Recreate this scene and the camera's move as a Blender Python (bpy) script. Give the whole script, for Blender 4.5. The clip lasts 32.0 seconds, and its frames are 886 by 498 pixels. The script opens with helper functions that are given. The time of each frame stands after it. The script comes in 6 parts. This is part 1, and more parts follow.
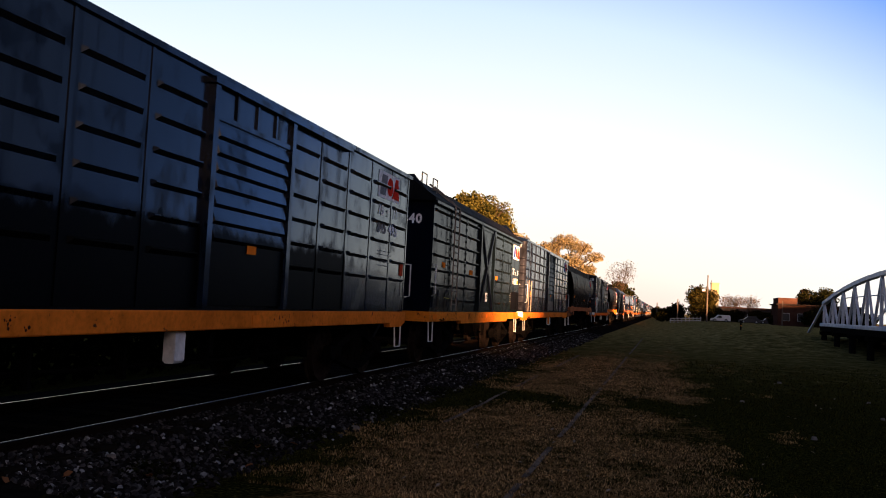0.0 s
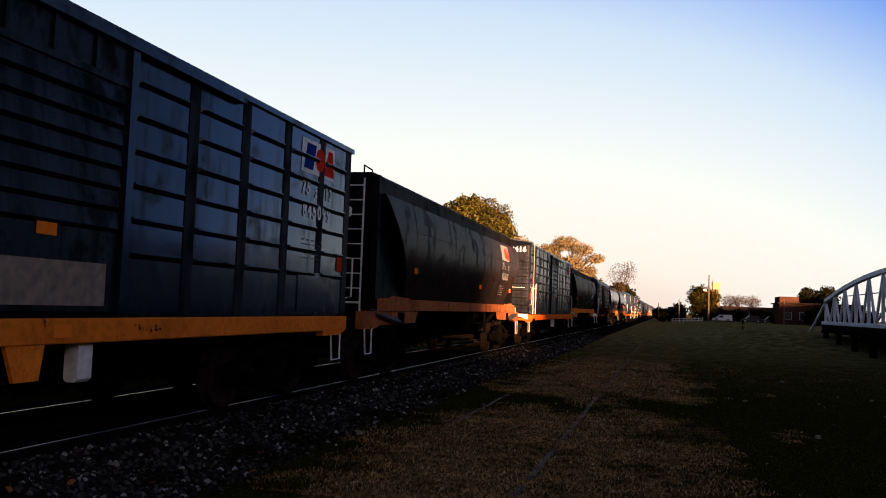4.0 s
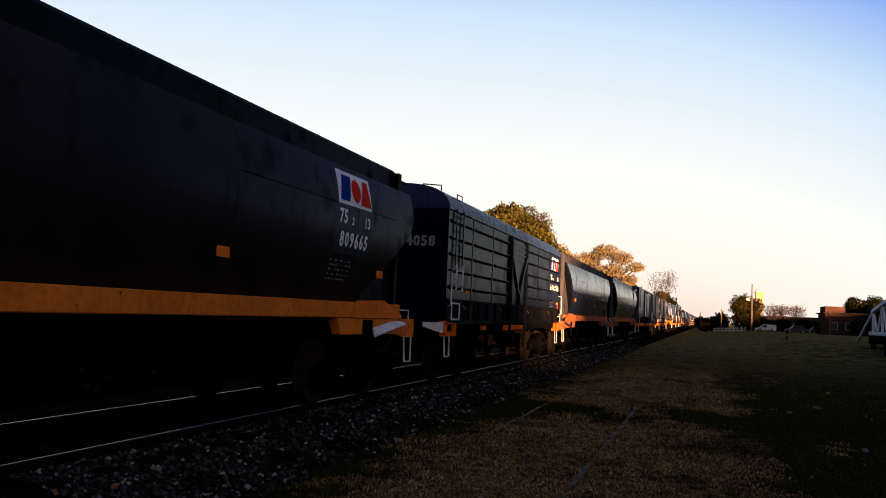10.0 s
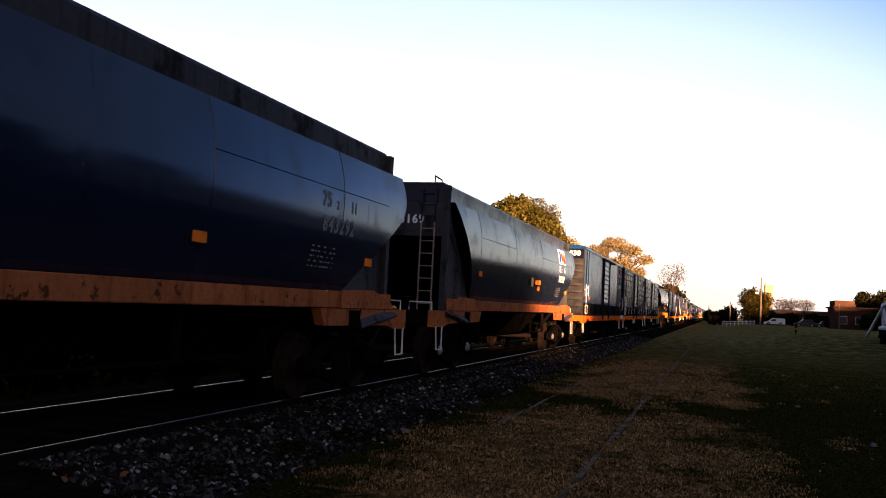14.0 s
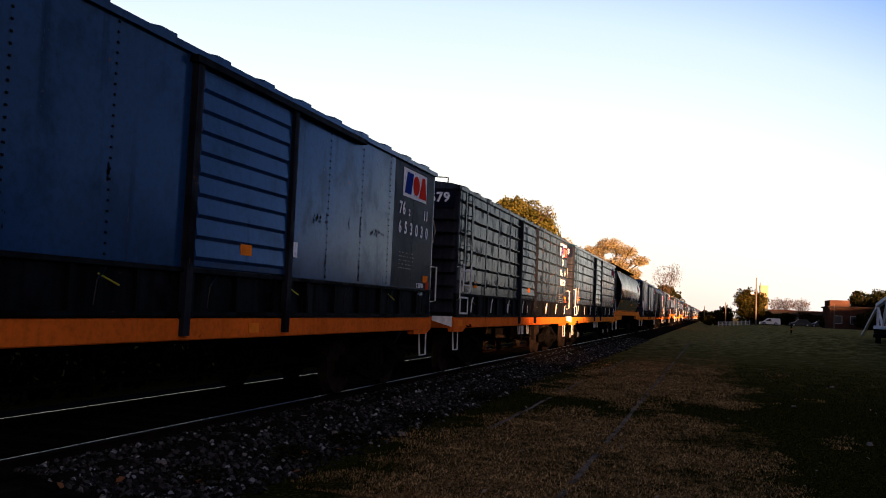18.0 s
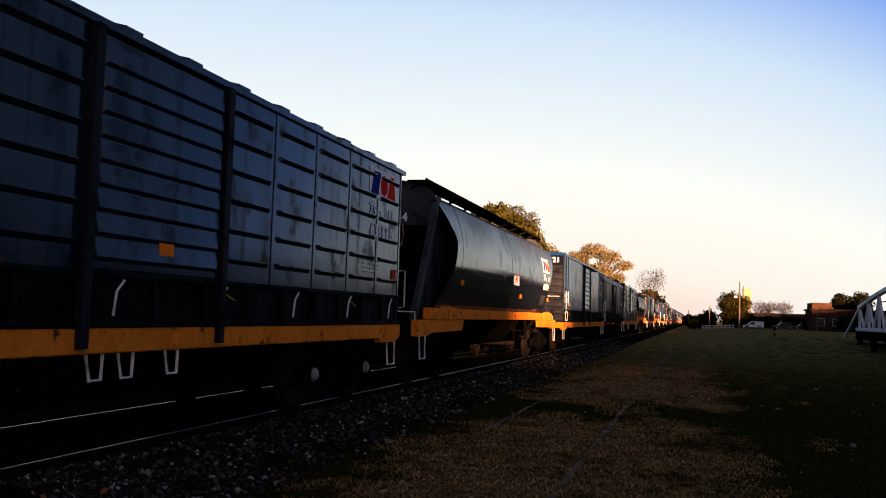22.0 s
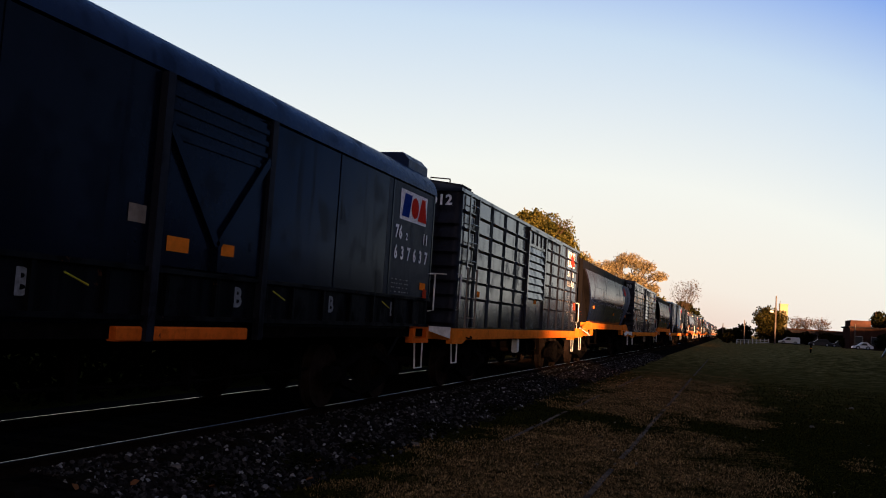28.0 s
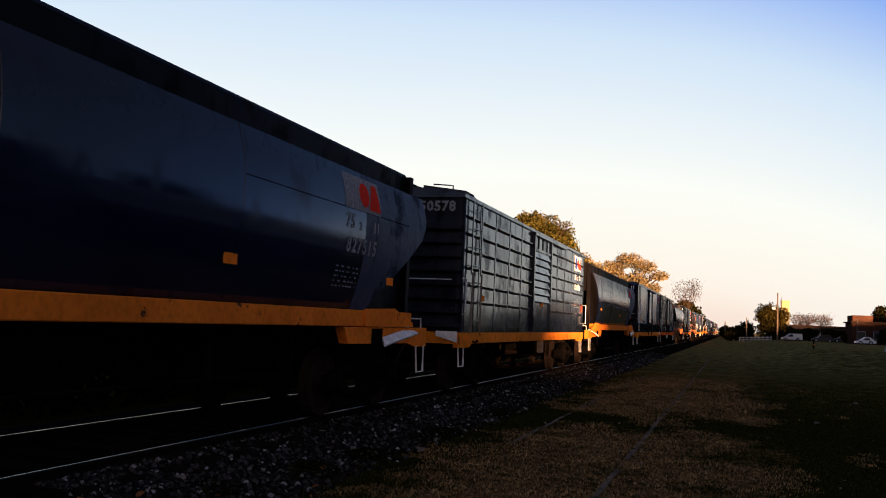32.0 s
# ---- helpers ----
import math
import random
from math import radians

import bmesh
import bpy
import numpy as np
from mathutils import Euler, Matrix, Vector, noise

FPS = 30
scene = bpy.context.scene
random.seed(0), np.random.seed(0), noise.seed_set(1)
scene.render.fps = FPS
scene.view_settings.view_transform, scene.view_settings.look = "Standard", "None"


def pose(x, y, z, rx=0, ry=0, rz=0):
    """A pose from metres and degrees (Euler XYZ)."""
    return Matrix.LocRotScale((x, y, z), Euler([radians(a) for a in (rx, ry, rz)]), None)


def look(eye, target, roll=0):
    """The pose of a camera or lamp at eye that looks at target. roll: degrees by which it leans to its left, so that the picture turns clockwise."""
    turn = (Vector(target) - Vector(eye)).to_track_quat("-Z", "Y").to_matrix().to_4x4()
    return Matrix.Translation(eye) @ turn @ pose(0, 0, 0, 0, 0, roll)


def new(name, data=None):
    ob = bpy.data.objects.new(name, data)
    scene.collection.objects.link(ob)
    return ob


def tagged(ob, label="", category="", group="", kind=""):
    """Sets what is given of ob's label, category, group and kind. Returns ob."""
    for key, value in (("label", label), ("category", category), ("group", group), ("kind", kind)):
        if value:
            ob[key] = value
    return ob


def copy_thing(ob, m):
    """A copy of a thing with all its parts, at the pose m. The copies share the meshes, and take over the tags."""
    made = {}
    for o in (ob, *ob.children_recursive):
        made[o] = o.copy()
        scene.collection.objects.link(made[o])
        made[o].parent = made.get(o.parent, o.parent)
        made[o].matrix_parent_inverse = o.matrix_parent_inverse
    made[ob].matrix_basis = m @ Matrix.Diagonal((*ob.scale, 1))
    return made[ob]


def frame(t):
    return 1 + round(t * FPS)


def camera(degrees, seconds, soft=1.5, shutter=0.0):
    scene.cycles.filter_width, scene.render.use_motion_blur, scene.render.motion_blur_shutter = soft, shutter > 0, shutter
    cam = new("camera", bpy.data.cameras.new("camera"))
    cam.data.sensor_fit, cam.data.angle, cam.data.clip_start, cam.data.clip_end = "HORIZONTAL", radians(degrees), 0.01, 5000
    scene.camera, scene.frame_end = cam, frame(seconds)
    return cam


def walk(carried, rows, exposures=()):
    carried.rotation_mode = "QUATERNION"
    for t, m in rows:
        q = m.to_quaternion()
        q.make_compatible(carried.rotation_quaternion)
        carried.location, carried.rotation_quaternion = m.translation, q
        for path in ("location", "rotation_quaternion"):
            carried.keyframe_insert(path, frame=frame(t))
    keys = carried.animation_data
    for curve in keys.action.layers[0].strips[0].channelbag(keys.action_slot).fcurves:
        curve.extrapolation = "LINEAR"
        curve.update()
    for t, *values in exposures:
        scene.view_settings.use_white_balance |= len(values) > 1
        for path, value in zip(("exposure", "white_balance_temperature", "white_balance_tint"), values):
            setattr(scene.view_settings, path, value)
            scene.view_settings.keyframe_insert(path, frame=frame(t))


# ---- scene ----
cam = camera(53.7, 32.0, soft=1.0)

# The camera is held by hand beside the track and turns a little: seconds, then tilt, lean and turn in degrees.
EYE = (0.0, 0.0, 1.74)
ROWS = (
    (0, 93.46, -2.89, 14.17), (0.5, 93.37, -2.75, 14.08), (1, 93.19, -3.04, 14.08), (1.5, 93.15, -3.07, 14.04),
    (2, 93.14, -3.02, 13.88), (2.5, 93.36, -2.49, 13.36), (3, 93.53, -2.06, 13.57), (3.5, 93.66, -1.95, 14.03),
    (4, 93.68, -2.12, 14.26), (4.5, 94.19, -2.58, 14.17), (6.5, 93.89, -2.96, 15.48), (7, 93.53, -3.43, 15.75),
    (7.5, 94.13, -2.60, 15.73), (8, 94.21, -2.04, 15.62), (8.5, 94.21, -2.63, 16.18), (9, 94.17, -1.93, 16.57),
    (9.5, 94.21, -2.01, 16.60), (10, 94.11, -2.40, 16.79), (10.5, 94.27, -2.41, 17.01), (11, 94.08, -2.55, 17.05),
    (11.5, 94.00, -2.56, 17.01), (12, 93.65, -2.88, 17.58), (12.5, 93.28, -2.95, 18.05), (13, 93.33, -2.97, 18.19),
    (13.5, 93.49, -2.91, 17.50), (15.5, 93.51, -2.76, 17.17), (16, 93.27, -2.91, 17.03), (16.5, 93.25, -2.52, 17.12),
    (17, 93.27, -2.47, 17.43), (17.5, 93.51, -2.45, 17.00), (18, 93.70, -2.38, 17.05), (18.5, 93.89, -2.27, 17.20),
    (19, 93.88, -2.43, 17.03), (19.5, 93.86, -2.34, 16.82), (20, 93.58, -2.75, 16.51), (20.5, 93.65, -2.55, 16.31),
    (21, 93.92, -2.23, 15.83), (21.5, 94.00, -1.87, 15.95), (22, 94.16, -1.80, 16.08), (22.5, 94.41, -1.92, 16.83),
    (23, 94.56, -2.01, 17.22), (23.5, 94.08, -2.39, 17.04), (24, 94.47, -2.76, 17.11), (24.5, 94.35, -2.60, 16.73),
    (25, 94.21, -2.71, 16.92), (25.5, 94.63, -3.22, 16.51), (27.5, 94.45, -4.01, 17.94), (28, 94.35, -3.71, 18.14),
    (28.5, 94.18, -3.57, 18.17), (29, 94.31, -3.45, 18.09), (29.5, 94.40, -3.37, 17.85), (30, 94.54, -2.86, 17.77),
    (30.5, 94.56, -2.21, 17.92), (31, 94.69, -2.27, 17.98), (31.5, 94.73, -2.65, 18.43), (32, 94.63, -2.41, 18.26),
)
walk(cam, [(t, pose(*EYE, rx, ry, rz)) for t, rx, ry, rz in ROWS], exposures=[(0, 3.1), (2, 3.05), (3, 2.92), (4, 2.92), (9, 2.92), (11.5, 3.0), (12.2, 3.1), (13, 3.5), (14.5, 3.15), (16, 3.05), (18, 3.15), (20, 3.2), (21.5, 2.95), (23, 2.9), (25, 2.92), (27.5, 2.8), (28.2, 2.82), (29, 2.92), (32, 2.9)])

# The train's way in metres after t seconds, and the line of the track.
TRACK_X, RAIL_Z = -6.37, 0.34


def gone(t):
    a = (t - 16) / 16
    return 131.171 * a - 1.362 * a * a - 0.725 * a ** 3 + 131.171 + 1.362 - 0.725


# ---- light ----
SUN_FROM = Vector((0.60, -0.80, 0.060)).normalized()
world = bpy.data.worlds.new("evening_sky")
scene.world = world
world.use_nodes = True
wn = world.node_tree
sky = wn.nodes.new("ShaderNodeTexSky")
sky.sky_type, sky.sun_disc = "NISHITA", False
sky.sun_elevation = math.asin(SUN_FROM.z)
sky.sun_rotation = math.atan2(SUN_FROM.x, SUN_FROM.y)
sky.air_density, sky.dust_density, sky.ozone_density = 1.0, 1.5, 1.0
background = wn.nodes["Background"]
background.inputs["Strength"].default_value = 0.004
wn.links.new(sky.outputs["Color"], background.inputs["Color"])
# Evening haze over the clear sky: near white in the glow that the camera faces, warm along the horizon,
# bluer upwards and away from the glow, dim overhead.
GLOW = Vector((-0.50, 0.866, 0.0))
coord, part_xyz = wn.nodes.new("ShaderNodeTexCoord"), wn.nodes.new("ShaderNodeSeparateXYZ")
wn.links.new(coord.outputs["Generated"], part_xyz.inputs[0])


def sky_math(operation, a, b, c=0.0):
    node = wn.nodes.new("ShaderNodeMath")
    node.operation = operation
    for socket, value in zip(node.inputs, (a, b, c)):
        if isinstance(value, float):
            socket.default_value = value
        else:
            wn.links.new(value, socket)
    return node.outputs[0]


towards = wn.nodes.new("ShaderNodeVectorMath")
towards.operation, towards.inputs[1].default_value = "DOT_PRODUCT", GLOW
wn.links.new(coord.outputs["Generated"], towards.inputs[0])
away = sky_math("SUBTRACT", 1.0, towards.outputs["Value"])
lean = sky_math("MULTIPLY_ADD", away, sky_math("MULTIPLY_ADD", away, 2.0, -0.12), part_xyz.outputs["Z"])
haze = wn.nodes.new("ShaderNodeValToRGB")
HAZE = ((0.0, (0.97, 0.73, 0.62)), (0.065, (1.0, 0.925, 0.85)), (0.17, (0.99, 0.995, 0.95)), (0.33, (0.65, 0.79, 0.96)), (0.47, (0.155, 0.345, 0.92)), (0.70, (0.070, 0.170, 0.50)), (1.0, (0.085, 0.140, 0.31)))
while len(haze.color_ramp.elements) < len(HAZE):
    haze.color_ramp.elements.new(0.5)
for stop, (place, tone) in zip(haze.color_ramp.elements, HAZE):
    stop.position, stop.color = place, (*tone, 1)
wn.links.new(lean, haze.inputs["Fac"])
veil, both = wn.nodes.new("ShaderNodeBackground"), wn.nodes.new("ShaderNodeAddShader")
veil.inputs["Strength"].default_value = 0.124
wn.links.new(haze.outputs["Color"], veil.inputs["Color"])
wn.links.new(background.outputs[0], both.inputs[0])
wn.links.new(veil.outputs[0], both.inputs[1])
# The warm glow about the low sun, behind the camera.
sunward = wn.nodes.new("ShaderNodeVectorMath")
sunward.operation, sunward.inputs[1].default_value = "DOT_PRODUCT", SUN_FROM
wn.links.new(coord.outputs["Generated"], sunward.inputs[0])
aureole, whole = wn.nodes.new("ShaderNodeBackground"), wn.nodes.new("ShaderNodeAddShader")
aureole.inputs["Color"].default_value = (1.0, 0.64, 0.40, 1)
wn.links.new(sky_math("MULTIPLY", sky_math("POWER", sky_math("MAXIMUM", sunward.outputs["Value"], 0.0), 3.0), 0.072), aureole.inputs["Strength"])
wn.links.new(both.outputs[0], whole.inputs[0])
wn.links.new(aureole.outputs[0], whole.inputs[1])
wn.links.new(whole.outputs[0], wn.nodes["World Output"].inputs["Surface"])
sun = new("sun", bpy.data.lights.new("sun", "SUN"))
sun.data.energy, sun.data.angle, sun.data.color = 5.0, radians(3.0), (1.0, 0.51, 0.255)
sun.matrix_world = look(SUN_FROM * 200, (0, 0, 0))

# ---- materials ----


def nodes_of(name):
    mat = bpy.data.materials.new(name)
    mat.use_nodes = True
    nt = mat.node_tree
    return mat, nt, nt.nodes["Principled BSDF"]


def noise_node(nt, coord, scale, detail=5.0, stretch=(1, 1, 1), rough=0.6):
    mapping = nt.nodes.new("ShaderNodeMapping")
    mapping.inputs["Scale"].default_value = stretch
    nt.links.new(coord, mapping.inputs["Vector"])
    n = nt.nodes.new("ShaderNodeTexNoise")
    n.inputs["Scale"].default_value, n.inputs["Detail"].default_value, n.inputs["Roughness"].default_value = scale, detail, rough
    nt.links.new(mapping.outputs["Vector"], n.inputs["Vector"])
    return n.outputs["Fac"]


def ramp(nt, fac, *stops):
    r = nt.nodes.new("ShaderNodeValToRGB")
    while len(r.color_ramp.elements) < len(stops):
        r.color_ramp.elements.new(0.5)
    for e, (p, c) in zip(r.color_ramp.elements, stops):
        e.position, e.color = p, (*c, 1) if len(c) == 3 else c
    nt.links.new(fac, r.inputs["Fac"])
    return r.outputs["Color"]


def mix(nt, fac, a, b):
    m = nt.nodes.new("ShaderNodeMix")
    m.data_type = "RGBA"
    for socket, value in ((m.inputs[0], fac), (m.inputs[6], a), (m.inputs[7], b)):
        if hasattr(value, "is_output"):
            nt.links.new(value, socket)
        else:
            socket.default_value = (*value, 1) if isinstance(value, tuple) else value
    return m.outputs[2]


def place_of(nt):
    """The place on the thing, shifted by a random step from object to object."""
    tc, info = nt.nodes.new("ShaderNodeTexCoord"), nt.nodes.new("ShaderNodeObjectInfo")
    add = nt.nodes.new("ShaderNodeVectorMath")
    scale = nt.nodes.new("ShaderNodeMath")
    scale.operation, scale.inputs[1].default_value = "MULTIPLY", 37.0
    nt.links.new(info.outputs["Random"], scale.inputs[0])
    nt.links.new(tc.outputs["Object"], add.inputs[0])
    nt.links.new(scale.outputs[0], add.inputs[1])
    return add.outputs[0]


def bump(nt, bsdf, height, strength, distance):
    b = nt.nodes.new("ShaderNodeBump")
    b.inputs["Strength"].default_value, b.inputs["Distance"].default_value = strength, distance
    nt.links.new(height, b.inputs["Height"])
    nt.links.new(b.outputs["Normal"], bsdf.inputs["Normal"])


def paint(name, color, rough=0.3, dirt=0.45, rust=0.0, wave=0.1, gloss=0.5, patches=0.8, panels=0.3, film=None, dust=0.010, black_below=None):
    """Weathered wagon paint: faded patches, grime in streaks, chips of rust, uneven gloss and slightly dented sheet;
    film is the height from which brown dust has baked onto the shoulder, the last argument the height below which the
    colour turns black along a ragged edge.
    """
    mat, nt, bsdf = nodes_of(name)
    p = place_of(nt)
    faded = tuple(min(1, c * 1.35 + d) for c, d in zip(color, (0.0020, 0.0016, 0.0013)))
    grime = tuple(c * 0.25 + d for c, d in zip(color, (0.0014, 0.0012, 0.0010)))
    broad = noise_node(nt, p, 0.9, 4)
    streak = noise_node(nt, p, 1.0, 6, (5.0, 5.0, 0.30))
    fine = noise_node(nt, p, 14.0, 6)
    info, tone = nt.nodes.new("ShaderNodeObjectInfo"), nt.nodes.new("ShaderNodeMapRange")
    nt.links.new(info.outputs["Random"], tone.inputs["Value"])
    tone.inputs["To Min"].default_value, tone.inputs["To Max"].default_value = 0.0, panels
    c = mix(nt, ramp(nt, broad, (0.35, (0, 0, 0)), (0.7, (1, 1, 1))), color, faded)
    c = mix(nt, tone.outputs[0], c, grime)
    runs = ramp(nt, streak, (0.66 - dirt * 0.30, (0, 0, 0)), (0.84 - dirt * 0.25, (0.85,) * 3))
    c = mix(nt, runs, c, grime)
    c = mix(nt, ramp(nt, fine, (0.45, (0, 0, 0)), (0.8, (0.45,) * 3)), c, grime)
    worn = noise_node(nt, p, 2.0, 9, (1, 1, 0.8), 0.62)
    scuffs = ramp(nt, worn, (0.53, (0, 0, 0)), (0.63, (patches,) * 3))
    c = mix(nt, scuffs, c, grime)
    if rust:
        spot = noise_node(nt, p, 5.0, 8, (1, 1, 1), 0.7)
        c = mix(nt, ramp(nt, spot, (0.70 - rust * 0.22, (0, 0, 0)), (0.73 - rust * 0.22, (1, 1, 1))), c, (0.075, 0.030, 0.014))
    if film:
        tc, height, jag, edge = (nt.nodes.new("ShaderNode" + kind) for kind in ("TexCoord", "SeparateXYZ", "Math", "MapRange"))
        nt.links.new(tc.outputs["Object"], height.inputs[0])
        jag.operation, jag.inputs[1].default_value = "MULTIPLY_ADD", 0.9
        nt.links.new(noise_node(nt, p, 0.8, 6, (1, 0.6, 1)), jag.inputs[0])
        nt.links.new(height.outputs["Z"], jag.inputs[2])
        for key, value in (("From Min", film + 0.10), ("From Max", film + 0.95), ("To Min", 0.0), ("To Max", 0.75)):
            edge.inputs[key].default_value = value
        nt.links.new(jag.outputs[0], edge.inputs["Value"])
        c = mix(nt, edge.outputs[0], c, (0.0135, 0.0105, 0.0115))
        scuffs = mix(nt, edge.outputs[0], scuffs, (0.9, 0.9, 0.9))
    # Below this height the sheet turns dull black, with a ragged upper edge.
    if black_below:
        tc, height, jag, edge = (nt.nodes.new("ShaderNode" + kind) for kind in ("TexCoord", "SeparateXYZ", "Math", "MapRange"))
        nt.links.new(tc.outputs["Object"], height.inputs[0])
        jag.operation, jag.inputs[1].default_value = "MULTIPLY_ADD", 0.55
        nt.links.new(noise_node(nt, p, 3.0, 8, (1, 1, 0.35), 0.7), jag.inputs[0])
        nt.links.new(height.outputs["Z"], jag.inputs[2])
        for key, value in (("From Min", black_below + 0.18), ("From Max", black_below + 0.36), ("To Min", 1.0), ("To Max", 0.0)):
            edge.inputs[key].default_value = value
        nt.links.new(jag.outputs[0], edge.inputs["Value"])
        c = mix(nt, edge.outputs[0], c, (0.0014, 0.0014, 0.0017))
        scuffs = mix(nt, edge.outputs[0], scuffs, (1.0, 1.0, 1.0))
    nt.links.new(c, bsdf.inputs["Base Color"])
    # A polished coat over dull paint; soot lies dull, so it shines less where the scuffs and the streaks are.
    dull = min(1.0, rough + 0.25)
    sheen = mix(nt, scuffs, ramp(nt, fine, (0.3, (rough * 0.8,) * 3), (0.75, (rough * 1.3,) * 3)), (dull,) * 3)
    bsdf.inputs["Roughness"].default_value, bsdf.inputs["Specular IOR Level"].default_value = 0.9, 0.0
    coat, blend = nt.nodes.new("ShaderNodeBsdfPrincipled"), nt.nodes.new("ShaderNodeMixShader")
    nt.links.new(c, coat.inputs["Base Color"])
    nt.links.new(mix(nt, runs, sheen, (dull * 0.85,) * 3), coat.inputs["Roughness"])
    coat.inputs["Specular IOR Level"].default_value = 0.5
    # Fine dust shows where the sheet is seen edge on.
    for layer in (bsdf, coat):
        layer.inputs["Sheen Weight"].default_value, layer.inputs["Sheen Roughness"].default_value = dust, 0.35
        layer.inputs["Sheen Tint"].default_value = (1.0, 0.80, 0.62, 1)
    nt.links.new(mix(nt, scuffs, mix(nt, runs, (gloss,) * 3, (gloss * 0.22,) * 3), (gloss * 0.12,) * 3), blend.inputs["Fac"])
    nt.links.new(bsdf.outputs[0], blend.inputs[1])
    nt.links.new(coat.outputs[0], blend.inputs[2])
    nt.links.new(blend.outputs[0], nt.nodes["Material Output"].inputs["Surface"])
    bump(nt, coat, noise_node(nt, p, 1.6, 3), wave, 0.03)
    return mat


def plain(name, color, rough=0.6, metal=0.0, spread=0.35, scale=8.0, relief=0.2):
    mat, nt, bsdf = nodes_of(name)
    p = place_of(nt)
    n = noise_node(nt, p, scale, 6)
    low, high = tuple(c * (1 - spread) for c in color), tuple(min(1, c * (1 + spread)) for c in color)
    nt.links.new(ramp(nt, n, (0.3, low), (0.7, high)), bsdf.inputs["Base Color"])
    bsdf.inputs["Roughness"].default_value, bsdf.inputs["Metallic"].default_value = rough, metal
    bsdf.inputs["Specular IOR Level"].default_value = 0.5 if rough < 0.5 else 0.15 if rough < 0.7 else 0.0
    bump(nt, bsdf, n, relief, 0.02)
    return mat


def leafy(name, dark, light, scale=0.6):
    mat, nt, bsdf = nodes_of(name)
    geo = nt.nodes.new("ShaderNodeNewGeometry")
    tc = nt.nodes.new("ShaderNodeTexCoord")
    a = ramp(nt, geo.outputs["Random Per Island"], (0.1, dark), (0.9, light))
    b = ramp(nt, noise_node(nt, tc.outputs["Object"], scale, 2), (0.35, (0, 0, 0)), (0.65, (0.5, 0.5, 0.5)))
    nt.links.new(mix(nt, b, a, dark), bsdf.inputs["Base Color"])
    bsdf.inputs["Roughness"].default_value = 0.65
    bsdf.inputs["Specular IOR Level"].default_value = 0.0
    return mat


def ground_material():
    """Trodden lawn: dry straw-coloured patches, dark green tufts and worn earth along an old track bed."""
    mat, nt, bsdf = nodes_of("trodden_lawn")
    tc = nt.nodes.new("ShaderNodeTexCoord")
    p = tc.outputs["Object"]
    sep = nt.nodes.new("ShaderNodeSeparateXYZ")
    nt.links.new(p, sep.inputs[0])
    big = noise_node(nt, p, 0.7, 8, (1.0, 0.6, 1), 0.7)
    fine = noise_node(nt, p, 26.0, 8, (1, 1, 1), 0.75)
    mid = noise_node(nt, p, 5.0, 6)
    tuft = ramp(nt, noise_node(nt, p, 5.5, 7, (1, 0.8, 1), 0.75), (0.40, (0.9, 0.9, 0.9)), (0.56, (0, 0, 0)))
    straw = mix(nt, tuft, ramp(nt, fine, (0.37, (0.008, 0.0045, 0.0018)), (0.48, (0.130, 0.068, 0.024)), (0.60, (0.47, 0.257, 0.094))), (0.030, 0.020, 0.006))
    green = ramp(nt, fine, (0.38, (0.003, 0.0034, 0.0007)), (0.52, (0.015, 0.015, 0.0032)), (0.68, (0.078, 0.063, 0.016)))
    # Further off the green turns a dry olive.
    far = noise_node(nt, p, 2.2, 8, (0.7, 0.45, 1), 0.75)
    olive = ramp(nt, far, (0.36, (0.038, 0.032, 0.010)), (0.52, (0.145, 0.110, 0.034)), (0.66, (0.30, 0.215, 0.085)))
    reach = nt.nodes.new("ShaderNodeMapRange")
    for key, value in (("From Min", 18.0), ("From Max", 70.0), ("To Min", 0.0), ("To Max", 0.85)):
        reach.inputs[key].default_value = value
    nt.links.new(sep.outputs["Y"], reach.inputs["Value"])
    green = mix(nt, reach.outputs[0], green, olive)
    def number(operation, a, b=0.0, c=0.0):
        node = nt.nodes.new("ShaderNodeMath")
        node.operation = operation
        for socket, value in zip(node.inputs, (a, b, c)):
            if isinstance(value, float):
                socket.default_value = value
            else:
                nt.links.new(value, socket)
        return node.outputs[0]

    def slide(value, low, high, at_low, at_high):
        node = nt.nodes.new("ShaderNodeMapRange")
        node.interpolation_type = "SMOOTHSTEP"
        for key, v in (("From Min", low), ("From Max", high), ("To Min", at_low), ("To Max", at_high)):
            node.inputs[key].default_value = v
        nt.links.new(value, node.inputs["Value"])
        return node.outputs[0]
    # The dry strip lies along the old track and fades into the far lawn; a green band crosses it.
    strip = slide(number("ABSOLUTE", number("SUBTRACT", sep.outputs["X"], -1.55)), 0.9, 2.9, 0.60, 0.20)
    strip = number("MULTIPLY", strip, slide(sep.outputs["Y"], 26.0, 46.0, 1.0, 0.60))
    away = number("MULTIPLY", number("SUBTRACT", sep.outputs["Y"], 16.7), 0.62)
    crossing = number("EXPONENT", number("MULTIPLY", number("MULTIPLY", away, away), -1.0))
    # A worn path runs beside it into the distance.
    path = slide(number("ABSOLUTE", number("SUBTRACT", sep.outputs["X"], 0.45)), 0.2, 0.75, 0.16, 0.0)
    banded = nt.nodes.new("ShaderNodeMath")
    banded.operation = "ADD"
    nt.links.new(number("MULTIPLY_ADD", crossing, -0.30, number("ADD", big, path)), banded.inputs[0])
    nt.links.new(strip, banded.inputs[1])
    half = nt.nodes.new("ShaderNodeMath")
    half.operation = "MULTIPLY_ADD"
    half.inputs[1].default_value = 0.75
    nt.links.new(mid, half.inputs[0])
    nt.links.new(banded.outputs[0], half.inputs[2])
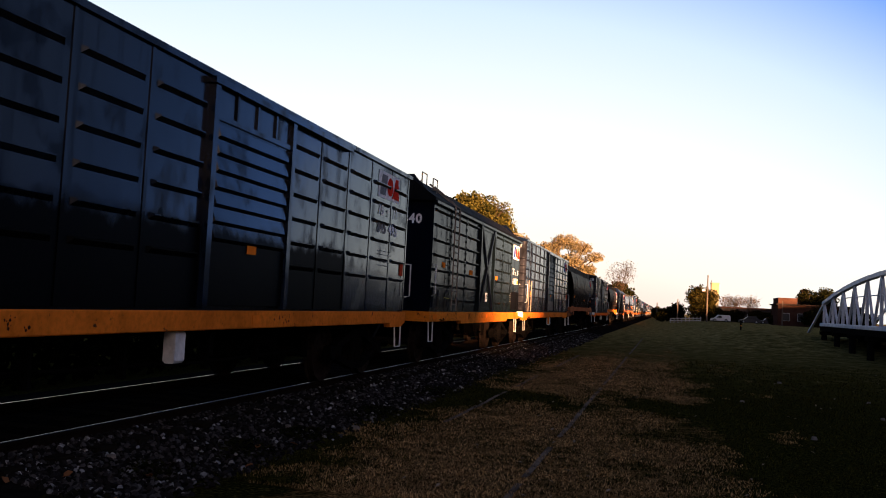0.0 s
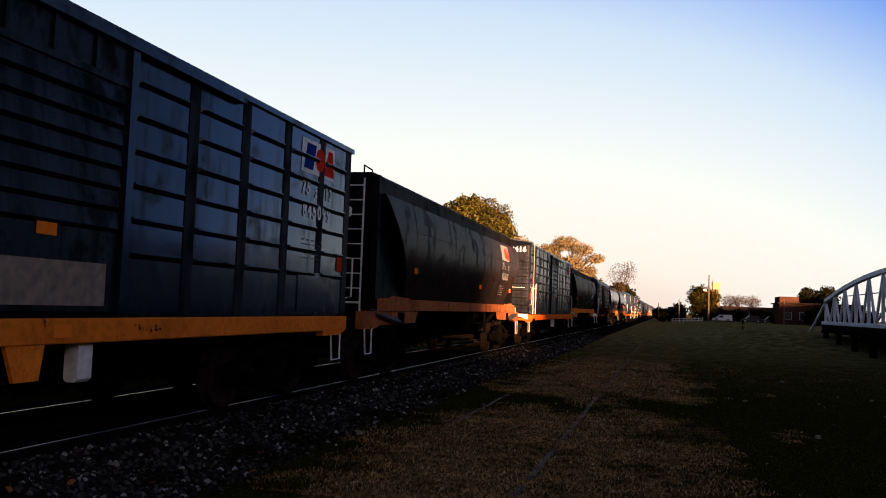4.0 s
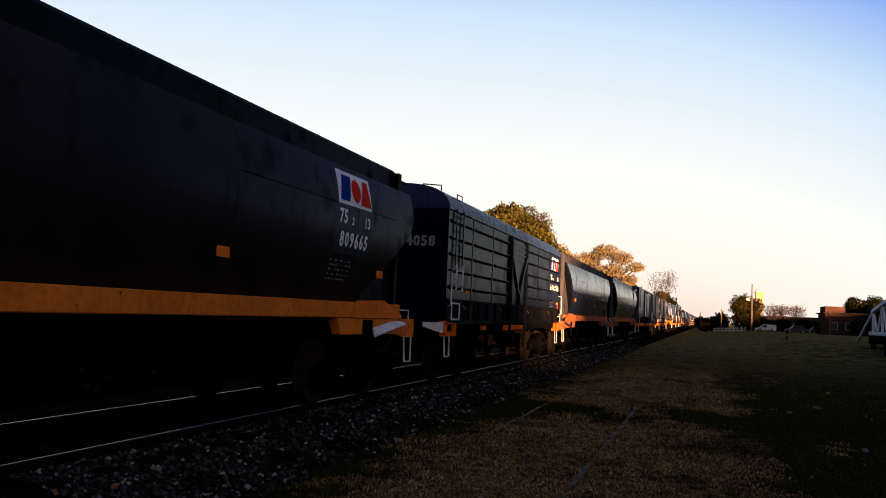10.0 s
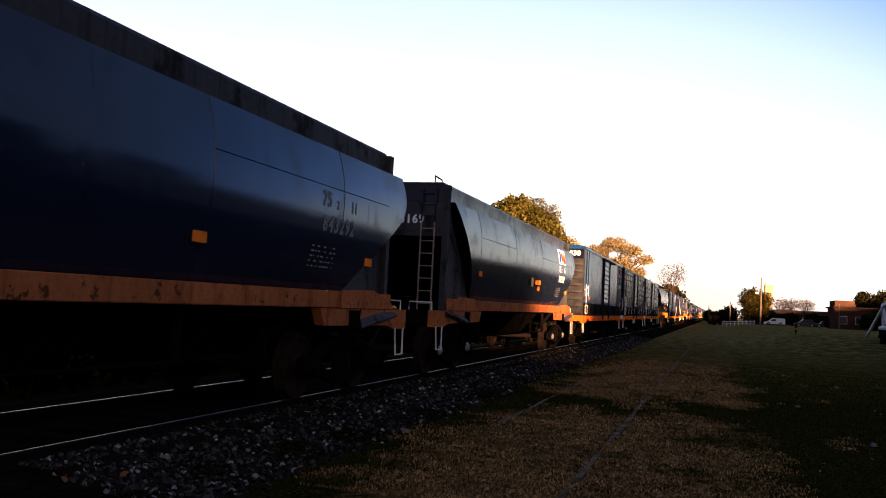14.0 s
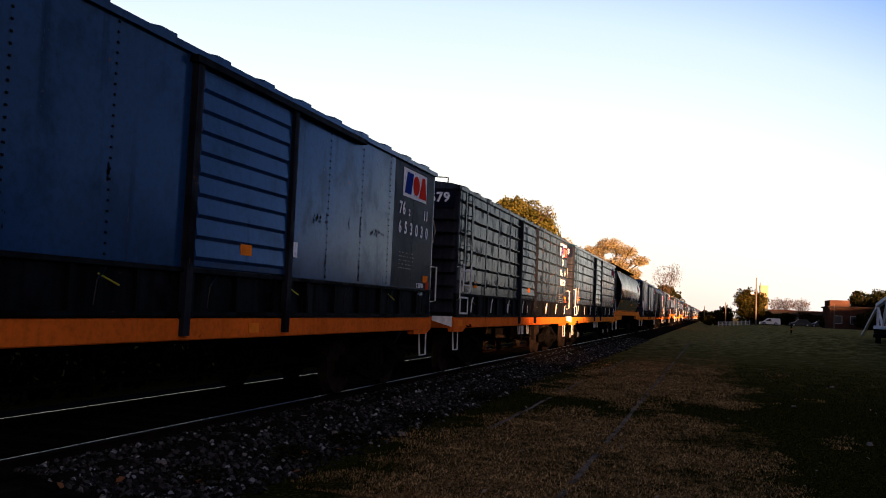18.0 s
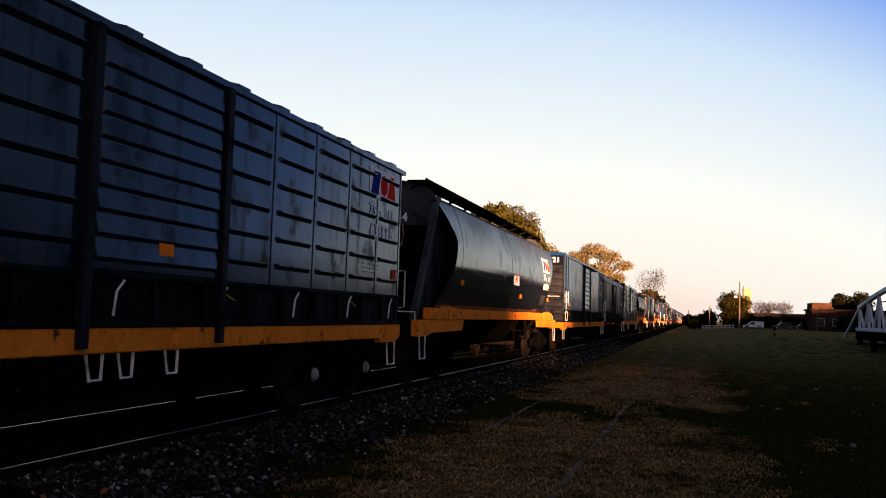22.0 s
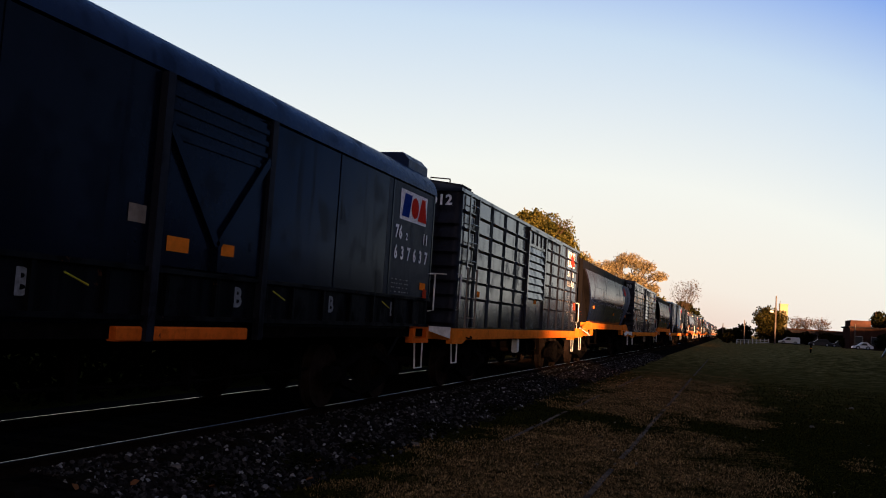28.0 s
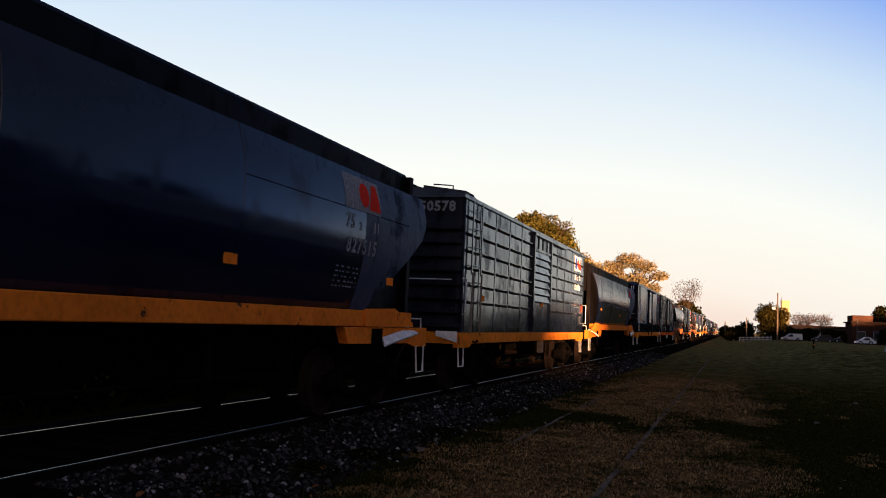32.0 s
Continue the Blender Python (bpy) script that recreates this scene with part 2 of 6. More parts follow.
    dry = nt.nodes.new("ShaderNodeMapRange")
    nt.links.new(half.outputs[0], dry.inputs["Value"])
    dry.inputs["From Min"].default_value, dry.inputs["From Max"].default_value = 1.27, 1.64
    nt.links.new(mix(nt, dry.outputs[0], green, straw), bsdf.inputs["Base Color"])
    bsdf.inputs["Roughness"].default_value = 0.95
    bsdf.inputs["Specular IOR Level"].default_value = 0.0
    bump(nt, bsdf, fine, 0.9, 0.05)
    return mat


BLUE = paint("wagon_blue_paint", (0.0034, 0.0092, 0.0215), 0.11, 0.42, 0.0, 0.10, 0.9, 0.6)
BLUE_HALF_BLACK = paint("half_black_blue_paint", (0.0034, 0.0092, 0.0215), 0.11, 0.42, 0.0, 0.10, 0.9, 0.6, 0.3, None, 0.004, 2.12)
BLUE_GREY = paint("wagon_blue_grey_paint", (0.0034, 0.0125, 0.0235), 0.15, 0.45, 0.35, 0.12, 0.92, 0.6, 0.5)
BLUE_SLATE = paint("dusty_slate_blue_paint", (0.0050, 0.0125, 0.0225), 0.18, 0.55, 0.45, 0.12, 0.50, 0.7, 0.5)
RIVET_BLUE = paint("riveted_blue_paint", (0.0055, 0.032, 0.094), 0.16, 0.25, 0.12, 0.08, 0.62, 0.30, 0.10, None, 0.004)
FRESH_NAVY = paint("fresh_navy_paint", (0.0016, 0.0048, 0.0165), 0.35, 0.15, 0.0, 0.06, 0.2, 0.2, 0.0, None, 0.0)
NAVY = paint("number_panel_navy_paint", (0.002, 0.0035, 0.011), 0.5, 0.2, 0.0, 0.1, 0.1, 0.2, 0.0)
GREEN_GREY = paint("wagon_dark_green_paint", (0.0028, 0.0075, 0.0110), 0.16, 0.40, 0.0, 0.1, 0.42, 0.5, 0.3, None, 0.004)
BLACK = paint("wagon_black_paint", (0.0012, 0.0030, 0.0095), 0.16, 0.25, 0.0, 0.08, 0.22, 0.35, 0.3, None, 0.003)
HOPPER_BLACK = paint("hopper_black_paint", (0.0140, 0.0095, 0.0095), 0.22, 0.25, 0.0, 0.08, 0.15, 0.5, 0.3, None, 0.006)
HOPPER_END = paint("sooty_hopper_end_paint", (0.0030, 0.0027, 0.0030), 0.40, 0.30, 0.0, 0.08, 0.12, 0.5, 0.3, None, 0.003)
SOOT_SEAM = paint("soot_black_fitting_paint", (0.0022, 0.0022, 0.0026), 0.45, 0.3, 0.0, 0.05, 0.12, 0.3, 0.3, None, 0.003)
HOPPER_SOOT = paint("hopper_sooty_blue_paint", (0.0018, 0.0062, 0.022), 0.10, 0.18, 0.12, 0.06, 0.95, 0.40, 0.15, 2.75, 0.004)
SOOT = paint("sooty_blue_paint", (0.0024, 0.0072, 0.021), 0.12, 0.45, 0.05, 0.1, 0.95, 0.60, 0.5)
SOOT_BLACK = paint("soot_blackened_blue_paint", (0.0013, 0.0036, 0.0095), 0.16, 0.75, 0.05, 0.12, 0.75, 0.95, 0.5)
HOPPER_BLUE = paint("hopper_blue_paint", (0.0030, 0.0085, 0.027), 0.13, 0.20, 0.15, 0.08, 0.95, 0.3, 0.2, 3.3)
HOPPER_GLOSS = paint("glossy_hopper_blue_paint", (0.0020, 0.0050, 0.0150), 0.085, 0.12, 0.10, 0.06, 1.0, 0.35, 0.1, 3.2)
END_GREY = paint("sooty_grey_end_paint", (0.021, 0.022, 0.025), 0.45, 0.6, 0.1, 0.1, 0.2)
HOPPER_PALE = paint("hopper_pale_blue_paint", (0.036, 0.050, 0.084), 0.4, 0.45, 0.3, 0.12, 0.2, 0.7, 0.0)
HOPPER_GREY = paint("hopper_grey_primer", (0.038, 0.038, 0.042), 0.5, 0.4, 0.2, 0.15, 0.2)
ORANGE = paint("orange_sill_paint", (0.64, 0.118, 0.011), 0.55, 0.0, 0.28, 0.2, 0.05, 0.15, 0.0)
ORANGE_WORN = paint("rust_streaked_orange_paint", (0.30, 0.098, 0.034), 0.6, 0.35, 0.50, 0.2, 0.05, 0.4, 0.0)
AMBER = paint("amber_sill_paint", (0.64, 0.162, 0.015), 0.55, 0.0, 0.30, 0.2, 0.05, 0.15, 0.0)
YELLOW = paint("yellow_sill_paint", (0.64, 0.185, 0.016), 0.55, 0.0, 0.45, 0.2, 0.05, 0.15, 0.0)
UNDER = plain("sooty_running_gear_steel", (0.0050, 0.0044, 0.0040), 0.75, 0.0, 0.5)
WHEEL = plain("rusty_wheel_steel", (0.020, 0.014, 0.011), 0.7, 0.0, 0.4)
HUB = plain("white_bearing_cap_paint", (0.22, 0.22, 0.22), 0.7)
WHITE = plain("white_handrail_paint", (0.62, 0.61, 0.58), 0.75, 0, 0.25)
DULL = plain("dull_grey_ladder_paint", (0.22, 0.18, 0.14), 0.75, 0, 0.3)
LETTER = plain("white_stencil_paint", (0.80, 0.80, 0.79), 0.75, 0, 0.3, 22.0, 0.0)
FAINT = plain("worn_stencil_paint", (0.20, 0.21, 0.22), 0.75, 0, 0.4, 22.0, 0.0)
FLAP = paint("sooty_flap_paint", (0.0036, 0.0042, 0.0056), 0.45, 0.7, 0.2, 0.1, 0.12, 0.8, 0.3, None, 0.003)
DARK_DOOR = paint("blackened_door_paint", (0.0040, 0.0070, 0.0090), 0.3, 0.6, 0.0, 0.1, 0.4)
END_NAVY = paint("blackened_end_paint", (0.0105, 0.0118, 0.0175), 0.45, 0.6, 0.2, 0.1, 0.15)
ROOF_NAVY = paint("dull_navy_roof_paint", (0.0045, 0.014, 0.046), 0.25, 0.3, 0.0, 0.1, 0.32, 0.4, 0.0, None, 0.004)
SIGN_BLUE = plain("emblem_blue_paint", (0.012, 0.035, 0.20), 0.75, 0, 0.2, 20.0, 0.0)
SIGN_RED = plain("emblem_red_paint", (0.55, 0.035, 0.022), 0.75, 0, 0.25, 20.0, 0.0)
REFLECT = plain("orange_reflector_sheet", (0.80, 0.20, 0.02), 0.75, 0, 0.15)
REFLECT_RED = plain("red_reflector_sheet", (0.42, 0.05, 0.02), 0.75, 0, 0.15)
CORD = plain("yellow_seal_cord", (0.45, 0.40, 0.03), 0.6)
RAIL_TOP = plain("polished_rail_steel", (0.10, 0.097, 0.094), 0.18, 1.0, 0.2, 8.0, 0.02)
# Near rail's darker steel: the reflection blocked by wagons is put into the colour.
RAIL_DIM = plain("dim_rail_steel", (0.050, 0.048, 0.046), 0.34, 1.0, 0.5, 3.0, 0.02)
RAIL_SIDE = plain("rusty_rail_steel", (0.010, 0.0065, 0.0048), 0.8)
SLEEPER = plain("tarred_sleeper_wood", (0.010, 0.008, 0.006), 0.9)
BALLAST = plain("ballast_bed", (0.006, 0.0052, 0.0045), 0.95, 0, 0.7, 9.0, 0.8)
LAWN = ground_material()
STRAW = leafy("dry_grass_blades", (0.014, 0.0077, 0.0028), (0.61, 0.355, 0.143), 1.6)
TURF = leafy("green_grass_blades", (0.003, 0.0038, 0.0007), (0.056, 0.048, 0.009), 1.2)
OLD_RAIL = plain("buried_rail_steel", (0.095, 0.072, 0.052), 0.85, 0.0, 0.8, 3.0)
BARK = plain("tree_bark", (0.0325, 0.0225, 0.015), 0.9, 0, 0.5, 5.0, 0.6)
LEAF_GREEN = leafy("olive_green_leaves", (0.010, 0.011, 0.0025), (0.085, 0.072, 0.017))
LEAF_GOLD = leafy("autumn_gold_leaves", (0.060, 0.048, 0.022), (0.215, 0.170, 0.088))
LEAF_OLIVE = leafy("deep_olive_leaves", (0.005, 0.0055, 0.0015), (0.032, 0.025, 0.006))
# Near-black leaves: the shade seen beneath the wagons is put into their colour.
SHADE_LEAF = leafy("shade_screen_leaves", (0.0012, 0.0015, 0.0005), (0.005, 0.005, 0.0016))
LEAF_DARK = leafy("dark_shrub_leaves", (0.004, 0.005, 0.0015), (0.015, 0.014, 0.004))
TWIG = leafy("bare_brown_twigs", (0.026, 0.016, 0.011), (0.060, 0.038, 0.026))
TRUSS = plain("white_bridge_paint", (0.42, 0.42, 0.43), 0.55, 0, 0.25, 2.0)
PILE = plain("dark_timber_pile", (0.0072, 0.006, 0.0048), 0.9)
BRICK = plain("red_brick_wall", (0.046, 0.022, 0.015), 0.9, 0, 0.3, 1.2)
ROOF_TILE = plain("dark_roof_sheet", (0.021, 0.015, 0.0126), 0.8, 0, 0.3, 1.0)
RENDERED = plain("grey_rendered_wall", (0.042, 0.036, 0.033), 0.9, 0, 0.3, 1.0)
YELLOW_WALL = plain("pale_yellow_tower_paint", (0.24, 0.21, 0.12), 0.8, 0, 0.1, 1.0)
GLASS = plain("dark_window_glass", (0.004, 0.005, 0.006), 0.35, 0, 0.2)
CAR_WHITE = plain("white_car_paint", (0.70, 0.70, 0.70), 0.3, 0, 0.05)
CAR_DARK = plain("dark_car_paint", (0.020, 0.020, 0.024), 0.3, 0, 0.1)
RUBBER = plain("black_rubber", (0.012, 0.012, 0.012), 0.8)
FENCE_WHITE = plain("white_fence_paint", (0.36, 0.36, 0.35), 0.75)
POLE_WOOD = plain("grey_pole_wood", (0.075, 0.060, 0.048), 0.9)
RUST = plain("brown_rust_blotch", (0.050, 0.020, 0.011), 0.9, 0, 0.5, 30.0)
DEAD_LEAF = plain("dry_brown_leaf", (0.17, 0.070, 0.028), 0.8, 0, 0.3)

# ---- building tools ----


class Shape:
    """Vertices and faces of one mesh, gathered piece by piece."""

    def __init__(self):
        self.v, self.f = [], []

    def add(self, verts, faces):
        k = len(self.v)
        self.v.extend(verts)
        self.f.extend(tuple(k + i for i in face) for face in faces)
        return self

    def box(self, x0, x1, y0, y1, z0, z1, cut=0.0):
        """A box; with cut, its long upright and level edges are chamfered by that much."""
        if not cut:
            v = [(x, y, z) for x in (x0, x1) for y in (y0, y1) for z in (z0, z1)]
            return self.add(v, [(0, 1, 3, 2), (4, 6, 7, 5), (0, 4, 5, 1), (2, 3, 7, 6), (0, 2, 6, 4), (1, 5, 7, 3)])
        ring = [(x0 + cut, z0), (x1 - cut, z0), (x1, z0 + cut), (x1, z1 - cut), (x1 - cut, z1), (x0 + cut, z1), (x0, z1 - cut), (x0, z0 + cut)]
        return self.sweep(ring, [y0, y1])

    def sweep(self, ring, ys, caps=True):
        """A closed ring of (x, z), counted from below rightwards, drawn along y."""
        n = len(ring)
        v = [(x, y, z) for y in ys for x, z in ring]
        f = []
        for j in range(len(ys) - 1):
            for i in range(n):
                a, b = j * n + i, j * n + (i + 1) % n
                f.append((a, b, b + n, a + n))
        if caps:
            f.append(tuple(range(n)))
            f.append(tuple(reversed(range((len(ys) - 1) * n, len(ys) * n))))
        return self.add(v, f)

    def tube(self, points, r, sides=6, r1=None):
        """A round bar through points, tapering to r1."""
        points = [Vector(p) for p in points]
        rings = []
        n = len(points)
        for i, p in enumerate(points):
            d = (points[min(i + 1, n - 1)] - points[max(i - 1, 0)]).normalized()
            side = d.cross(Vector((0, 0, 1)) if abs(d.z) < 0.9 else Vector((1, 0, 0))).normalized()
            up = side.cross(d)
            rr = r if r1 is None else r + (r1 - r) * i / max(1, n - 1)
            rings.append([p + (side * math.cos(a) + up * math.sin(a)) * rr for a in (2 * math.pi * k / sides for k in range(sides))])
        v = [tuple(q) for ring in rings for q in ring]
        f = []
        for j in range(n - 1):
            for k in range(sides):
                a, b = j * sides + k, j * sides + (k + 1) % sides
                f.append((a, b, b + sides, a + sides))
        f.append(tuple(reversed(range(sides))))
        f.append(tuple(range((n - 1) * sides, n * sides)))
        return self.add(v, f)

    def beam(self, p, q, w, h):
        """A square bar from p to q."""
        p, q = Vector(p), Vector(q)
        d = (q - p).normalized()
        side = d.cross(Vector((0, 0, 1)) if abs(d.z) < 0.95 else Vector((1, 0, 0))).normalized()
        up = side.cross(d)
        c = [side * sx * w / 2 + up * sz * h / 2 for sx, sz in ((-1, -1), (1, -1), (1, 1), (-1, 1))]
        v = [tuple(e + k) for e in (p, q) for k in c]
        return self.add(v, [(0, 3, 2, 1), (4, 5, 6, 7), (0, 1, 5, 4), (1, 2, 6, 5), (2, 3, 7, 6), (3, 0, 4, 7)])

    def wheel(self, x, y, z, profile, sides=24):
        """A body of revolution about the x axis: profile of (offset along x, radius)."""
        v = [(x + dx, y + r * math.cos(a), z + r * math.sin(a)) for dx, r in profile for a in (2 * math.pi * k / sides for k in range(sides))]
        f = []
        for j in range(len(profile) - 1):
            for k in range(sides):
                a, b = j * sides + k, j * sides + (k + 1) % sides
                f.append((a, b, b + sides, a + sides))
        f.append(tuple(range(sides)))
        f.append(tuple(reversed(range((len(profile) - 1) * sides, len(profile) * sides))))
        return self.add(v, f)

    def plate(self, corners, thick):
        """A flat plate: corners in order, thickened along its normal."""
        c = [Vector(p) for p in corners]
        n = (c[1] - c[0]).cross(c[2] - c[0]).normalized() * thick
        k = len(c)
        v = [tuple(p) for p in c] + [tuple(p + n) for p in c]
        f = [tuple(reversed(range(k))), tuple(range(k, 2 * k))] + [(i, (i + 1) % k, k + (i + 1) % k, k + i) for i in range(k)]
        return self.add(v, f)

    def pressed(self, at, u0, u1, w0, w1, ribs, a, b, half, out):
        """A sheet pressed with level ribs: at(u, w, d) places a point at u along, w up, d proud of the sheet."""
        w = w0
        for z in ribs:
            self.add([at(u0, w, 0), at(u1, w, 0), at(u1, z - half, 0), at(u0, z - half, 0)], [(0, 1, 2, 3)])
            self.add([at(u0, z - half, 0), at(a, z - half, 0), at(a, z + half, 0), at(u0, z + half, 0)], [(0, 1, 2, 3)])
            self.add([at(b, z - half, 0), at(u1, z - half, 0), at(u1, z + half, 0), at(b, z + half, 0)], [(0, 1, 2, 3)])
            k = 0.05
            v = [at(a, z - half, 0), at(b, z - half, 0), at(b, z + half, 0), at(a, z + half, 0), at(a + k, z + half * 0.35, out), at(b - k, z + half * 0.35, out), at(b - k, z + half * 0.72, out), at(a + k, z + half * 0.72, out)]
            self.add(v, [(4, 5, 6, 7), (0, 1, 5, 4), (1, 2, 6, 5), (2, 3, 7, 6), (3, 0, 4, 7)])
            w = z + half
        return self.add([at(u0, w, 0), at(u1, w, 0), at(u1, w1, 0), at(u0, w1, 0)], [(0, 1, 2, 3)])

    def mesh(self, name, smooth=False, weld=False):
        me = bpy.data.meshes.new(name)
        me.from_pydata(self.v, [], self.f)
        bm = bmesh.new()
        bm.from_mesh(me)
        if weld:
            bmesh.ops.remove_doubles(bm, verts=bm.verts, dist=0.0004)
        bmesh.ops.recalc_face_normals(bm, faces=bm.faces)
        bm.to_mesh(me)
        bm.free()
        if smooth:
            me.shade_smooth()
            me.set_sharp_from_angle(angle=radians(35))
        return me


MADE = {}


def part(name, key, make, material, parent, label="", smooth=False, weld=False):
    """One mesh object under a thing or a part; alike parts share the mesh kept under key."""
    if key is None or key not in MADE:
        me = make if isinstance(make, bpy.types.Mesh) else (make() if callable(make) else make).mesh(name, smooth, weld)
        me.materials.clear()
        me.materials.append(None)
        if key is not None:
            MADE[key] = me
    else:
        me = MADE[key]
    ob = new(name, me)
    ob.material_slots[0].link = "OBJECT"
    ob.material_slots[0].material = material
    if parent is not None:
        ob.parent = parent
    return tagged(ob, label)


def thing(name, label, category, group="", kind="", m=None):
    ob = new(name)
    ob.empty_display_size = 0.3
    if m is not None:
        ob.matrix_basis = m
    return tagged(ob, label, category, group, kind)


GLYPHS = {}


def lettering(text, height):
    """Flat stencil letters as a mesh in x and y, centred at the origin."""
    if text not in GLYPHS:
        curve = bpy.data.curves.new("letters", "FONT")
        curve.body, curve.size, curve.align_x, curve.align_y = text, 1 / 0.70, "CENTER", "CENTER"
        curve.resolution_u, curve.space_character, curve.offset = 2, 1.12, 0.05
        ob = bpy.data.objects.new("letters", curve)
        scene.collection.objects.link(ob)
        GLYPHS[text] = bpy.data.meshes.new_from_object(ob.evaluated_get(bpy.context.evaluated_depsgraph_get()))
        bpy.data.objects.remove(ob)
    me = GLYPHS[text].copy()
    for v in me.vertices:
        v.co *= height
    return me


def side_text(text, y, z, height, parent, material, surface, wide=1.0, space=1.12):
    """Letters on a wagon's side: surface(z) gives how far out the sheet lies. Long numbers are stencilled figure by figure."""
    pieces = [(text, 0.0)] if height < 0.1 else [(c, (i - (len(text) - 1) / 2) * height * 0.72 * space * wide) for i, c in enumerate(text)]
    for piece, step in pieces:
        me = lettering(piece, height)
        for v in me.vertices:
            tx, ty = v.co.x * wide + step, v.co.y
            v.co = (surface(z + ty) + 0.006, y + tx, z + ty)
        part("lettering", None, me, material, parent, f"painted figures {text}" if len(pieces) == 1 else f"painted figure of the number {text}")


def end_text(text, x, y, z, height, parent, material, wide=1.0):
    for i, c in enumerate(text):
        me = lettering(c, height)
        step = (i - (len(text) - 1) / 2) * height * 0.80
        for v in me.vertices:
            v.co = (x + v.co.x * wide + step, y, z + v.co.y)
        part("lettering", None, me, material, parent, f"painted figure of the number {text}")

# ---- ground, track and bridge ----


def smooth_step(a, b, x):
    t = min(1.0, max(0.0, (x - a) / (b - a)))
    return t * t * (3 - 2 * t)


def land(x, y):
    """Height of the land: level by the track, a low terrace over the far field."""
    z = 0.9 * smooth_step(42, 66, y) * smooth_step(1.5, 7.0, x)
    z -= 0.38 * smooth_step(90, 184, y) * smooth_step(1.5, 7.0, x)
    if abs(x) < 30 and -5 < y < 60:
        z += 0.035 * noise.noise((x * 0.35, y * 0.25, 3.0)) + 0.012 * noise.noise((x * 1.7, y * 1.7, 8.0))
    return z


def steps(*spans):
    out = []
    for a, b, d in spans:
        n = max(1, round((b - a) / d))
        out += [a + (b - a) * i / n for i in range(n)]
    return out + [spans[-1][1]]


xs = steps((-2500, -300, 700), (-300, -40, 40), (-40, -10, 6), (-10, 14, 0.4), (14, 60, 3), (60, 300, 40), (300, 2500, 700))
ys = steps((-600, -40, 140), (-40, -2, 6), (-2, 3, 1), (3, 30, 0.45), (30, 100, 2), (100, 170, 14), (170, 190, 2), (190, 400, 30), (400, 3500, 700))
lawn = Shape()
nx = len(xs)
lawn.add([(x, y, land(x, y)) for y in ys for x in xs], [(j * nx + i, j * nx + i + 1, (j + 1) * nx + i + 1, (j + 1) * nx + i) for j in range(len(ys) - 1) for i in range(nx - 1)])
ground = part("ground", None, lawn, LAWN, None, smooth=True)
tagged(ground, "dry trodden lawn with green tufts", "ground", kind="structure")

# Ballast bed: a low bank under the track.
bed = Shape()
bed.sweep([(-9.6, -0.1), (-3.9, -0.1), (-4.15, 0.035), (-4.9, 0.14), (-5.25, 0.22), (-7.5, 0.22), (-8.6, 0.10), (-9.4, 0.02)], [-60 + 6 * i for i in range(160)])
tagged(part("ballast_bed", None, bed, BALLAST, None), "grey stone ballast bank under the track", "ballast", kind="structure")


def scatter_stones(n, x0, x1, y0, y1, size, seed):
    rng = np.random.default_rng(seed)
    s = Shape()
    for _ in range(n):
        x = rng.uniform(x0, x1)
        y = y0 + (y1 - y0) * rng.random() ** 1.7
        edge = (x - x0) / (x1 - x0)
        if edge > 0.75 and rng.random() < (edge - 0.75) * 3.6:
            continue
        base = np.interp(x, [-5.25, -4.9, -4.15, -3.9], [0.22, 0.14, 0.035, 0.0])
        r = size * rng.uniform(0.55, 1.5)
        a = rng.uniform(0, 6.28, 3)
        ring = [(math.cos(a[0] + k * 1.2566) * r * rng.uniform(0.7, 1.2), math.sin(a[0] + k * 1.2566) * r * rng.uniform(0.7, 1.2)) for k in range(5)]
        top = rng.uniform(0.35, 0.8) * r
        tilt = rng.uniform(-0.4, 0.4, 2)
        v = [(x + px, y + py, base + px * tilt[0] + py * tilt[1]) for px, py in ring]
        v += [(x + px * 0.55, y + py * 0.55, base + top + px * tilt[0] + py * tilt[1]) for px, py in ring]
        s.add(v, [(k, (k + 1) % 5, 5 + (k + 1) % 5, 5 + k) for k in range(5)] + [(5, 6, 7, 8, 9)])
    return s


def island_stone():
    mat, nt, bsdf = nodes_of("mixed_ballast_stones")
    geo, tc = nt.nodes.new("ShaderNodeNewGeometry"), nt.nodes.new("ShaderNodeTexCoord")
    tone = ramp(nt, geo.outputs["Random Per Island"], (0.0, (0.003, 0.0027, 0.0025)), (0.60, (0.016, 0.0142, 0.0138)), (0.95, (0.066, 0.060, 0.058)), (1.0, (0.34, 0.33, 0.32)))
    n = noise_node(nt, tc.outputs["Object"], 30.0, 5)
    nt.links.new(mix(nt, ramp(nt, n, (0.4, (0, 0, 0)), (0.75, (0.6, 0.6, 0.6))), tone, (0.012, 0.010, 0.009)), bsdf.inputs["Base Color"])
    bsdf.inputs["Roughness"].default_value, bsdf.inputs["Specular IOR Level"].default_value = 0.9, 0.0
    bump(nt, bsdf, n, 0.5, 0.01)
    return mat


STONES = island_stone()
stones = part("ballast_stones", None, scatter_stones(24000, -5.5, -3.8, 6.0, 60, 0.029, 4), STONES, None)
tagged(stones, "loose grey ballast stones with a few pale ones", "gravel", kind="stuff")

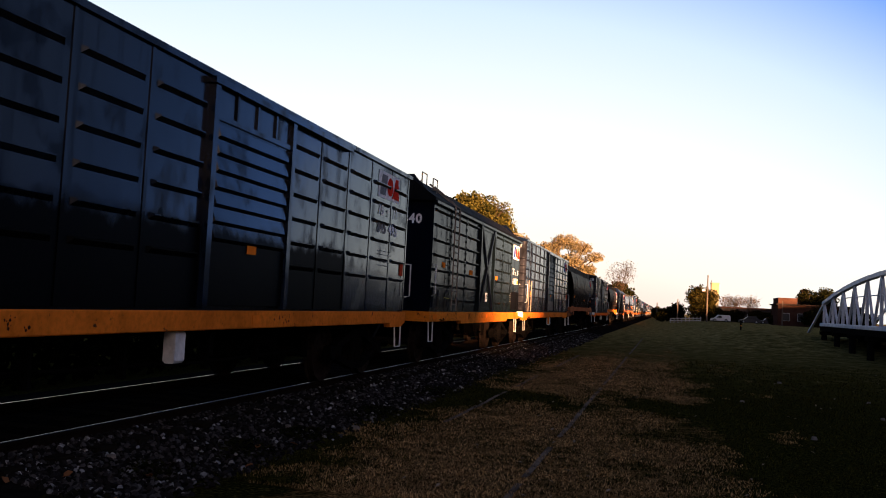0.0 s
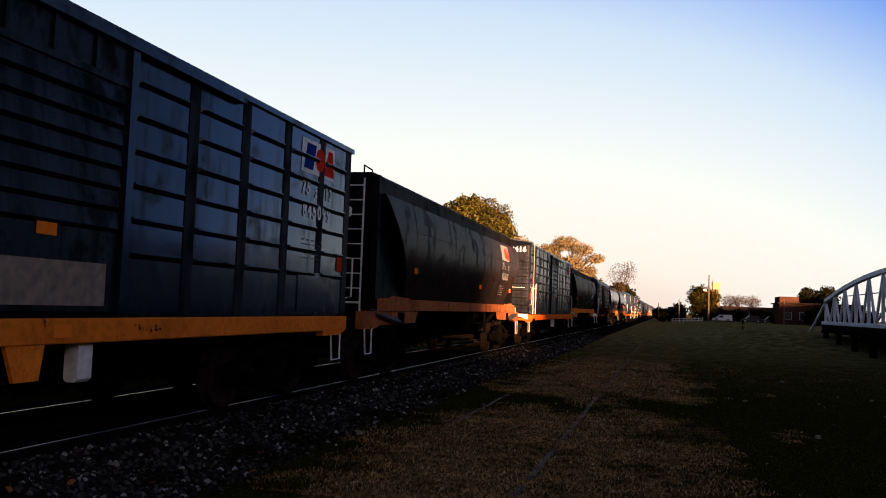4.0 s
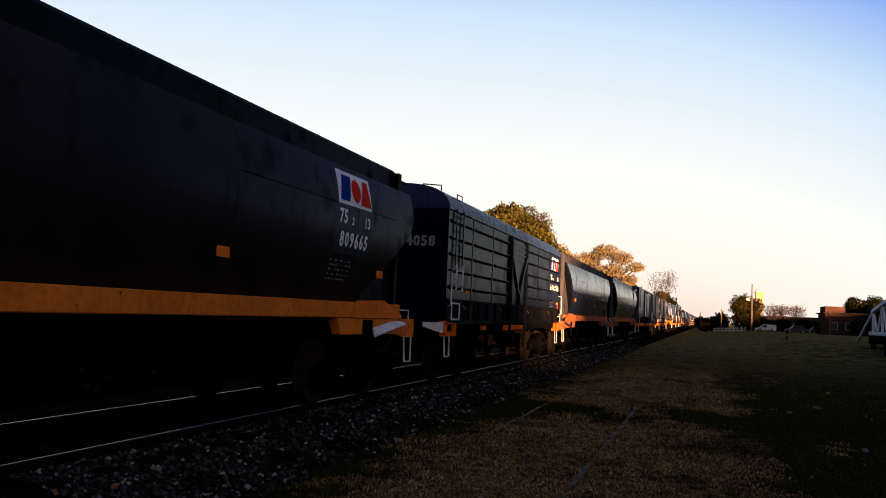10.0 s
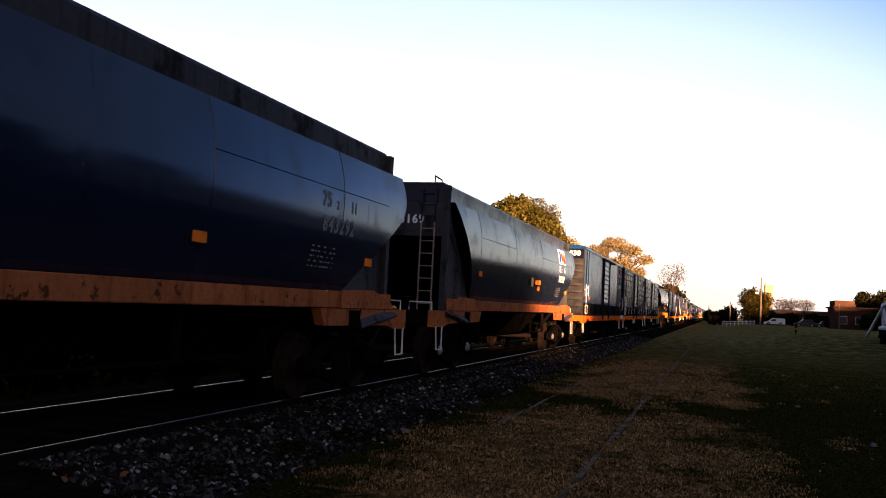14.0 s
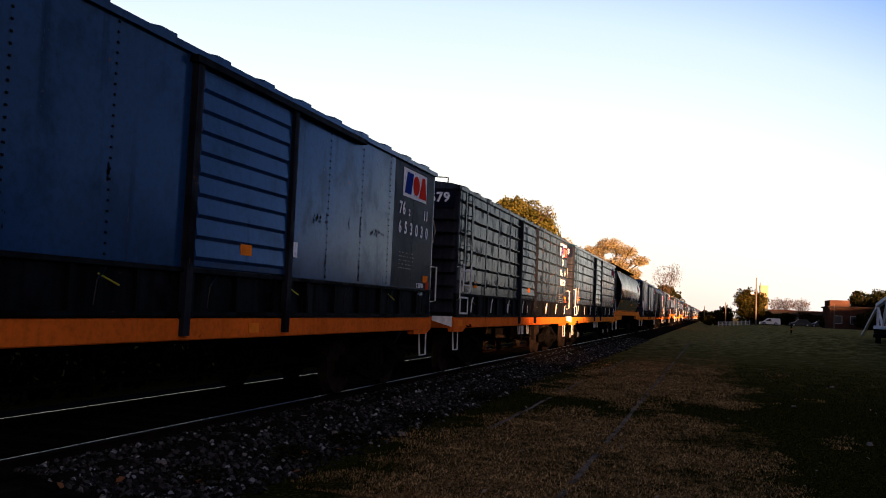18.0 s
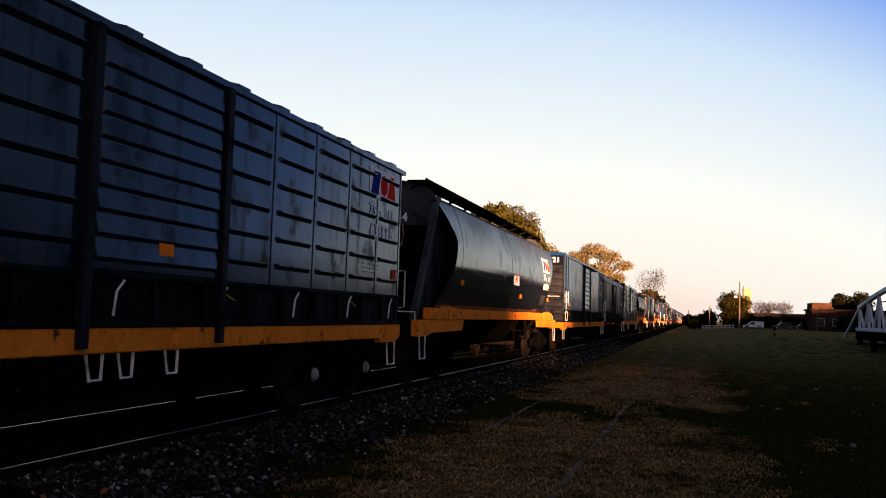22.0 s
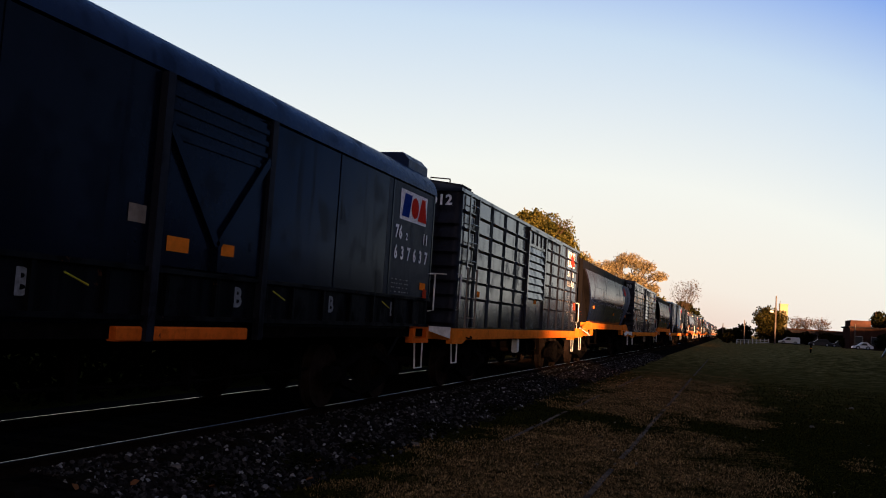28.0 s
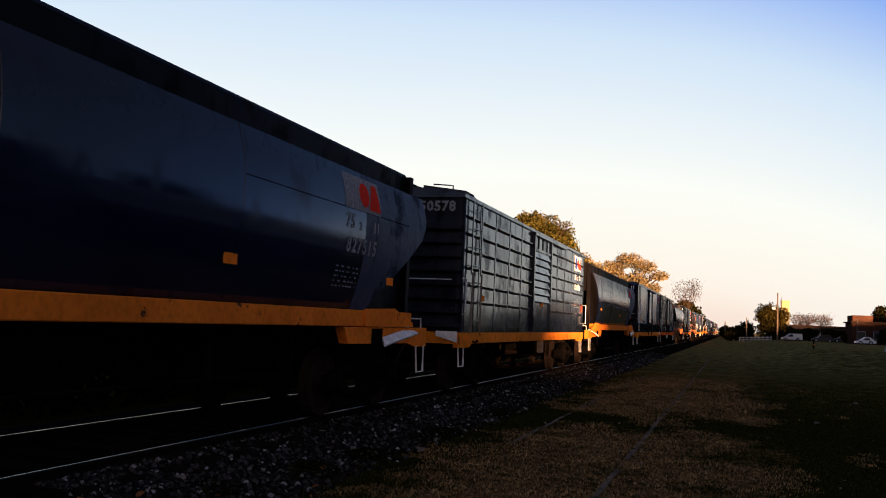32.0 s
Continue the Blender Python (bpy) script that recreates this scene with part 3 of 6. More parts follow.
# A few larger pale stones and a fallen leaf that stand out beside the track.
pale = Shape()
rng_pale = random.Random(9)
for x, y in ((-4.48, 10.2), (-5.1, 10.6), (-3.9, 11.06), (-4.43, 21.0), (-4.6, 8.2), (-4.9, 7.2), (3.04, 25.1), (2.2, 14.0), (3.4, 12.2), (2.6, 11.2), (3.9, 17.5), (1.6, 19.0), (4.4, 21.0)):
    r = rng_pale.uniform(0.05, 0.085)
    z = max(land(x, y), float(np.interp(x, [-5.25, -4.9, -4.15, -3.9], [0.22, 0.14, 0.035, 0.0])))
    ring = [(math.cos(k * 1.047) * r * rng_pale.uniform(0.7, 1.1), math.sin(k * 1.047) * r * rng_pale.uniform(0.5, 0.9)) for k in range(6)]
    pale.add([(x + a, y + b, z - 0.01) for a, b in ring] + [(x + a * 0.7, y + b * 0.7, z + r * 0.6) for a, b in ring], [(k, (k + 1) % 6, 6 + (k + 1) % 6, 6 + k) for k in range(6)] + [(6, 7, 8, 9, 10, 11)])
tagged(part("pale_stones", None, pale, plain("pale_limestone", (0.15, 0.13, 0.115), 0.9), None), "scattered pale stones on the ground", "stones", kind="stuff")


def blades(n, x0, x1, y0, y1, h, seed, keep=None):
    """Short blades of grass, each a bent narrow triangle."""
    rng = np.random.default_rng(seed)
    x = rng.uniform(x0, x1, n)
    y = y0 + (y1 - y0) * rng.random(n) ** 1.6
    v, f = [], []
    for i in range(n):
        if keep and not keep(x[i], y[i], rng):
            continue
        a, lean, hh = rng.uniform(0, 6.283), rng.uniform(0.3, 1.6), h * rng.uniform(0.4, 1.4)
        w = 0.002 + 0.00035 * y[i]
        c, d = math.cos(a), math.sin(a)
        z = land(x[i], y[i])
        k = len(v)
        v += [(x[i] - d * w, y[i] + c * w, z), (x[i] + d * w, y[i] - c * w, z), (x[i] + c * lean * hh, y[i] + d * lean * hh, z + hh)]
        f.append((k, k + 1, k + 2))
    me = bpy.data.meshes.new("blades")
    me.from_pydata(v, [], f)
    return me


def green_patch(x, y):
    """Above zero where the lawn is green: beside the dry strip and in a band across it."""
    strip = smooth_step(0.9, 2.9, abs(x + 1.55))
    return 0.8 * strip - 0.26 + 0.55 * math.exp(-((y - 16.7) * 0.62) ** 2) + 0.7 * noise.noise((x * 0.8, y * 0.5, 1.0)) + 0.5 * noise.noise((x * 2.0, y * 2.0, 5.0))


tagged(part("dry_grass", None, blades(120000, -4.1, 2.4, 7.5, 32, 0.024, 11, lambda x, y, r: green_patch(x, y) < 0.05 + 0.25 * r.random() and r.random() > (y - 18) / 16), STRAW, None), "short dry straw-coloured grass", "grass", kind="stuff")
tagged(part("green_grass", None, blades(120000, -4.3, 9.0, 7.5, 36, 0.034, 12, lambda x, y, r: green_patch(x, y) > 0.3 * r.random() - 0.15 and r.random() > (y - 18) / 20), TURF, None), "dark green grass tufts", "grass", kind="stuff")


def litter(n, seed):
    """Small pale fallen leaves strewn over the lawn."""
    rng = np.random.default_rng(seed)
    s = Shape()
    for _ in range(n):
        y = 8 + 26 * rng.random() ** 1.3
        x = rng.uniform(-3.8, 0.45 * y)
        z, a, r = land(x, y) + 0.02, rng.uniform(0, 6.28), rng.uniform(0.018, 0.045)
        c, d, tip = math.cos(a) * r, math.sin(a) * r, rng.uniform(0.0, 0.03)
        s.add([(x - c, y - d, z), (x - d * 0.5, y + c * 0.5, z + tip), (x + c, y + d, z + tip), (x + d * 0.5, y - c * 0.5, z + 0.01)], [(0, 1, 2, 3)])
    return s


tagged(part("leaf_litter", None, litter(220, 6), plain("pale_withered_leaf", (0.19, 0.145, 0.10), 0.85, 0, 0.5, 3.0), None), "small pale withered leaves strewn over the lawn", "leaves", kind="stuff")


def weed_clump(n, cx, cy, r, h, seed):
    rng = np.random.default_rng(seed)
    v, f = [], []
    for i in range(n):
        a, q = rng.uniform(0, 6.283), r * rng.random() ** 0.7
        x, y = cx + math.cos(a) * q, cy + math.sin(a) * q * 1.6
        z = rng.uniform(0.02, h) * (1 - 0.6 * q / r) + 0.03
        s = rng.uniform(0.015, 0.035)
        b, t = rng.uniform(0, 6.283), rng.uniform(-0.7, 0.7)
        u = (math.cos(b) * s, math.sin(b) * s, t * s)
        w = (-math.sin(b) * s * 0.6, math.cos(b) * s * 0.6, rng.uniform(-0.5, 0.5) * s)
        k = len(v)
        v += [(x - u[0], y - u[1], z - u[2]), (x + w[0], y + w[1], z + w[2]), (x + u[0], y + u[1], z + u[2]), (x - w[0], y - w[1], z - w[2])]
        f.append((k, k + 1, k + 2, k + 3))
    me = bpy.data.meshes.new("weeds")
    me.from_pydata(v, [], f)
    return me


weeds = bmesh.new()
for i, (x, y, r, h) in enumerate(((-4.35, 8.6, 0.35, 0.16), (-4.25, 10.0, 0.30, 0.12), (-4.5, 7.2, 0.35, 0.14), (-4.2, 12.5, 0.4, 0.13), (-4.2, 16.0, 0.5, 0.14), (-4.35, 5.9, 0.3, 0.12), (-4.6, 20.0, 0.5, 0.14), (-4.4, 26.0, 0.6, 0.15))):
    weeds.from_mesh(weed_clump(420, x, y, r, h, 40 + i))
all_weeds = bpy.data.meshes.new("weeds")
weeds.to_mesh(all_weeds)
weeds.free()
tagged(part("weeds", None, all_weeds, LEAF_DARK, None), "low dark green weeds along the ballast edge", "weeds", kind="stuff")
for i, (x, y) in enumerate(((-3.89, 7.98), (-4.75, 6.4), (-4.95, 5.9), (-4.0, 9.3), (-4.3, 6.9), (-4.1, 6.1), (-4.2, 8.8))):
    leaf = Shape().add([(-0.045, 0, 0.02), (-0.013, -0.03, 0.027), (0.032, -0.02, 0.04), (0.05, 0.007, 0.03), (0.02, 0.032, 0.04), (-0.02, 0.026, 0.033)], [(0, 1, 2, 3, 4, 5)])
    leaf.add([(px, py, pz + 0.002) for px, py, pz in leaf.v], [(5, 4, 3, 2, 1, 0)])
    ob = part("fallen_leaf", "fallen_leaf", leaf, DEAD_LEAF, None)
    ob.matrix_basis = pose(x, y, float(np.interp(x, [-4.9, -4.15, -3.9], [0.155, 0.05, 0.02])), 10 + 4 * (i % 3), -12, 70 * i)
    tagged(ob, "dry orange-brown fallen leaf", "leaf", "fallen leaves")

# Track: two rails on their feet.
track = thing("railway_track", "broad-gauge track with polished rail heads", "railway track", kind="structure")
for x in (TRACK_X - 0.87, TRACK_X + 0.87):
    rail = part("rail", None, Shape().sweep([(x - 0.065, 0.20), (x + 0.065, 0.20), (x + 0.05, 0.225), (x + 0.012, 0.235), (x + 0.012, 0.30), (x + 0.034, 0.305), (x + 0.034, 0.322), (x + 0.014, 0.333), (x - 0.014, 0.333), (x - 0.034, 0.322), (x - 0.034, 0.305), (x - 0.012, 0.30), (x - 0.012, 0.235), (x - 0.05, 0.225)], [-60, 0, 60, 200, 890]), RAIL_SIDE, track, "rusty steel rail")
    part("rail_head", None, Shape().sweep([(x - 0.010, 0.3335), (x + 0.010, 0.3335), (x + 0.007, 0.3395), (x - 0.007, 0.3395)], [-60, 0, 60, 200, 890]), RAIL_TOP if x < TRACK_X else RAIL_DIM, rail, "worn running surface")

# The disused track next to it, sunk into the lawn.
old = thing("buried_track", "disused rails sunk flush into the lawn", "railway track", kind="structure")
for x, spans in ((-1.31, ((4.5, 8.6), (8.9, 11.0), (11.9, 20.0), (20.8, 34.0), (36.0, 60.0))), (-3.02, ((12.4, 17.5), (18.6, 22.0), (26.0, 33.0)))):
    for a, b in spans:
        n = max(2, int((b - a) / 0.5))
        yy = [a + (b - a) * i / n for i in range(n + 1)]
        s = Shape()
        w = 0.034
        s.add([(x + o + 0.008 * noise.noise((y * 3, x, 0)), y, land(x, y) + 0.013 + h) for y in yy for o, h in ((-w, 0), (w, 0.0))], [(2 * i, 2 * i + 1, 2 * i + 3, 2 * i + 2) for i in range(n)])
        part("buried_rail", None, s, OLD_RAIL, old, "dull grey rail head showing in the grass")


def truss_bridge():
    """An old white pony-truss bridge set on timber piles in the grass, its top chords arched."""
    bridge = thing("truss_bridge", "white steel truss bridge with arched top chords on dark piles", "bridge")
    y0, y1 = 20.0, 60.5
    deck = 1.54

    def chord(y):
        return 4.08 - 0.0037 * (y - 40.25) ** 2
    panels = 12
    joints = [y0 + 3.0 + (y1 - y0 - 5.0) * i / panels for i in range(panels + 1)]
    for x in (9.6, 13.2):
        truss = part("truss", None, Shape().box(x - 0.12, x + 0.12, y0 + 2.5, y1 - 1.2, deck - 0.12, deck + 0.08, 0.02), TRUSS, bridge, "white steel truss side")
        for a, b in zip(joints, joints[1:]):
            part("top_chord", None, Shape().beam((x, a - 0.05, chord(a)), (x, b + 0.05, chord(b)), 0.26, 0.20), TRUSS, truss)
        for j, y in enumerate(joints):
            part("upright", None, Shape().beam((x, y, deck), (x, y, chord(y)), 0.14, 0.14), TRUSS, truss)
        for j, (a, b) in enumerate(zip(joints, joints[1:])):
            m = (a + b) / 2
            part("diagonal", None, Shape().beam((x, a, chord(a) - 0.05), (x, m, deck), 0.11, 0.11), TRUSS, truss)
            part("diagonal", None, Shape().beam((x, m, deck), (x, b, chord(b) - 0.05), 0.11, 0.11), TRUSS, truss)
        part("end_strut", None, Shape().beam((x, joints[-1], chord(joints[-1])), (x, y1 + 3.9, land(x, y1 + 3.9)), 0.13, 0.13), TRUSS, truss)
        part("end_strut", None, Shape().beam((x, joints[0], chord(joints[0])), (x, y0, 0.0), 0.13, 0.13), TRUSS, truss)
        part("tie_rod", None, Shape().tube([(x, joints[2], chord(joints[2]) * 0.5 + 1.3), (x, joints[-3], chord(joints[-3]) * 0.5 + 1.3)], 0.03), TRUSS, truss)
    part("deck", None, Shape().box(9.5, 13.3, y0 + 2.5, y1 - 1.2, deck - 0.42, deck - 0.13), PILE, bridge, "dark timber deck")
    for i in range(9):
        y = 24 + i * 4.1
        for x in (9.35, 11.4, 13.4):
            part("timber_post", None, Shape().tube([(x, y, land(x, y) - 0.1), (x, y, deck - 0.40)], 0.17, 9, 0.15), PILE, bridge, "dark timber pile")
        part("pile_cap", None, Shape().box(9.1, 13.7, y - 0.16, y + 0.16, deck - 0.62, deck - 0.41, 0.02), PILE, bridge)
    return bridge


truss_bridge()


def undergrowth():
    """Unseen low leaves added along the far side of the track, near black for the shade under the wagons."""
    rng = np.random.default_rng(77)
    v, f = [], []
    for _ in range(26000):
        y = 2 + 150 * rng.random() ** 1.4
        x = -9.9 - 1.6 * rng.random()
        top = 0.8 + 0.4 * noise.noise((y * 0.5, x * 0.5, 2.0))
        z = top * rng.random() ** 0.8
        s = rng.uniform(0.05, 0.12) * (1 + y / 80)
        a = rng.normal(size=3)
        a /= np.linalg.norm(a)
        b = np.cross(a, rng.normal(size=3))
        b /= np.linalg.norm(b)
        k = len(v)
        c = np.array((x, y, z))
        v += [tuple(c - a * s), tuple(c + b * s * 0.6), tuple(c + a * s), tuple(c - b * s * 0.6)]
        f.append((k, k + 1, k + 2, k + 3))
    me = bpy.data.meshes.new("undergrowth")
    me.from_pydata(v, [], f)
    return me


tagged(part("undergrowth", None, undergrowth(), SHADE_LEAF, None), "added leaf screen behind the track, black as the shade under the wagons", "undergrowth", kind="stuff")

# ---- the goods train ----
# Wagon space: y runs along the wagon from its leading end, x = +1.42 is the side towards the field, z = 0 is the top of the rail.


def bogie(wagon, y, key):
    """A two-axle bogie: bolster, two side frames, springs, two wheelsets with bearing caps."""
    b = part("bogie", ("bolster", y), lambda: Shape().box(-1.1, 1.1, y - 0.22, y + 0.22, 0.46, 0.82, 0.04), UNDER, wagon, "sooty cast steel bogie")

    def frame_shape(x):
        s = Shape()
        for x0, x1 in ((x - 0.07, x + 0.07),):
            for a, c in (((y - 1.28, 0.50), (y - 0.78, 0.50)), ((y + 0.78, 0.50), (y + 1.28, 0.50))):
                s.box(x0, x1, a[0], c[0], 0.36, 0.60, 0.03)
            s.beam((x, y - 0.95, 0.58), (x, y - 0.25, 0.78), 0.13, 0.12)
            s.beam((x, y + 0.95, 0.58), (x, y + 0.25, 0.78), 0.13, 0.12)
            s.beam((x, y - 0.25, 0.78), (x, y + 0.25, 0.78), 0.13, 0.12)
            s.beam((x, y - 0.90, 0.40), (x, y - 0.28, 0.24), 0.13, 0.11)
            s.beam((x, y + 0.90, 0.40), (x, y + 0.28, 0.24), 0.13, 0.11)
            s.beam((x, y - 0.28, 0.22), (x, y + 0.28, 0.22), 0.13, 0.10)
            for dy in (-0.16, 0, 0.16):
                s.tube([(x, y + dy, 0.26), (x, y + dy, 0.72)], 0.06, 8)
        return s
    for x in (-1.12, 1.12):
        part("side_frame", ("side_frame", x, y), lambda: frame_shape(x), UNDER, b)
    wheel_profile = [(-0.11, 0.10), (-0.11, 0.13), (-0.06, 0.16), (-0.05, 0.36), (-0.07, 0.38), (-0.07, 0.45), (0.03, 0.455), (0.04, 0.485), (0.07, 0.485), (0.07, 0.38), (0.02, 0.36), (0.02, 0.16), (0.07, 0.13), (0.07, 0.10)]
    sets = []
    for dy in (-1.0, 1.0):
        def wheels():
            s = Shape().tube([(-1.1, 0, 0), (1.1, 0, 0)], 0.08, 10)
            s.wheel(0.87, 0, 0, [(-dx, r) for dx, r in wheel_profile])
            s.wheel(-0.87, 0, 0, wheel_profile)
            return s
        w = part("wheelset", "wheelset", wheels, WHEEL, b, "pair of rust-brown wheels on an axle", smooth=True)
        w.matrix_basis = pose(0, y + dy, 0.45)
        sets.append(w)
        for x in (-1.19, 1.19):
            capped = key in (8, 11) and x > 0
            part("bearing_cap", ("cap", y, dy, x), lambda: Shape().wheel(x, y + dy, 0.47, [(-0.05, 0.11), (0.0, 0.10), (0.03, 0.085), (0.05, 0.06), (0.06, 0.03)] if x > 0 else [(0.05, 0.11), (-0.02, 0.11), (-0.05, 0.075)], 14), HUB if capped else UNDER, b, "white-painted bearing cap" if capped else "")
    return sets


def rung_step(wagon, y0, y1, ztop, zbot, x=1.38):
    """A step below the sill: a bar bent to a U."""
    part("step", ("step", y0, y1, ztop, zbot, x), lambda: Shape().tube([(x, y0, ztop), (x + 0.01, y0 + 0.05, zbot), (x + 0.01, y1 - 0.02, zbot), (x, y1, ztop)], 0.017), WHITE, wagon, "white bent-bar step")


def grab(wagon, points, r=0.014, material=None, label="white grab rail"):
    part("grab_rail", ("grab", tuple(points), r), lambda: Shape().tube(points, r), material or WHITE, wagon, label)


def ladder(wagon, y0, y1, z0, z1, rungs, material, x=1.44, label="side ladder"):
    a = part("ladder", ("stile", x, y0, z0, z1), lambda: Shape().box(x - 0.012, x + 0.012, y0 - 0.025, y0 + 0.025, z0, z1), material, wagon, label)
    part("stile", ("stile", x, y1, z0, z1), lambda: Shape().box(x - 0.012, x + 0.012, y1 - 0.025, y1 + 0.025, z0, z1), material, a)
    for i in range(rungs):
        z = z0 + (z1 - z0) * (i + 0.5) / rungs
        part("rung", ("rung", x, y0, y1, round(z, 3)), lambda: Shape().tube([(x, y0, z), (x, y1, z)], 0.012), material, a)


def end_ladder(wagon, x0, x1, y, z0, z1, rungs, material, label):
    a = part("ladder", ("end_stile", x0, y, z0, z1), lambda: Shape().box(x0 - 0.013, x0 + 0.013, y - 0.012, y + 0.012, z0, z1), material, wagon, label)
    part("stile", ("end_stile", x1, y, z0, z1), lambda: Shape().box(x1 - 0.013, x1 + 0.013, y - 0.012, y + 0.012, z0, z1), material, a)
    for i in range(rungs):
        z = z0 + (z1 - z0) * (i + 0.5) / rungs
        part("rung", ("end_rung", x0, x1, y, round(z, 3)), lambda: Shape().tube([(x0, y, z), (x1, y, z)], 0.012), material, a)


def reflector(wagon, y, z, w=0.26, h=0.12, x=1.405, red=False):
    part("reflector", ("reflector", round(y, 2), round(z, 2), w, h, x), lambda: Shape().box(x, x + 0.008, y - w / 2, y + w / 2, z - h / 2, z + h / 2), REFLECT_RED if red else REFLECT, wagon, "red reflector" if red else "orange reflector")


def emblem(wagon, y, z, surface, worn, w=1.25, h=0.48):
    """The carrier's emblem: a white board with a blue slanted block, a red ring and a red wedge."""
    def bent(s):
        s.v = [(surface(z + v) + d, y + u * w / 1.25, z + v * h / 0.48) for d, u, v in s.v]
        return s
    k = ("emblem", round(y, 2), round(z, 2), surface(z), surface(z + 0.3), w)
    def rows_of(rows, depth):
        """A flat shape given by rows of height, left and right end."""
        s = Shape()
        for (v0, l0, r0), (v1, l1, r1) in zip(rows, rows[1:]):
            s.add([(depth, l0, v0), (depth, r0, v0), (depth, r1, v1), (depth, l1, v1)], [(0, 1, 2, 3)])
        return bent(s)
    heights = [-1 + i / 5 for i in range(11)]
    e = part("emblem", (*k, 0), lambda: rows_of([(0.24 * a, -0.62, 0.62) for a in heights], 0.003), FAINT if worn == 2 else LETTER, wagon, "white carrier emblem board with blue and red shapes", weld=True)
    if worn < 2:
        part("blue_shape", (*k, 1), lambda: rows_of([(0.185 * a, -0.50 + 0.05 * a, -0.17 + 0.05 * a) for a in heights], 0.008), FAINT if worn else SIGN_BLUE, e, weld=True)
    part("red_disc", (*k, 2), lambda: rows_of([(0.175 * a, 0.04 - 0.17 * math.sqrt(max(0.0, 1 - a * a)), 0.041 + 0.17 * math.sqrt(max(0.0, 1 - a * a))) for a in heights], 0.008), SIGN_RED, e, weld=True)
    part("red_wedge", (*k, 3), lambda: rows_of([(0.19 * a, 0.26 + 0.08 * a, 0.55 - 0.05 * a) for a in heights], 0.010), SIGN_RED, e, weld=True)


def small_print(wagon, y, z, surface):
    """Data lines too worn to read: short bars."""
    def bars():
        rng = random.Random(5)
        s = Shape()
        for row in range(5):
            yy = y
            while yy < y + 0.75:
                w = rng.uniform(0.02, 0.09)
                zz = z - row * 0.065
                s.add([(surface(zz) + 0.005, a, b) for a, b in ((yy, zz), (yy + w, zz), (yy + w, zz + 0.018), (yy, zz + 0.018))], [(0, 1, 2, 3)])
                yy += w + rng.uniform(0.02, 0.12)
        return s
    lines = part("stencil_block", ("print", round(y, 2), round(z, 2), surface(z)), bars, FAINT, wagon, "worn white data lines")
    tagged(lines, "worn white data lines", kind="stuff")


def coupler(wagon, L):
    for y, d in ((0.0, -1), (L, 1)):
        def shape():
            s = Shape().box(-0.09, 0.09, min(y, y + d * 0.45), max(y, y + d * 0.45), 0.86, 1.02, 0.03)
            s.box(-0.16, 0.16, min(y + d * 0.40, y + d * 0.72), max(y + d * 0.40, y + d * 0.72), 0.80, 1.08, 0.05)
            return s
        part("coupler", ("coupler", y), shape, UNDER, wagon, "knuckle coupler")
        part("brake_hose", ("hose", y), lambda: Shape().tube([(0.35, y, 0.95), (0.36, y + d * 0.25, 0.80), (0.32, y + d * 0.5, 0.55), (0.25, y + d * 0.7, 0.62)], 0.03), RUBBER, wagon)


def underframe(wagon, L, tank_y):
    part("underframe", ("underframe", L), lambda: Shape().box(-0.20, 0.20, 0.05, L - 0.05, 0.80, 1.12, 0.02), UNDER, wagon, "sooty steel underframe")
    part("brake_pipe", ("pipe", L), lambda: Shape().tube([(0.9, 3.4, 0.60), (0.95, L / 2, 0.52), (0.9, L - 3.4, 0.56)], 0.02), UNDER, wagon)
    part("brake_rod", ("rod", L), lambda: Shape().tube([(0.5, 3.2, 0.50), (0.5, L - 3.2, 0.50)], 0.022), UNDER, wagon)
    part("brake_cylinder", ("cylinder", tank_y), lambda: Shape().tube([(0.7, tank_y - 0.55, 0.72), (0.7, tank_y + 0.55, 0.72)], 0.2, 14), UNDER, wagon, smooth=True)
    for y in (3.8, 5.2, 6.9, L - 5.6, L - 3.9):
        part("brake_hanger", ("hanger", L, y), lambda: Shape().beam((0.98, y, 1.08), (0.96, y + 0.06, 0.44), 0.05, 0.09), UNDER, wagon)


def flat(z):
    return 1.405


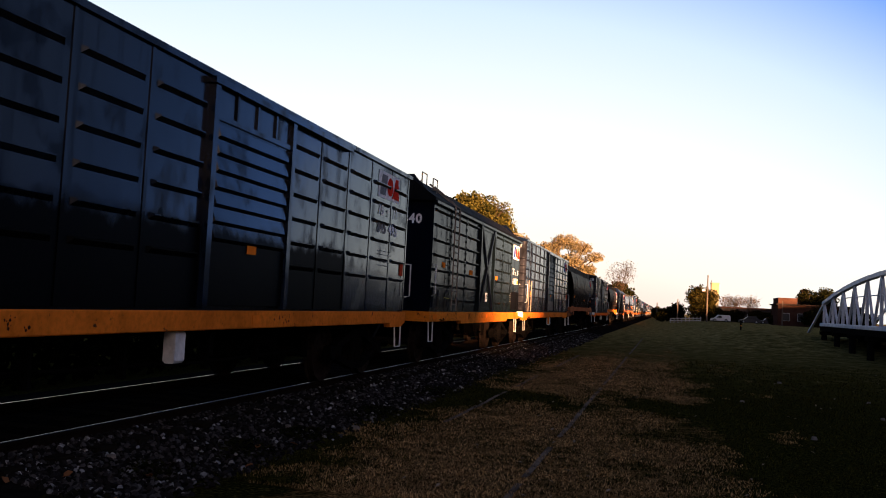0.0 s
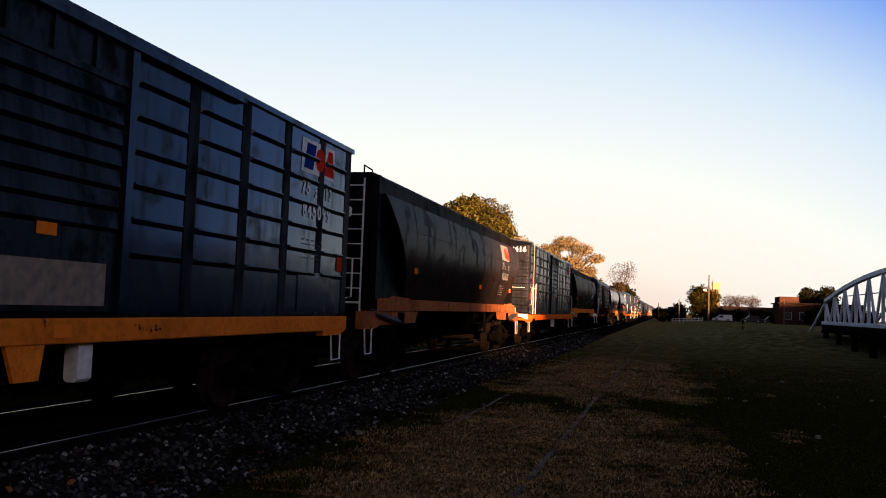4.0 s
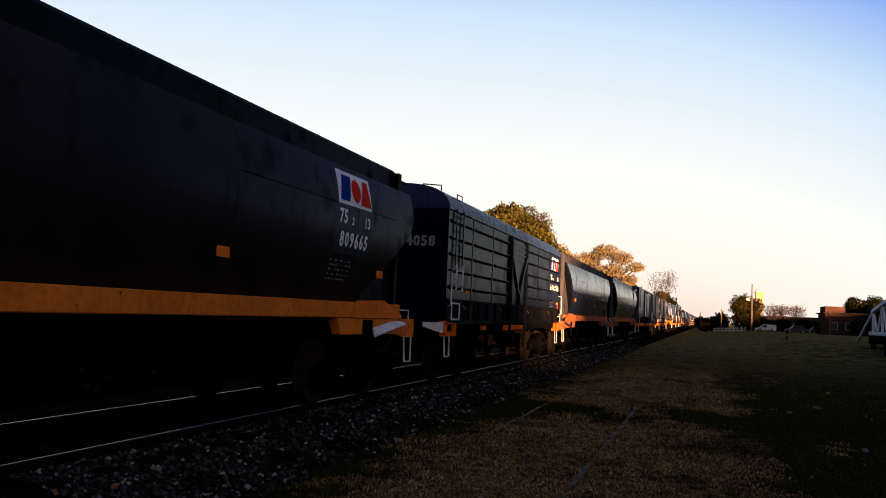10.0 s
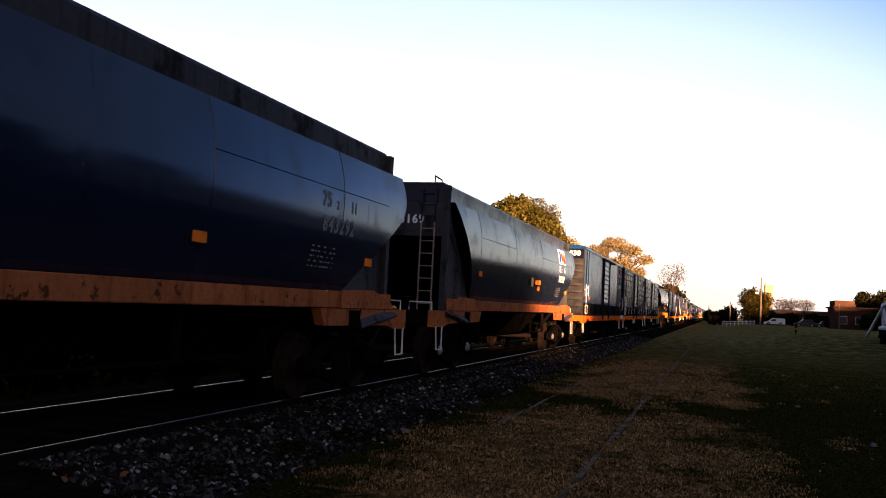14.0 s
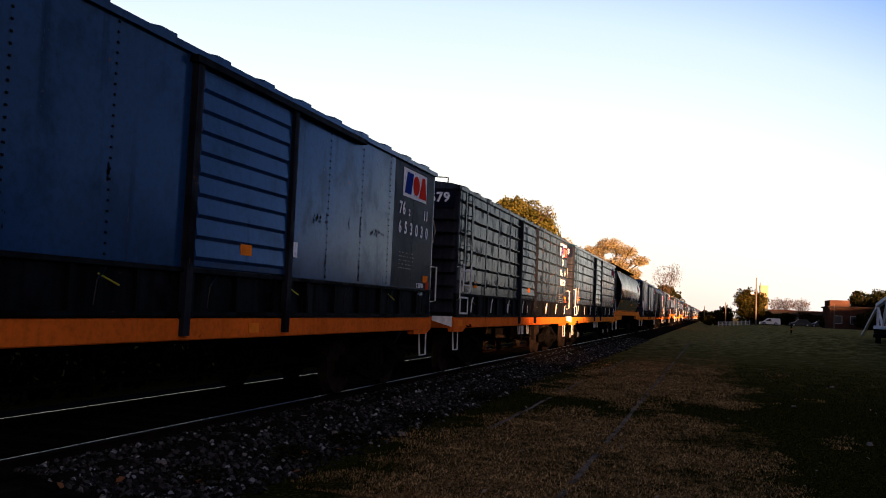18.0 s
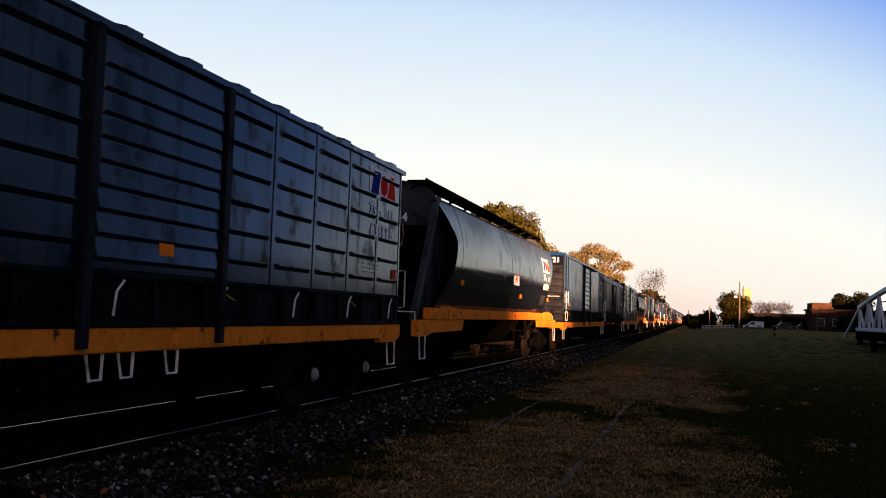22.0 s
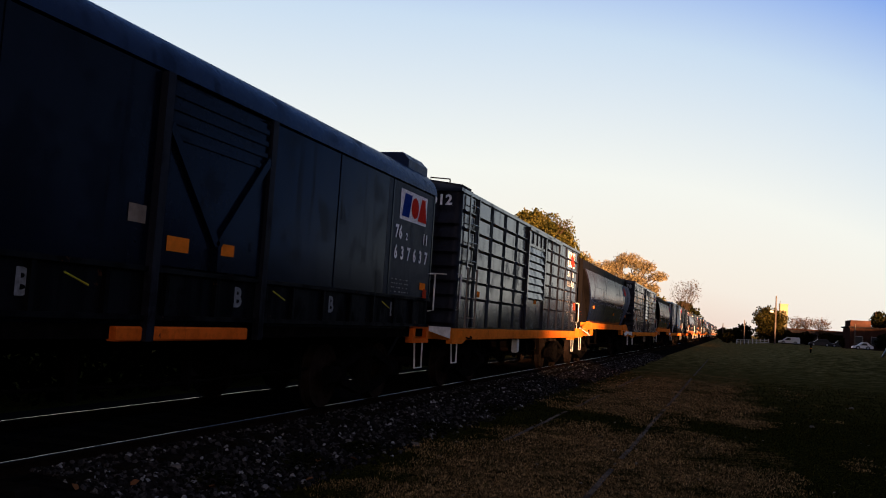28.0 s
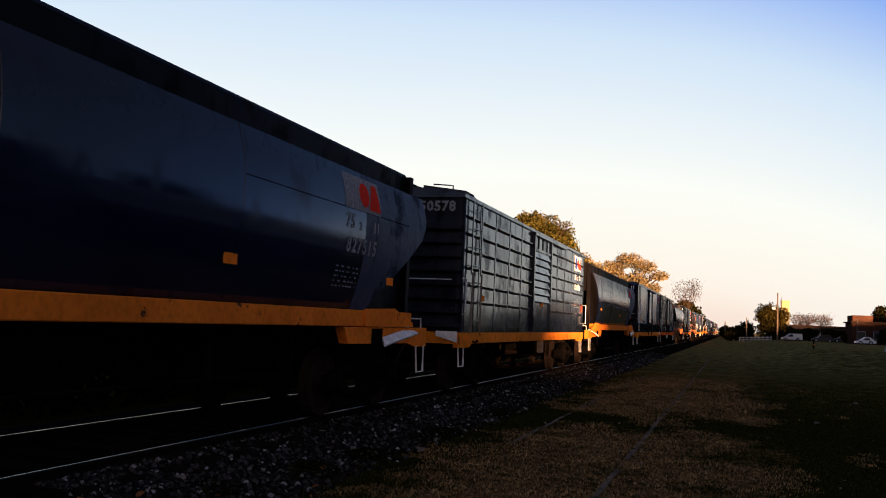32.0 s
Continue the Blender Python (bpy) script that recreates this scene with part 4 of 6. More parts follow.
def box_wagon(name, label, u, L, number, style, body, sill, top="75", tail="11", roof_mat=None, end_mat=None, worn=0, ladder_low=None, emblem_on=True, ribs=True, door_mat=None):
    """A covered wagon. style is one of ribbed, hooded, slatted, riveted and skirted."""
    wagon = thing(name, label, "goods wagon", "wagons of the goods train")
    end_mat, roof_mat = end_mat or body, roof_mat or body
    skirt = style in ("slatted", "riveted", "skirted")
    floor_z = 1.66 if skirt else 1.20
    eave = {"hooded": 3.66, "slatted": 3.46}.get(style, 3.80)
    door0, door1 = {"hooded": (0.42 * L, 0.587 * L), "slatted": (0.42 * L, 0.565 * L)}.get(style, (0.43 * L, 0.582 * L))
    part("body", ("core", L, eave), lambda: Shape().box(-1.37, 1.365, 0.10, L - 0.10, 1.15, eave - 0.01), body, wagon)
    # Side sheets left and right of the door, each with pressed ribs.
    n_left = 3 if style in ("hooded", "slatted") else 5
    inset = 0.16 if style in ("ribbed", "skirted") else 0.05
    edges = [0.05 + (door0 - 0.05) * i / n_left for i in range(n_left + 1)]
    edges[0] = inset
    n_right = 3 if style in ("slatted", "hooded") else 5
    edges2 = [door1 + (L - 0.05 - door1) * i / n_right for i in range(n_right + 1)]
    edges2[-1] = L - inset
    rib_z = [floor_z + 0.24 + 0.332 * i for i in range(12) if floor_z + 0.24 + 0.332 * i < eave - 0.15]
    if style == "ribbed":
        rib_z = rib_z[1:]
    def sheet(y0, y1):
        s = Shape()
        if style == "riveted" or not ribs or (style == "hooded" and y1 == edges2[-1]):
            return s.box(1.365, 1.40, y0, y1, floor_z, eave - 0.02)
        s.pressed(lambda u, w, d: (1.40 + d, u, w), y0, y1, floor_z, eave - 0.02, rib_z, y0 + 0.10, y1 - 0.11, 0.036, 0.042)
        for u in (y0, y1):
            s.add([(1.365, u, floor_z), (1.40, u, floor_z), (1.40, u, eave - 0.02), (1.365, u, eave - 0.02)], [(0, 1, 2, 3)])
        return s
    def rivets(y):
        s, z = Shape(), floor_z + 0.06
        while z < eave - 0.05:
            s.box(1.3995, 1.411, y - 0.010, y + 0.010, z - 0.010, z + 0.010, 0.003)
            z += 0.092
        return s
    for es in (edges, edges2):
        for y0, y1 in zip(es, es[1:]):
            if style == "riveted" and y0 not in (edges[0], edges2[0]):
                tagged(part("rivet_row", ("rivets", L, round(y0, 2)), lambda: rivets(y0), SOOT_SEAM, wagon), "row of sooty rivet heads", kind="stuff")
            part("side_sheet", ("sheet", style, L, round(y0, 2), eave, ribs), lambda: sheet(y0, y1), BLUE_HALF_BLACK if number == "845495" and y1 < L - 3.4 else body, wagon, weld=True)
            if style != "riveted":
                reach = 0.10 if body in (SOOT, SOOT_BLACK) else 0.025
                part("seam_strap", ("strap", style, L, round(y1, 2), eave, reach), lambda: Shape().box(1.398, 1.410, y1 - reach, y1 + reach, floor_z, eave - 0.02), END_NAVY if body in (SOOT, SOOT_BLACK) else BLUE_HALF_BLACK if number == "845495" and y1 < L - 3.4 else body, wagon)
    # Door.
    dz0, dz1 = floor_z + 0.03, eave - 0.08
    door = part("sliding_door", ("door", style, L), lambda: Shape().box(1.40, 1.43, door0 + 0.02, door1 - 0.02, dz0, dz1), door_mat or body, wagon, "sliding steel door")
    def door_ribs():
        s = Shape()
        if style in ("hooded", "slatted"):
            for i in range(1 if style == "hooded" else 4):
                s.box(1.43, 1.45, door0 + 0.06, door1 - 0.06, dz1 - 0.12 - 0.13 * i, dz1 - 0.07 - 0.13 * i)
            return s
        top_z = dz1 - (0.42 if style == "ribbed" else 0.06)
        low_z = dz0 + (0.72 if style == "ribbed" else 0.06)
        count, out = (7, 1.468) if style == "ribbed" else (9, 1.450)
        pitch = (top_z - low_z) / count
        for i in range(count):
            z = low_z + pitch * i
            v = [(1.429, door0 + 0.1, z), (1.429, door1 - 0.1, z), (out, door1 - 0.13, z + 0.04), (out, door0 + 0.13, z + 0.04), (1.429, door1 - 0.1, z + pitch), (1.429, door0 + 0.1, z + pitch)]
            s.add(v, [(0, 1, 2, 3), (3, 2, 4, 5), (0, 3, 5), (1, 4, 2)])
        return s
    part("door_panel", ("door_ribs", style, L), door_ribs, door_mat or body, door, "corrugated door panel", weld=True)
    if style == "ribbed":
        for i in range(3):
            y = door0 + (door1 - door0) * (i + 1) / 4
            part("door_strip", ("door_strip", L, i), lambda: Shape().box(1.43, 1.455, y - 0.02, y + 0.02, dz1 - 0.335, dz1), door_mat or body, door)
        part("door_strip", ("door_strip", L), lambda: Shape().box(1.43, 1.456, door0 + 0.05, door1 - 0.05, dz1 - 0.40, dz1 - 0.34), door_mat or body, door)
    for y in (door0, door1):
        part("door_post", ("post", style, L, round(y, 2)), lambda: Shape().box(1.40, 1.475, y - 0.055, y + 0.055, (1.0 if skirt else floor_z), eave - 0.02), END_NAVY if skirt else body, door)
    if style in ("ribbed", "riveted"):
        part("door_track", ("track", L), lambda: Shape().box(1.40, 1.50, door0 - 0.1, door1 + 2.2, eave - 0.10, eave - 0.03), body if style == "ribbed" else SOOT_SEAM, wagon)
    braces = []
    if style == "hooded":
        braces = [((door0 + 0.06, dz1), (door1 - 0.06, dz0)), ((door1 - 0.06, dz1), (door0 + 0.06, dz0))]
    if style == "slatted":
        mid = (door0 + door1) / 2
        braces = [((door0 + 0.06, dz1 - 0.4), (mid, dz0 + 0.25)), ((door1 - 0.06, dz1 - 0.4), (mid, dz0 + 0.25)), ((mid, dz0 + 0.25), (mid, dz0))]
    for a, b in braces:
        part("door_brace", ("brace", style, L, a, b), lambda: Shape().beam((1.45, *a), (1.45, *b), 0.05, 0.09), BLACK if style == "hooded" else body, door)
    # Skirt of drop flaps under the side sheets.
    if skirt:
        n = 16
        for i in range(n):
            y0, y1 = 0.05 + (L - 0.1) * i / n, 0.05 + (L - 0.1) * (i + 1) / n
            part("drop_flap", ("flap", L, i), lambda: Shape().box(1.365, 1.385, y0, y1, 1.20, 1.66), FLAP, wagon)
            part("flap_post", ("flap_post", L, i), lambda: Shape().box(1.385, 1.43, y0, y0 + 0.05, 1.235, 1.625), FLAP, wagon)
            if i % 2 == 1 and style != "slatted":
                part("flap_latch", ("latch", L, i), lambda: Shape().tube([(1.43, y0 + 0.3, 1.28), (1.44, y0 + 0.32, 1.50), (1.44, y0 + 0.42, 1.60)], 0.012), WHITE if style == "skirted" else BLACK, wagon)
            if i % 4 == 1:
                part("seal_cord", ("cord", L, i), lambda: Shape().tube([(1.42, y0 + 0.35, 1.55), (1.43, y0 + 0.62, 1.46)], 0.008, 4), CORD, wagon, "yellow seal cord")
        for z in (1.19, 1.625):
            part("flap_rail", ("flap_rail", L, z), lambda: Shape().box(1.385, 1.44, 0.05, L - 0.05, z, z + 0.045), FLAP, wagon)
        part("corner_frame", ("cframe", L), lambda: Shape().box(1.43, 1.445, 0.33, 0.375, 1.24, 1.60).box(1.43, 1.445, 0.90, 0.945, 1.24, 1.60).box(1.43, 1.445, 0.33, 0.945, 1.24, 1.275).box(1.43, 1.445, 0.33, 0.945, 1.565, 1.60), WHITE, wagon, "white square step frame")
    # Roof.
    if style == "slatted":
        arc = [(1.43 * math.cos(a) ** 0.55 if math.cos(a) > 0 else 0.0, eave + 0.52 * math.sin(a)) for a in (math.pi / 2 * i / 8 for i in range(9))]
        ring = arc + [(-x, z) for x, z in reversed(arc[:-1])]
        part("roof", ("roof", style, L), lambda: Shape().sweep(list(reversed(ring)), [0.0, 0.0 + L]), roof_mat, wagon, "rounded sheet roof", smooth=True)
    elif style == "hooded":
        ring = [(-1.46, eave - 0.05), (1.46, eave - 0.05), (1.46, eave + 0.02), (0.75, eave + 0.52), (0.3, eave + 0.60), (-0.3, eave + 0.60), (-0.75, eave + 0.52), (-1.46, eave + 0.02)]
        part("roof", ("roof", style, L), lambda: Shape().sweep(ring, [-0.10, L + 0.10]), roof_mat, wagon, "sloping sheet roof with a flat crown")
        part("gutter", ("gutter", L), lambda: Shape().box(1.40, 1.49, 0, L, eave - 0.10, eave - 0.04), body, wagon)
    else:
        ring = [(-1.44, eave - 0.02), (1.44, eave - 0.02), (1.44, eave + 0.05), (1.15, eave + 0.11), (0.3, eave + 0.20), (-0.3, eave + 0.20), (-1.15, eave + 0.11), (-1.44, eave + 0.05)]
        part("roof", ("roof", style, L), lambda: Shape().sweep(ring, [0.0, L]), roof_mat, wagon, "low pitched sheet roof")
        if skirt:
            for i in range(14):
                y = 0.6 + (L - 1.2) * i / 13
                part("roof_rib", ("rib", L, i), lambda: Shape().sweep([(-1.3, eave + 0.10), (1.42, eave + 0.04), (1.42, eave + 0.09), (1.1, eave + 0.17), (-1.1, eave + 0.17)], [y - 0.13, y + 0.13]), roof_mat, wagon)
    crown = eave + {"slatted": 0.52, "hooded": 0.60}.get(style, 0.20)
    part("running_board", ("board", L, style), lambda: Shape().box(-0.3, 0.3, 0.1, L - 0.1, crown + 0.02, crown + 0.07), UNDER, wagon)
    rise = {"hooded": -0.28, "slatted": -0.02}.get(style, 0.02)
    ahead = {"hooded": 1.1, "slatted": 0.25, "riveted": 0.3}.get(style, 0.10)
    grab(wagon, [(0.75, ahead, crown - 0.05), (0.75, ahead, crown + rise + 0.03), (1.15, ahead, crown + rise), (1.15, ahead, crown - 0.40)], 0.016, DULL, "grey roof grab rail")
    grab(wagon, [(1.2, ahead + 1.0, crown - 0.40), (1.2, ahead + 1.0, crown + rise - 0.05), (1.2, ahead + 1.4, crown + rise - 0.05), (1.2, ahead + 1.4, crown - 0.40)], 0.014, DULL, "grey roof grab rail")
    if style == "ribbed":
        part("roof_step", ("roof_step",), lambda: Shape().plate([(0.55, 0.05, eave + 0.18), (1.42, 0.05, eave + 0.06), (1.42, 0.65, eave + 0.06), (0.55, 0.65, eave + 0.18)], 0.05), HOPPER_GREY, wagon, "grey roof step plate")
    if style == "hooded":
        for y in (1.25, 2.25):
            grab(wagon, [(0.74, y, crown - 0.12), (0.74, y, crown + 0.17), (0.74, y + 0.42, crown + 0.17), (0.74, y + 0.42, crown - 0.12)], 0.016, DULL, "grey roof hoop")
        for y in edges[1:] + edges2[1:-1]:
            def bolts():
                s = Shape()
                for i in range(16):
                    z = floor_z + 0.10 + i * (eave - floor_z - 0.2) / 15
                    s.box(1.408, 1.428, y - 0.022, y + 0.022, z - 0.03, z + 0.03)
                return s
            tagged(part("bolt_strip", ("bolts", L, round(y, 2)), bolts, body, wagon, "row of bolt heads on the seam"), "row of bolt heads on the seam", kind="stuff")
        panel = part("drop_panel", ("drop_panel", L), lambda: Shape().box(1.41, 1.436, 0.16, edges[1] - 0.14, 1.26, 1.72, 0.008), BLACK, wagon, "blackened drop panel")
        part("drop_panel", ("drop_panel_rear", L), lambda: Shape().box(1.40, 1.428, edges2[-2] + 0.12, L - 0.10, 1.26, 1.86, 0.008), SOOT_SEAM, wagon, "blackened drop panel")
        for y in (0.55, 1.20):
            part("latch", ("drop_latch", y), lambda: Shape().tube([(1.44, y, 1.30), (1.455, y + 0.02, 1.52), (1.44, y + 0.08, 1.66)], 0.014), GREEN_GREY, panel)
        part("seal_cord", ("drop_cord",), lambda: Shape().tube([(1.445, 1.15, 1.50), (1.45, 1.62, 1.48)], 0.009, 4), CORD, panel, "yellow seal cord")
        part("roof_ladder", ("roof_ladder",), lambda: Shape().beam((1.48, 1.75, eave), (0.8, 1.75, eave + 0.55), 0.05, 0.04).beam((1.48, 2.2, eave), (0.8, 2.2, eave + 0.55), 0.05, 0.04).beam((1.25, 1.75, eave + 0.2), (1.25, 2.2, eave + 0.2), 0.03, 0.03).beam((1.0, 1.75, eave + 0.4), (1.0, 2.2, eave + 0.4), 0.03, 0.03), DULL, wagon, "grey ladder lying on the roof slope")
        part("roof_hatch", ("roof_hatch", L), lambda: Shape().box(0.35, 1.0, L - 0.25, L + 0.12, eave + 0.1, eave + 0.42, 0.1), HOPPER_GREY, wagon)
    if style == "slatted" and not ribs:
        part("roof_hood", ("roof_hood", L), lambda: Shape().box(0.25, 1.22, L - 0.95, L - 0.02, eave + 0.22, eave + 0.60, 0.12), roof_mat, wagon, "rounded hood at the end of the roof")
    if style in ("riveted", "slatted"):
        part("roof_vent", ("roof_vent", style), lambda: Shape().add([(-0.5, 0.0, crown - 0.03), (0.5, 0.0, crown - 0.03), (0.0, 0.0, crown + 0.11), (-0.5, 1.2, crown - 0.03), (0.5, 1.2, crown - 0.03), (0.0, 1.2, crown + 0.11)], [(0, 1, 2), (3, 5, 4), (0, 2, 5, 3), (1, 4, 5, 2), (0, 3, 4, 1)]), roof_mat, wagon)
    # Ends: rounded ribs that run on round the corners, a plain head above.
    def end(y, d):
        s = Shape()
        if style in ("slatted", "hooded"):
            s.add([(-1.38, y, 1.15), (1.38, y, 1.15), (1.38, y, eave), (-1.38, y, eave)], [(0, 1, 2, 3)])
            return s.add([(-1.38, y, eave), (1.38, y, eave), (0.9, y, crown - 0.06), (-0.9, y, crown - 0.06)], [(0, 1, 2, 3)])
        if style == "riveted":
            half = [(1.403, 0.05, 1, 0, 0.0), (1.403, 0.015, 1, 0, 0.0), (1.388, 0, 0, 1, 0.0), (1.31, 0, 0, 1, 0.0), (1.20, 0, 0, 1, 0.8)]
        else:
            half = [(1.403, 0.17, 1, 0, 0.0), (1.403, 0.12, 1, 0, 0.0)] + [(1.293 + 0.11 * math.cos(a), 0.11 - 0.11 * math.sin(a), math.cos(a), math.sin(a), 0.7 * a / 1.571 if d > 0 else 0.0) for a in (1.5708 * i / 4 for i in range(5))]
        path = half + [(0.9, 0, 0, 1, 1.0), (-0.9, 0, 0, 1, 1.0)] + [(-x, o, -nx, ny, k) for x, o, nx, ny, k in reversed(half)]
        top = eave + 0.05
        pitch = 0.27
        zs = [1.15] + [1.21 + pitch * (i + f) for i in range(8) for f in (0.0, 0.06, 0.14, 0.22, 0.32, 0.55, 0.80)] + [1.21 + pitch * 8, 3.41, top]
        v = []
        for z in zs:
            # A sharp lower lip, then a long slope back up to the sheet.
            phase = (z - 1.21) / pitch % 1.0 if 1.21 < z < 1.21 + pitch * 7.99 else 0.0
            out = float(np.interp(phase, [0.0, 0.06, 0.14, 0.22, 0.32, 1.0], [0.0, 0.004, 0.045, 0.080, 0.078, 0.0]))
            v += [(x + nx * out * k, y + d * o - d * ny * out * k, z) for x, o, nx, ny, k in path]
        n = len(path)
        return s.add(v, [(r * n + i, r * n + i + 1, (r + 1) * n + i + 1, (r + 1) * n + i) for r in range(len(zs) - 1) for i in range(n - 1)])
    part("end_wall", ("end", style, L, 0), lambda: end(0.04, 1), end_mat, wagon, "pressed steel end wall with rounded ribs", smooth=True, weld=True)
    part("end_wall", ("end", style, L, 1), lambda: end(L - 0.04, -1), end_mat if style != "riveted" else body, wagon, smooth=True, weld=True)
    if style in ("riveted", "skirted"):
        grab(wagon, [(1.30, L - 0.04, 3.02), (1.36, L + 0.10, 2.96), (1.38, L + 0.15, 2.78), (1.36, L + 0.11, 2.58), (1.30, L - 0.04, 2.50)], 0.016, DULL, "grey bent end rail")
    if style in ("slatted", "hooded"):
        end_text(number, 0.66, 0.034, 3.20 if style == "hooded" else 2.80, 0.20, wagon, FAINT if style == "slatted" else LETTER)
    else:
        if style in ("riveted", "skirted"):
            part("number_panel", ("number_panel",), lambda: Shape().box(0.22, 1.35, 0.016, 0.038, 3.40, eave + 0.045), NAVY, wagon, "navy number panel")
        end_text(number, 0.80 if style == "ribbed" else 0.78, 0.012, 3.60, 0.19, wagon, FAINT if number in ("845099", "850578", "827515") else LETTER)
    if style == "ribbed" or number == "653121":
        part("tie_bar", ("tie_bar",), lambda: Shape().tube([(-1.2, -0.06, 2.18), (1.25, -0.06, 2.18)], 0.010), WHITE, wagon, "thin white end rail")
    # Sill and its fittings.
    if style == "slatted":
        part("sill", ("sill_dark", L), lambda: Shape().box(1.24, 1.36, 0.1, L - 0.1, 1.02, 1.20), UNDER, wagon)
        for y0 in (0.0, L - 0.78):
            part("bolster_end", ("bolster_end", y0), lambda: Shape().box(1.30, 1.43, y0, y0 + 0.78, 1.16, 1.22).box(1.30, 1.43, y0, y0 + 0.78, 0.92, 0.99).box(1.30, 1.43, y0, y0 + 0.12, 0.97, 1.18).box(1.30, 1.43, y0 + 0.66, y0 + 0.78, 0.97, 1.18), sill, wagon, "orange box-shaped sill end")
        part("jacking_pad", ("jack", L), lambda: Shape().box(1.33, 1.43, 0.39 * L, 0.55 * L, 1.0, 1.13, 0.015), sill, wagon, "orange middle sill plate")
        part("jacking_pad", ("jack2", L), lambda: Shape().box(1.34, 1.41, 0.22 * L, 0.22 * L + 0.35, 1.02, 1.12), sill, wagon)
    else:
        def beam():
            s = Shape().box(1.28, 1.42, 0.0, L, 0.95, 1.17, 0.012)
            s.box(-1.42, -1.28, 0.0, L, 0.95, 1.17, 0.012)
            for a, b in ((0.0, 0.95), (L - 0.95, L)) if style != "hooded" else ((0.26 * L, 0.83 * L),):
                s.add([(1.30, a, 0.96), (1.415, a, 0.96), (1.415, b, 0.96), (1.30, b, 0.96), (1.30, a + 0.02, 0.88), (1.415, a + 0.02, 0.88), (1.415, b - 0.25, 0.88), (1.30, b - 0.25, 0.88)], [(4, 7, 6, 5), (0, 4, 5, 1), (1, 5, 6, 2), (2, 6, 7, 3), (3, 7, 4, 0)])
            s.box(-1.28, 1.28, 0.0, 0.14, 0.95, 1.17)
            s.box(-1.28, 1.28, L - 0.14, L, 0.95, 1.17)
            return s
        part("sill", ("sill", style, L), beam, sill, wagon, "painted side sill with rust spots")
        reflector(wagon, 0.45, 1.06, 0.34, 0.12, 1.424)
        reflector(wagon, 0.53 * L, 1.06, 0.22, 0.11, 1.424)
        part("jacking_hook", ("hook", L), lambda: Shape().tube([(1.43, 0.9, 1.0), (1.47, 0.95, 0.98), (1.47, 1.15, 0.99), (1.43, 1.2, 1.02)], 0.016), UNDER, wagon)
    if style not in ("riveted", "hooded"):
        part("cutting_lever", ("lever",), lambda: Shape().plate([(1.38, -0.02, 1.19), (1.05, -0.30, 1.19), (1.05, -0.30, 1.10), (1.38, -0.02, 0.98)], 0.02), WHITE, wagon, "white uncoupling lever plate")
    rung_step(wagon, 0.08, 0.45, 0.95, 0.52)
    rung_step(wagon, L - 0.55, L - 0.15, 0.95, 0.50)
    if style == "skirted":
        for y in (0.44 * L, 0.47 * L, 0.52 * L):
            rung_step(wagon, y, y + 0.22, 0.95, 0.72)
    box_y = 4.2 if style == "riveted" else 5.6 if number in ("852012", "845495") else 8.0
    if style == "ribbed":
        part("hand_brake_box", ("brake_box", box_y), lambda: Shape().box(1.22, 1.36, box_y, box_y + 0.2, 0.60, 0.95, 0.03), DULL if number == "850578" else WHITE, wagon, "hand brake box")
    if number == "845099":
        part("sill_bracket", ("bracket", box_y), lambda: Shape().plate([(1.41, box_y - 0.95, 0.95), (1.41, box_y - 0.83, 0.66), (1.41, box_y - 0.55, 0.66), (1.41, box_y - 0.50, 0.95)], -0.04), sill, wagon)
    # Ladders and rails at the leading end of the field side.
    if style == "hooded":
        ladder(wagon, 1.65, 2.12, 1.20, eave, 8, DULL, 1.50, "tall grey side ladder")
    elif style == "slatted":
        ladder(wagon, 0.50, 1.02, 2.35, 3.50, 4, body, 1.44, "dark upper ladder")
        ladder(wagon, 0.55, 1.02, 1.85, 2.38, 2, WHITE, 1.46, "white lower ladder")
    elif style == "skirted":
        ladder(wagon, 0.50, 1.00, 2.20, 3.78, 5, body, 1.45, "dark upper ladder")
        ladder(wagon, 0.47, 1.00, 1.70, 2.28, 2, WHITE if number[-1] == "9" else DULL, 1.46, "lower ladder")
    elif style == "riveted":
        ladder(wagon, 0.27, 0.84, 2.36, 3.74, 5, SOOT_SEAM, 1.45, "black upper ladder")
        ladder(wagon, 0.30, 0.90, 1.95, 2.40, 2, WHITE, 1.46, "white lower ladder")
    else:
        ladder(wagon, 0.55, 1.20, 2.32, 3.78, 4, ladder_low or body, 1.46, "upper ladder")
        ladder(wagon, 0.58, 1.22, 1.19, 2.36, 3, WHITE if ladder_low is None else DULL, 1.48, "white lower ladder")
    if number == "853416":
        part("stile", ("tall_stile",), lambda: Shape().box(1.465, 1.492, 0.53, 0.58, 2.30, 3.84), DULL, wagon, "tall pale ladder stile")
        reflector(wagon, 0.76, 2.42, 0.20, 0.28, 1.41, True)
        reflector(wagon, 0.28, 1.86, 0.26, 0.24, 1.41, True)
    grab(wagon, [(1.42, 0.10, 2.20), (1.50, 0.08, 2.20), (1.50, 0.08, 1.56), (1.42, 0.14, 1.52)])
    if style != "hooded":
        grab(wagon, [(1.42, L - 0.16, 2.10), (1.50, L - 0.05, 2.10), (1.50, L - 0.05, 1.48), (1.42, L - 0.1, 1.46)])
    if style in ("riveted", "slatted"):
        part("fresh_panel", ("fresh", style, L), lambda: Shape().box(1.3995, 1.4025, L - 2.15, L - 0.06, 1.68, eave - 0.03), FRESH_NAVY, wagon, "freshly painted navy panel")
    # Markings.
    top_z = eave - (0.35 if style != "hooded" else 0.46)
    centre = {"ribbed": 1.38, "hooded": 0.80, "riveted": 1.15, "skirted": 1.05}.get(style, 1.05)
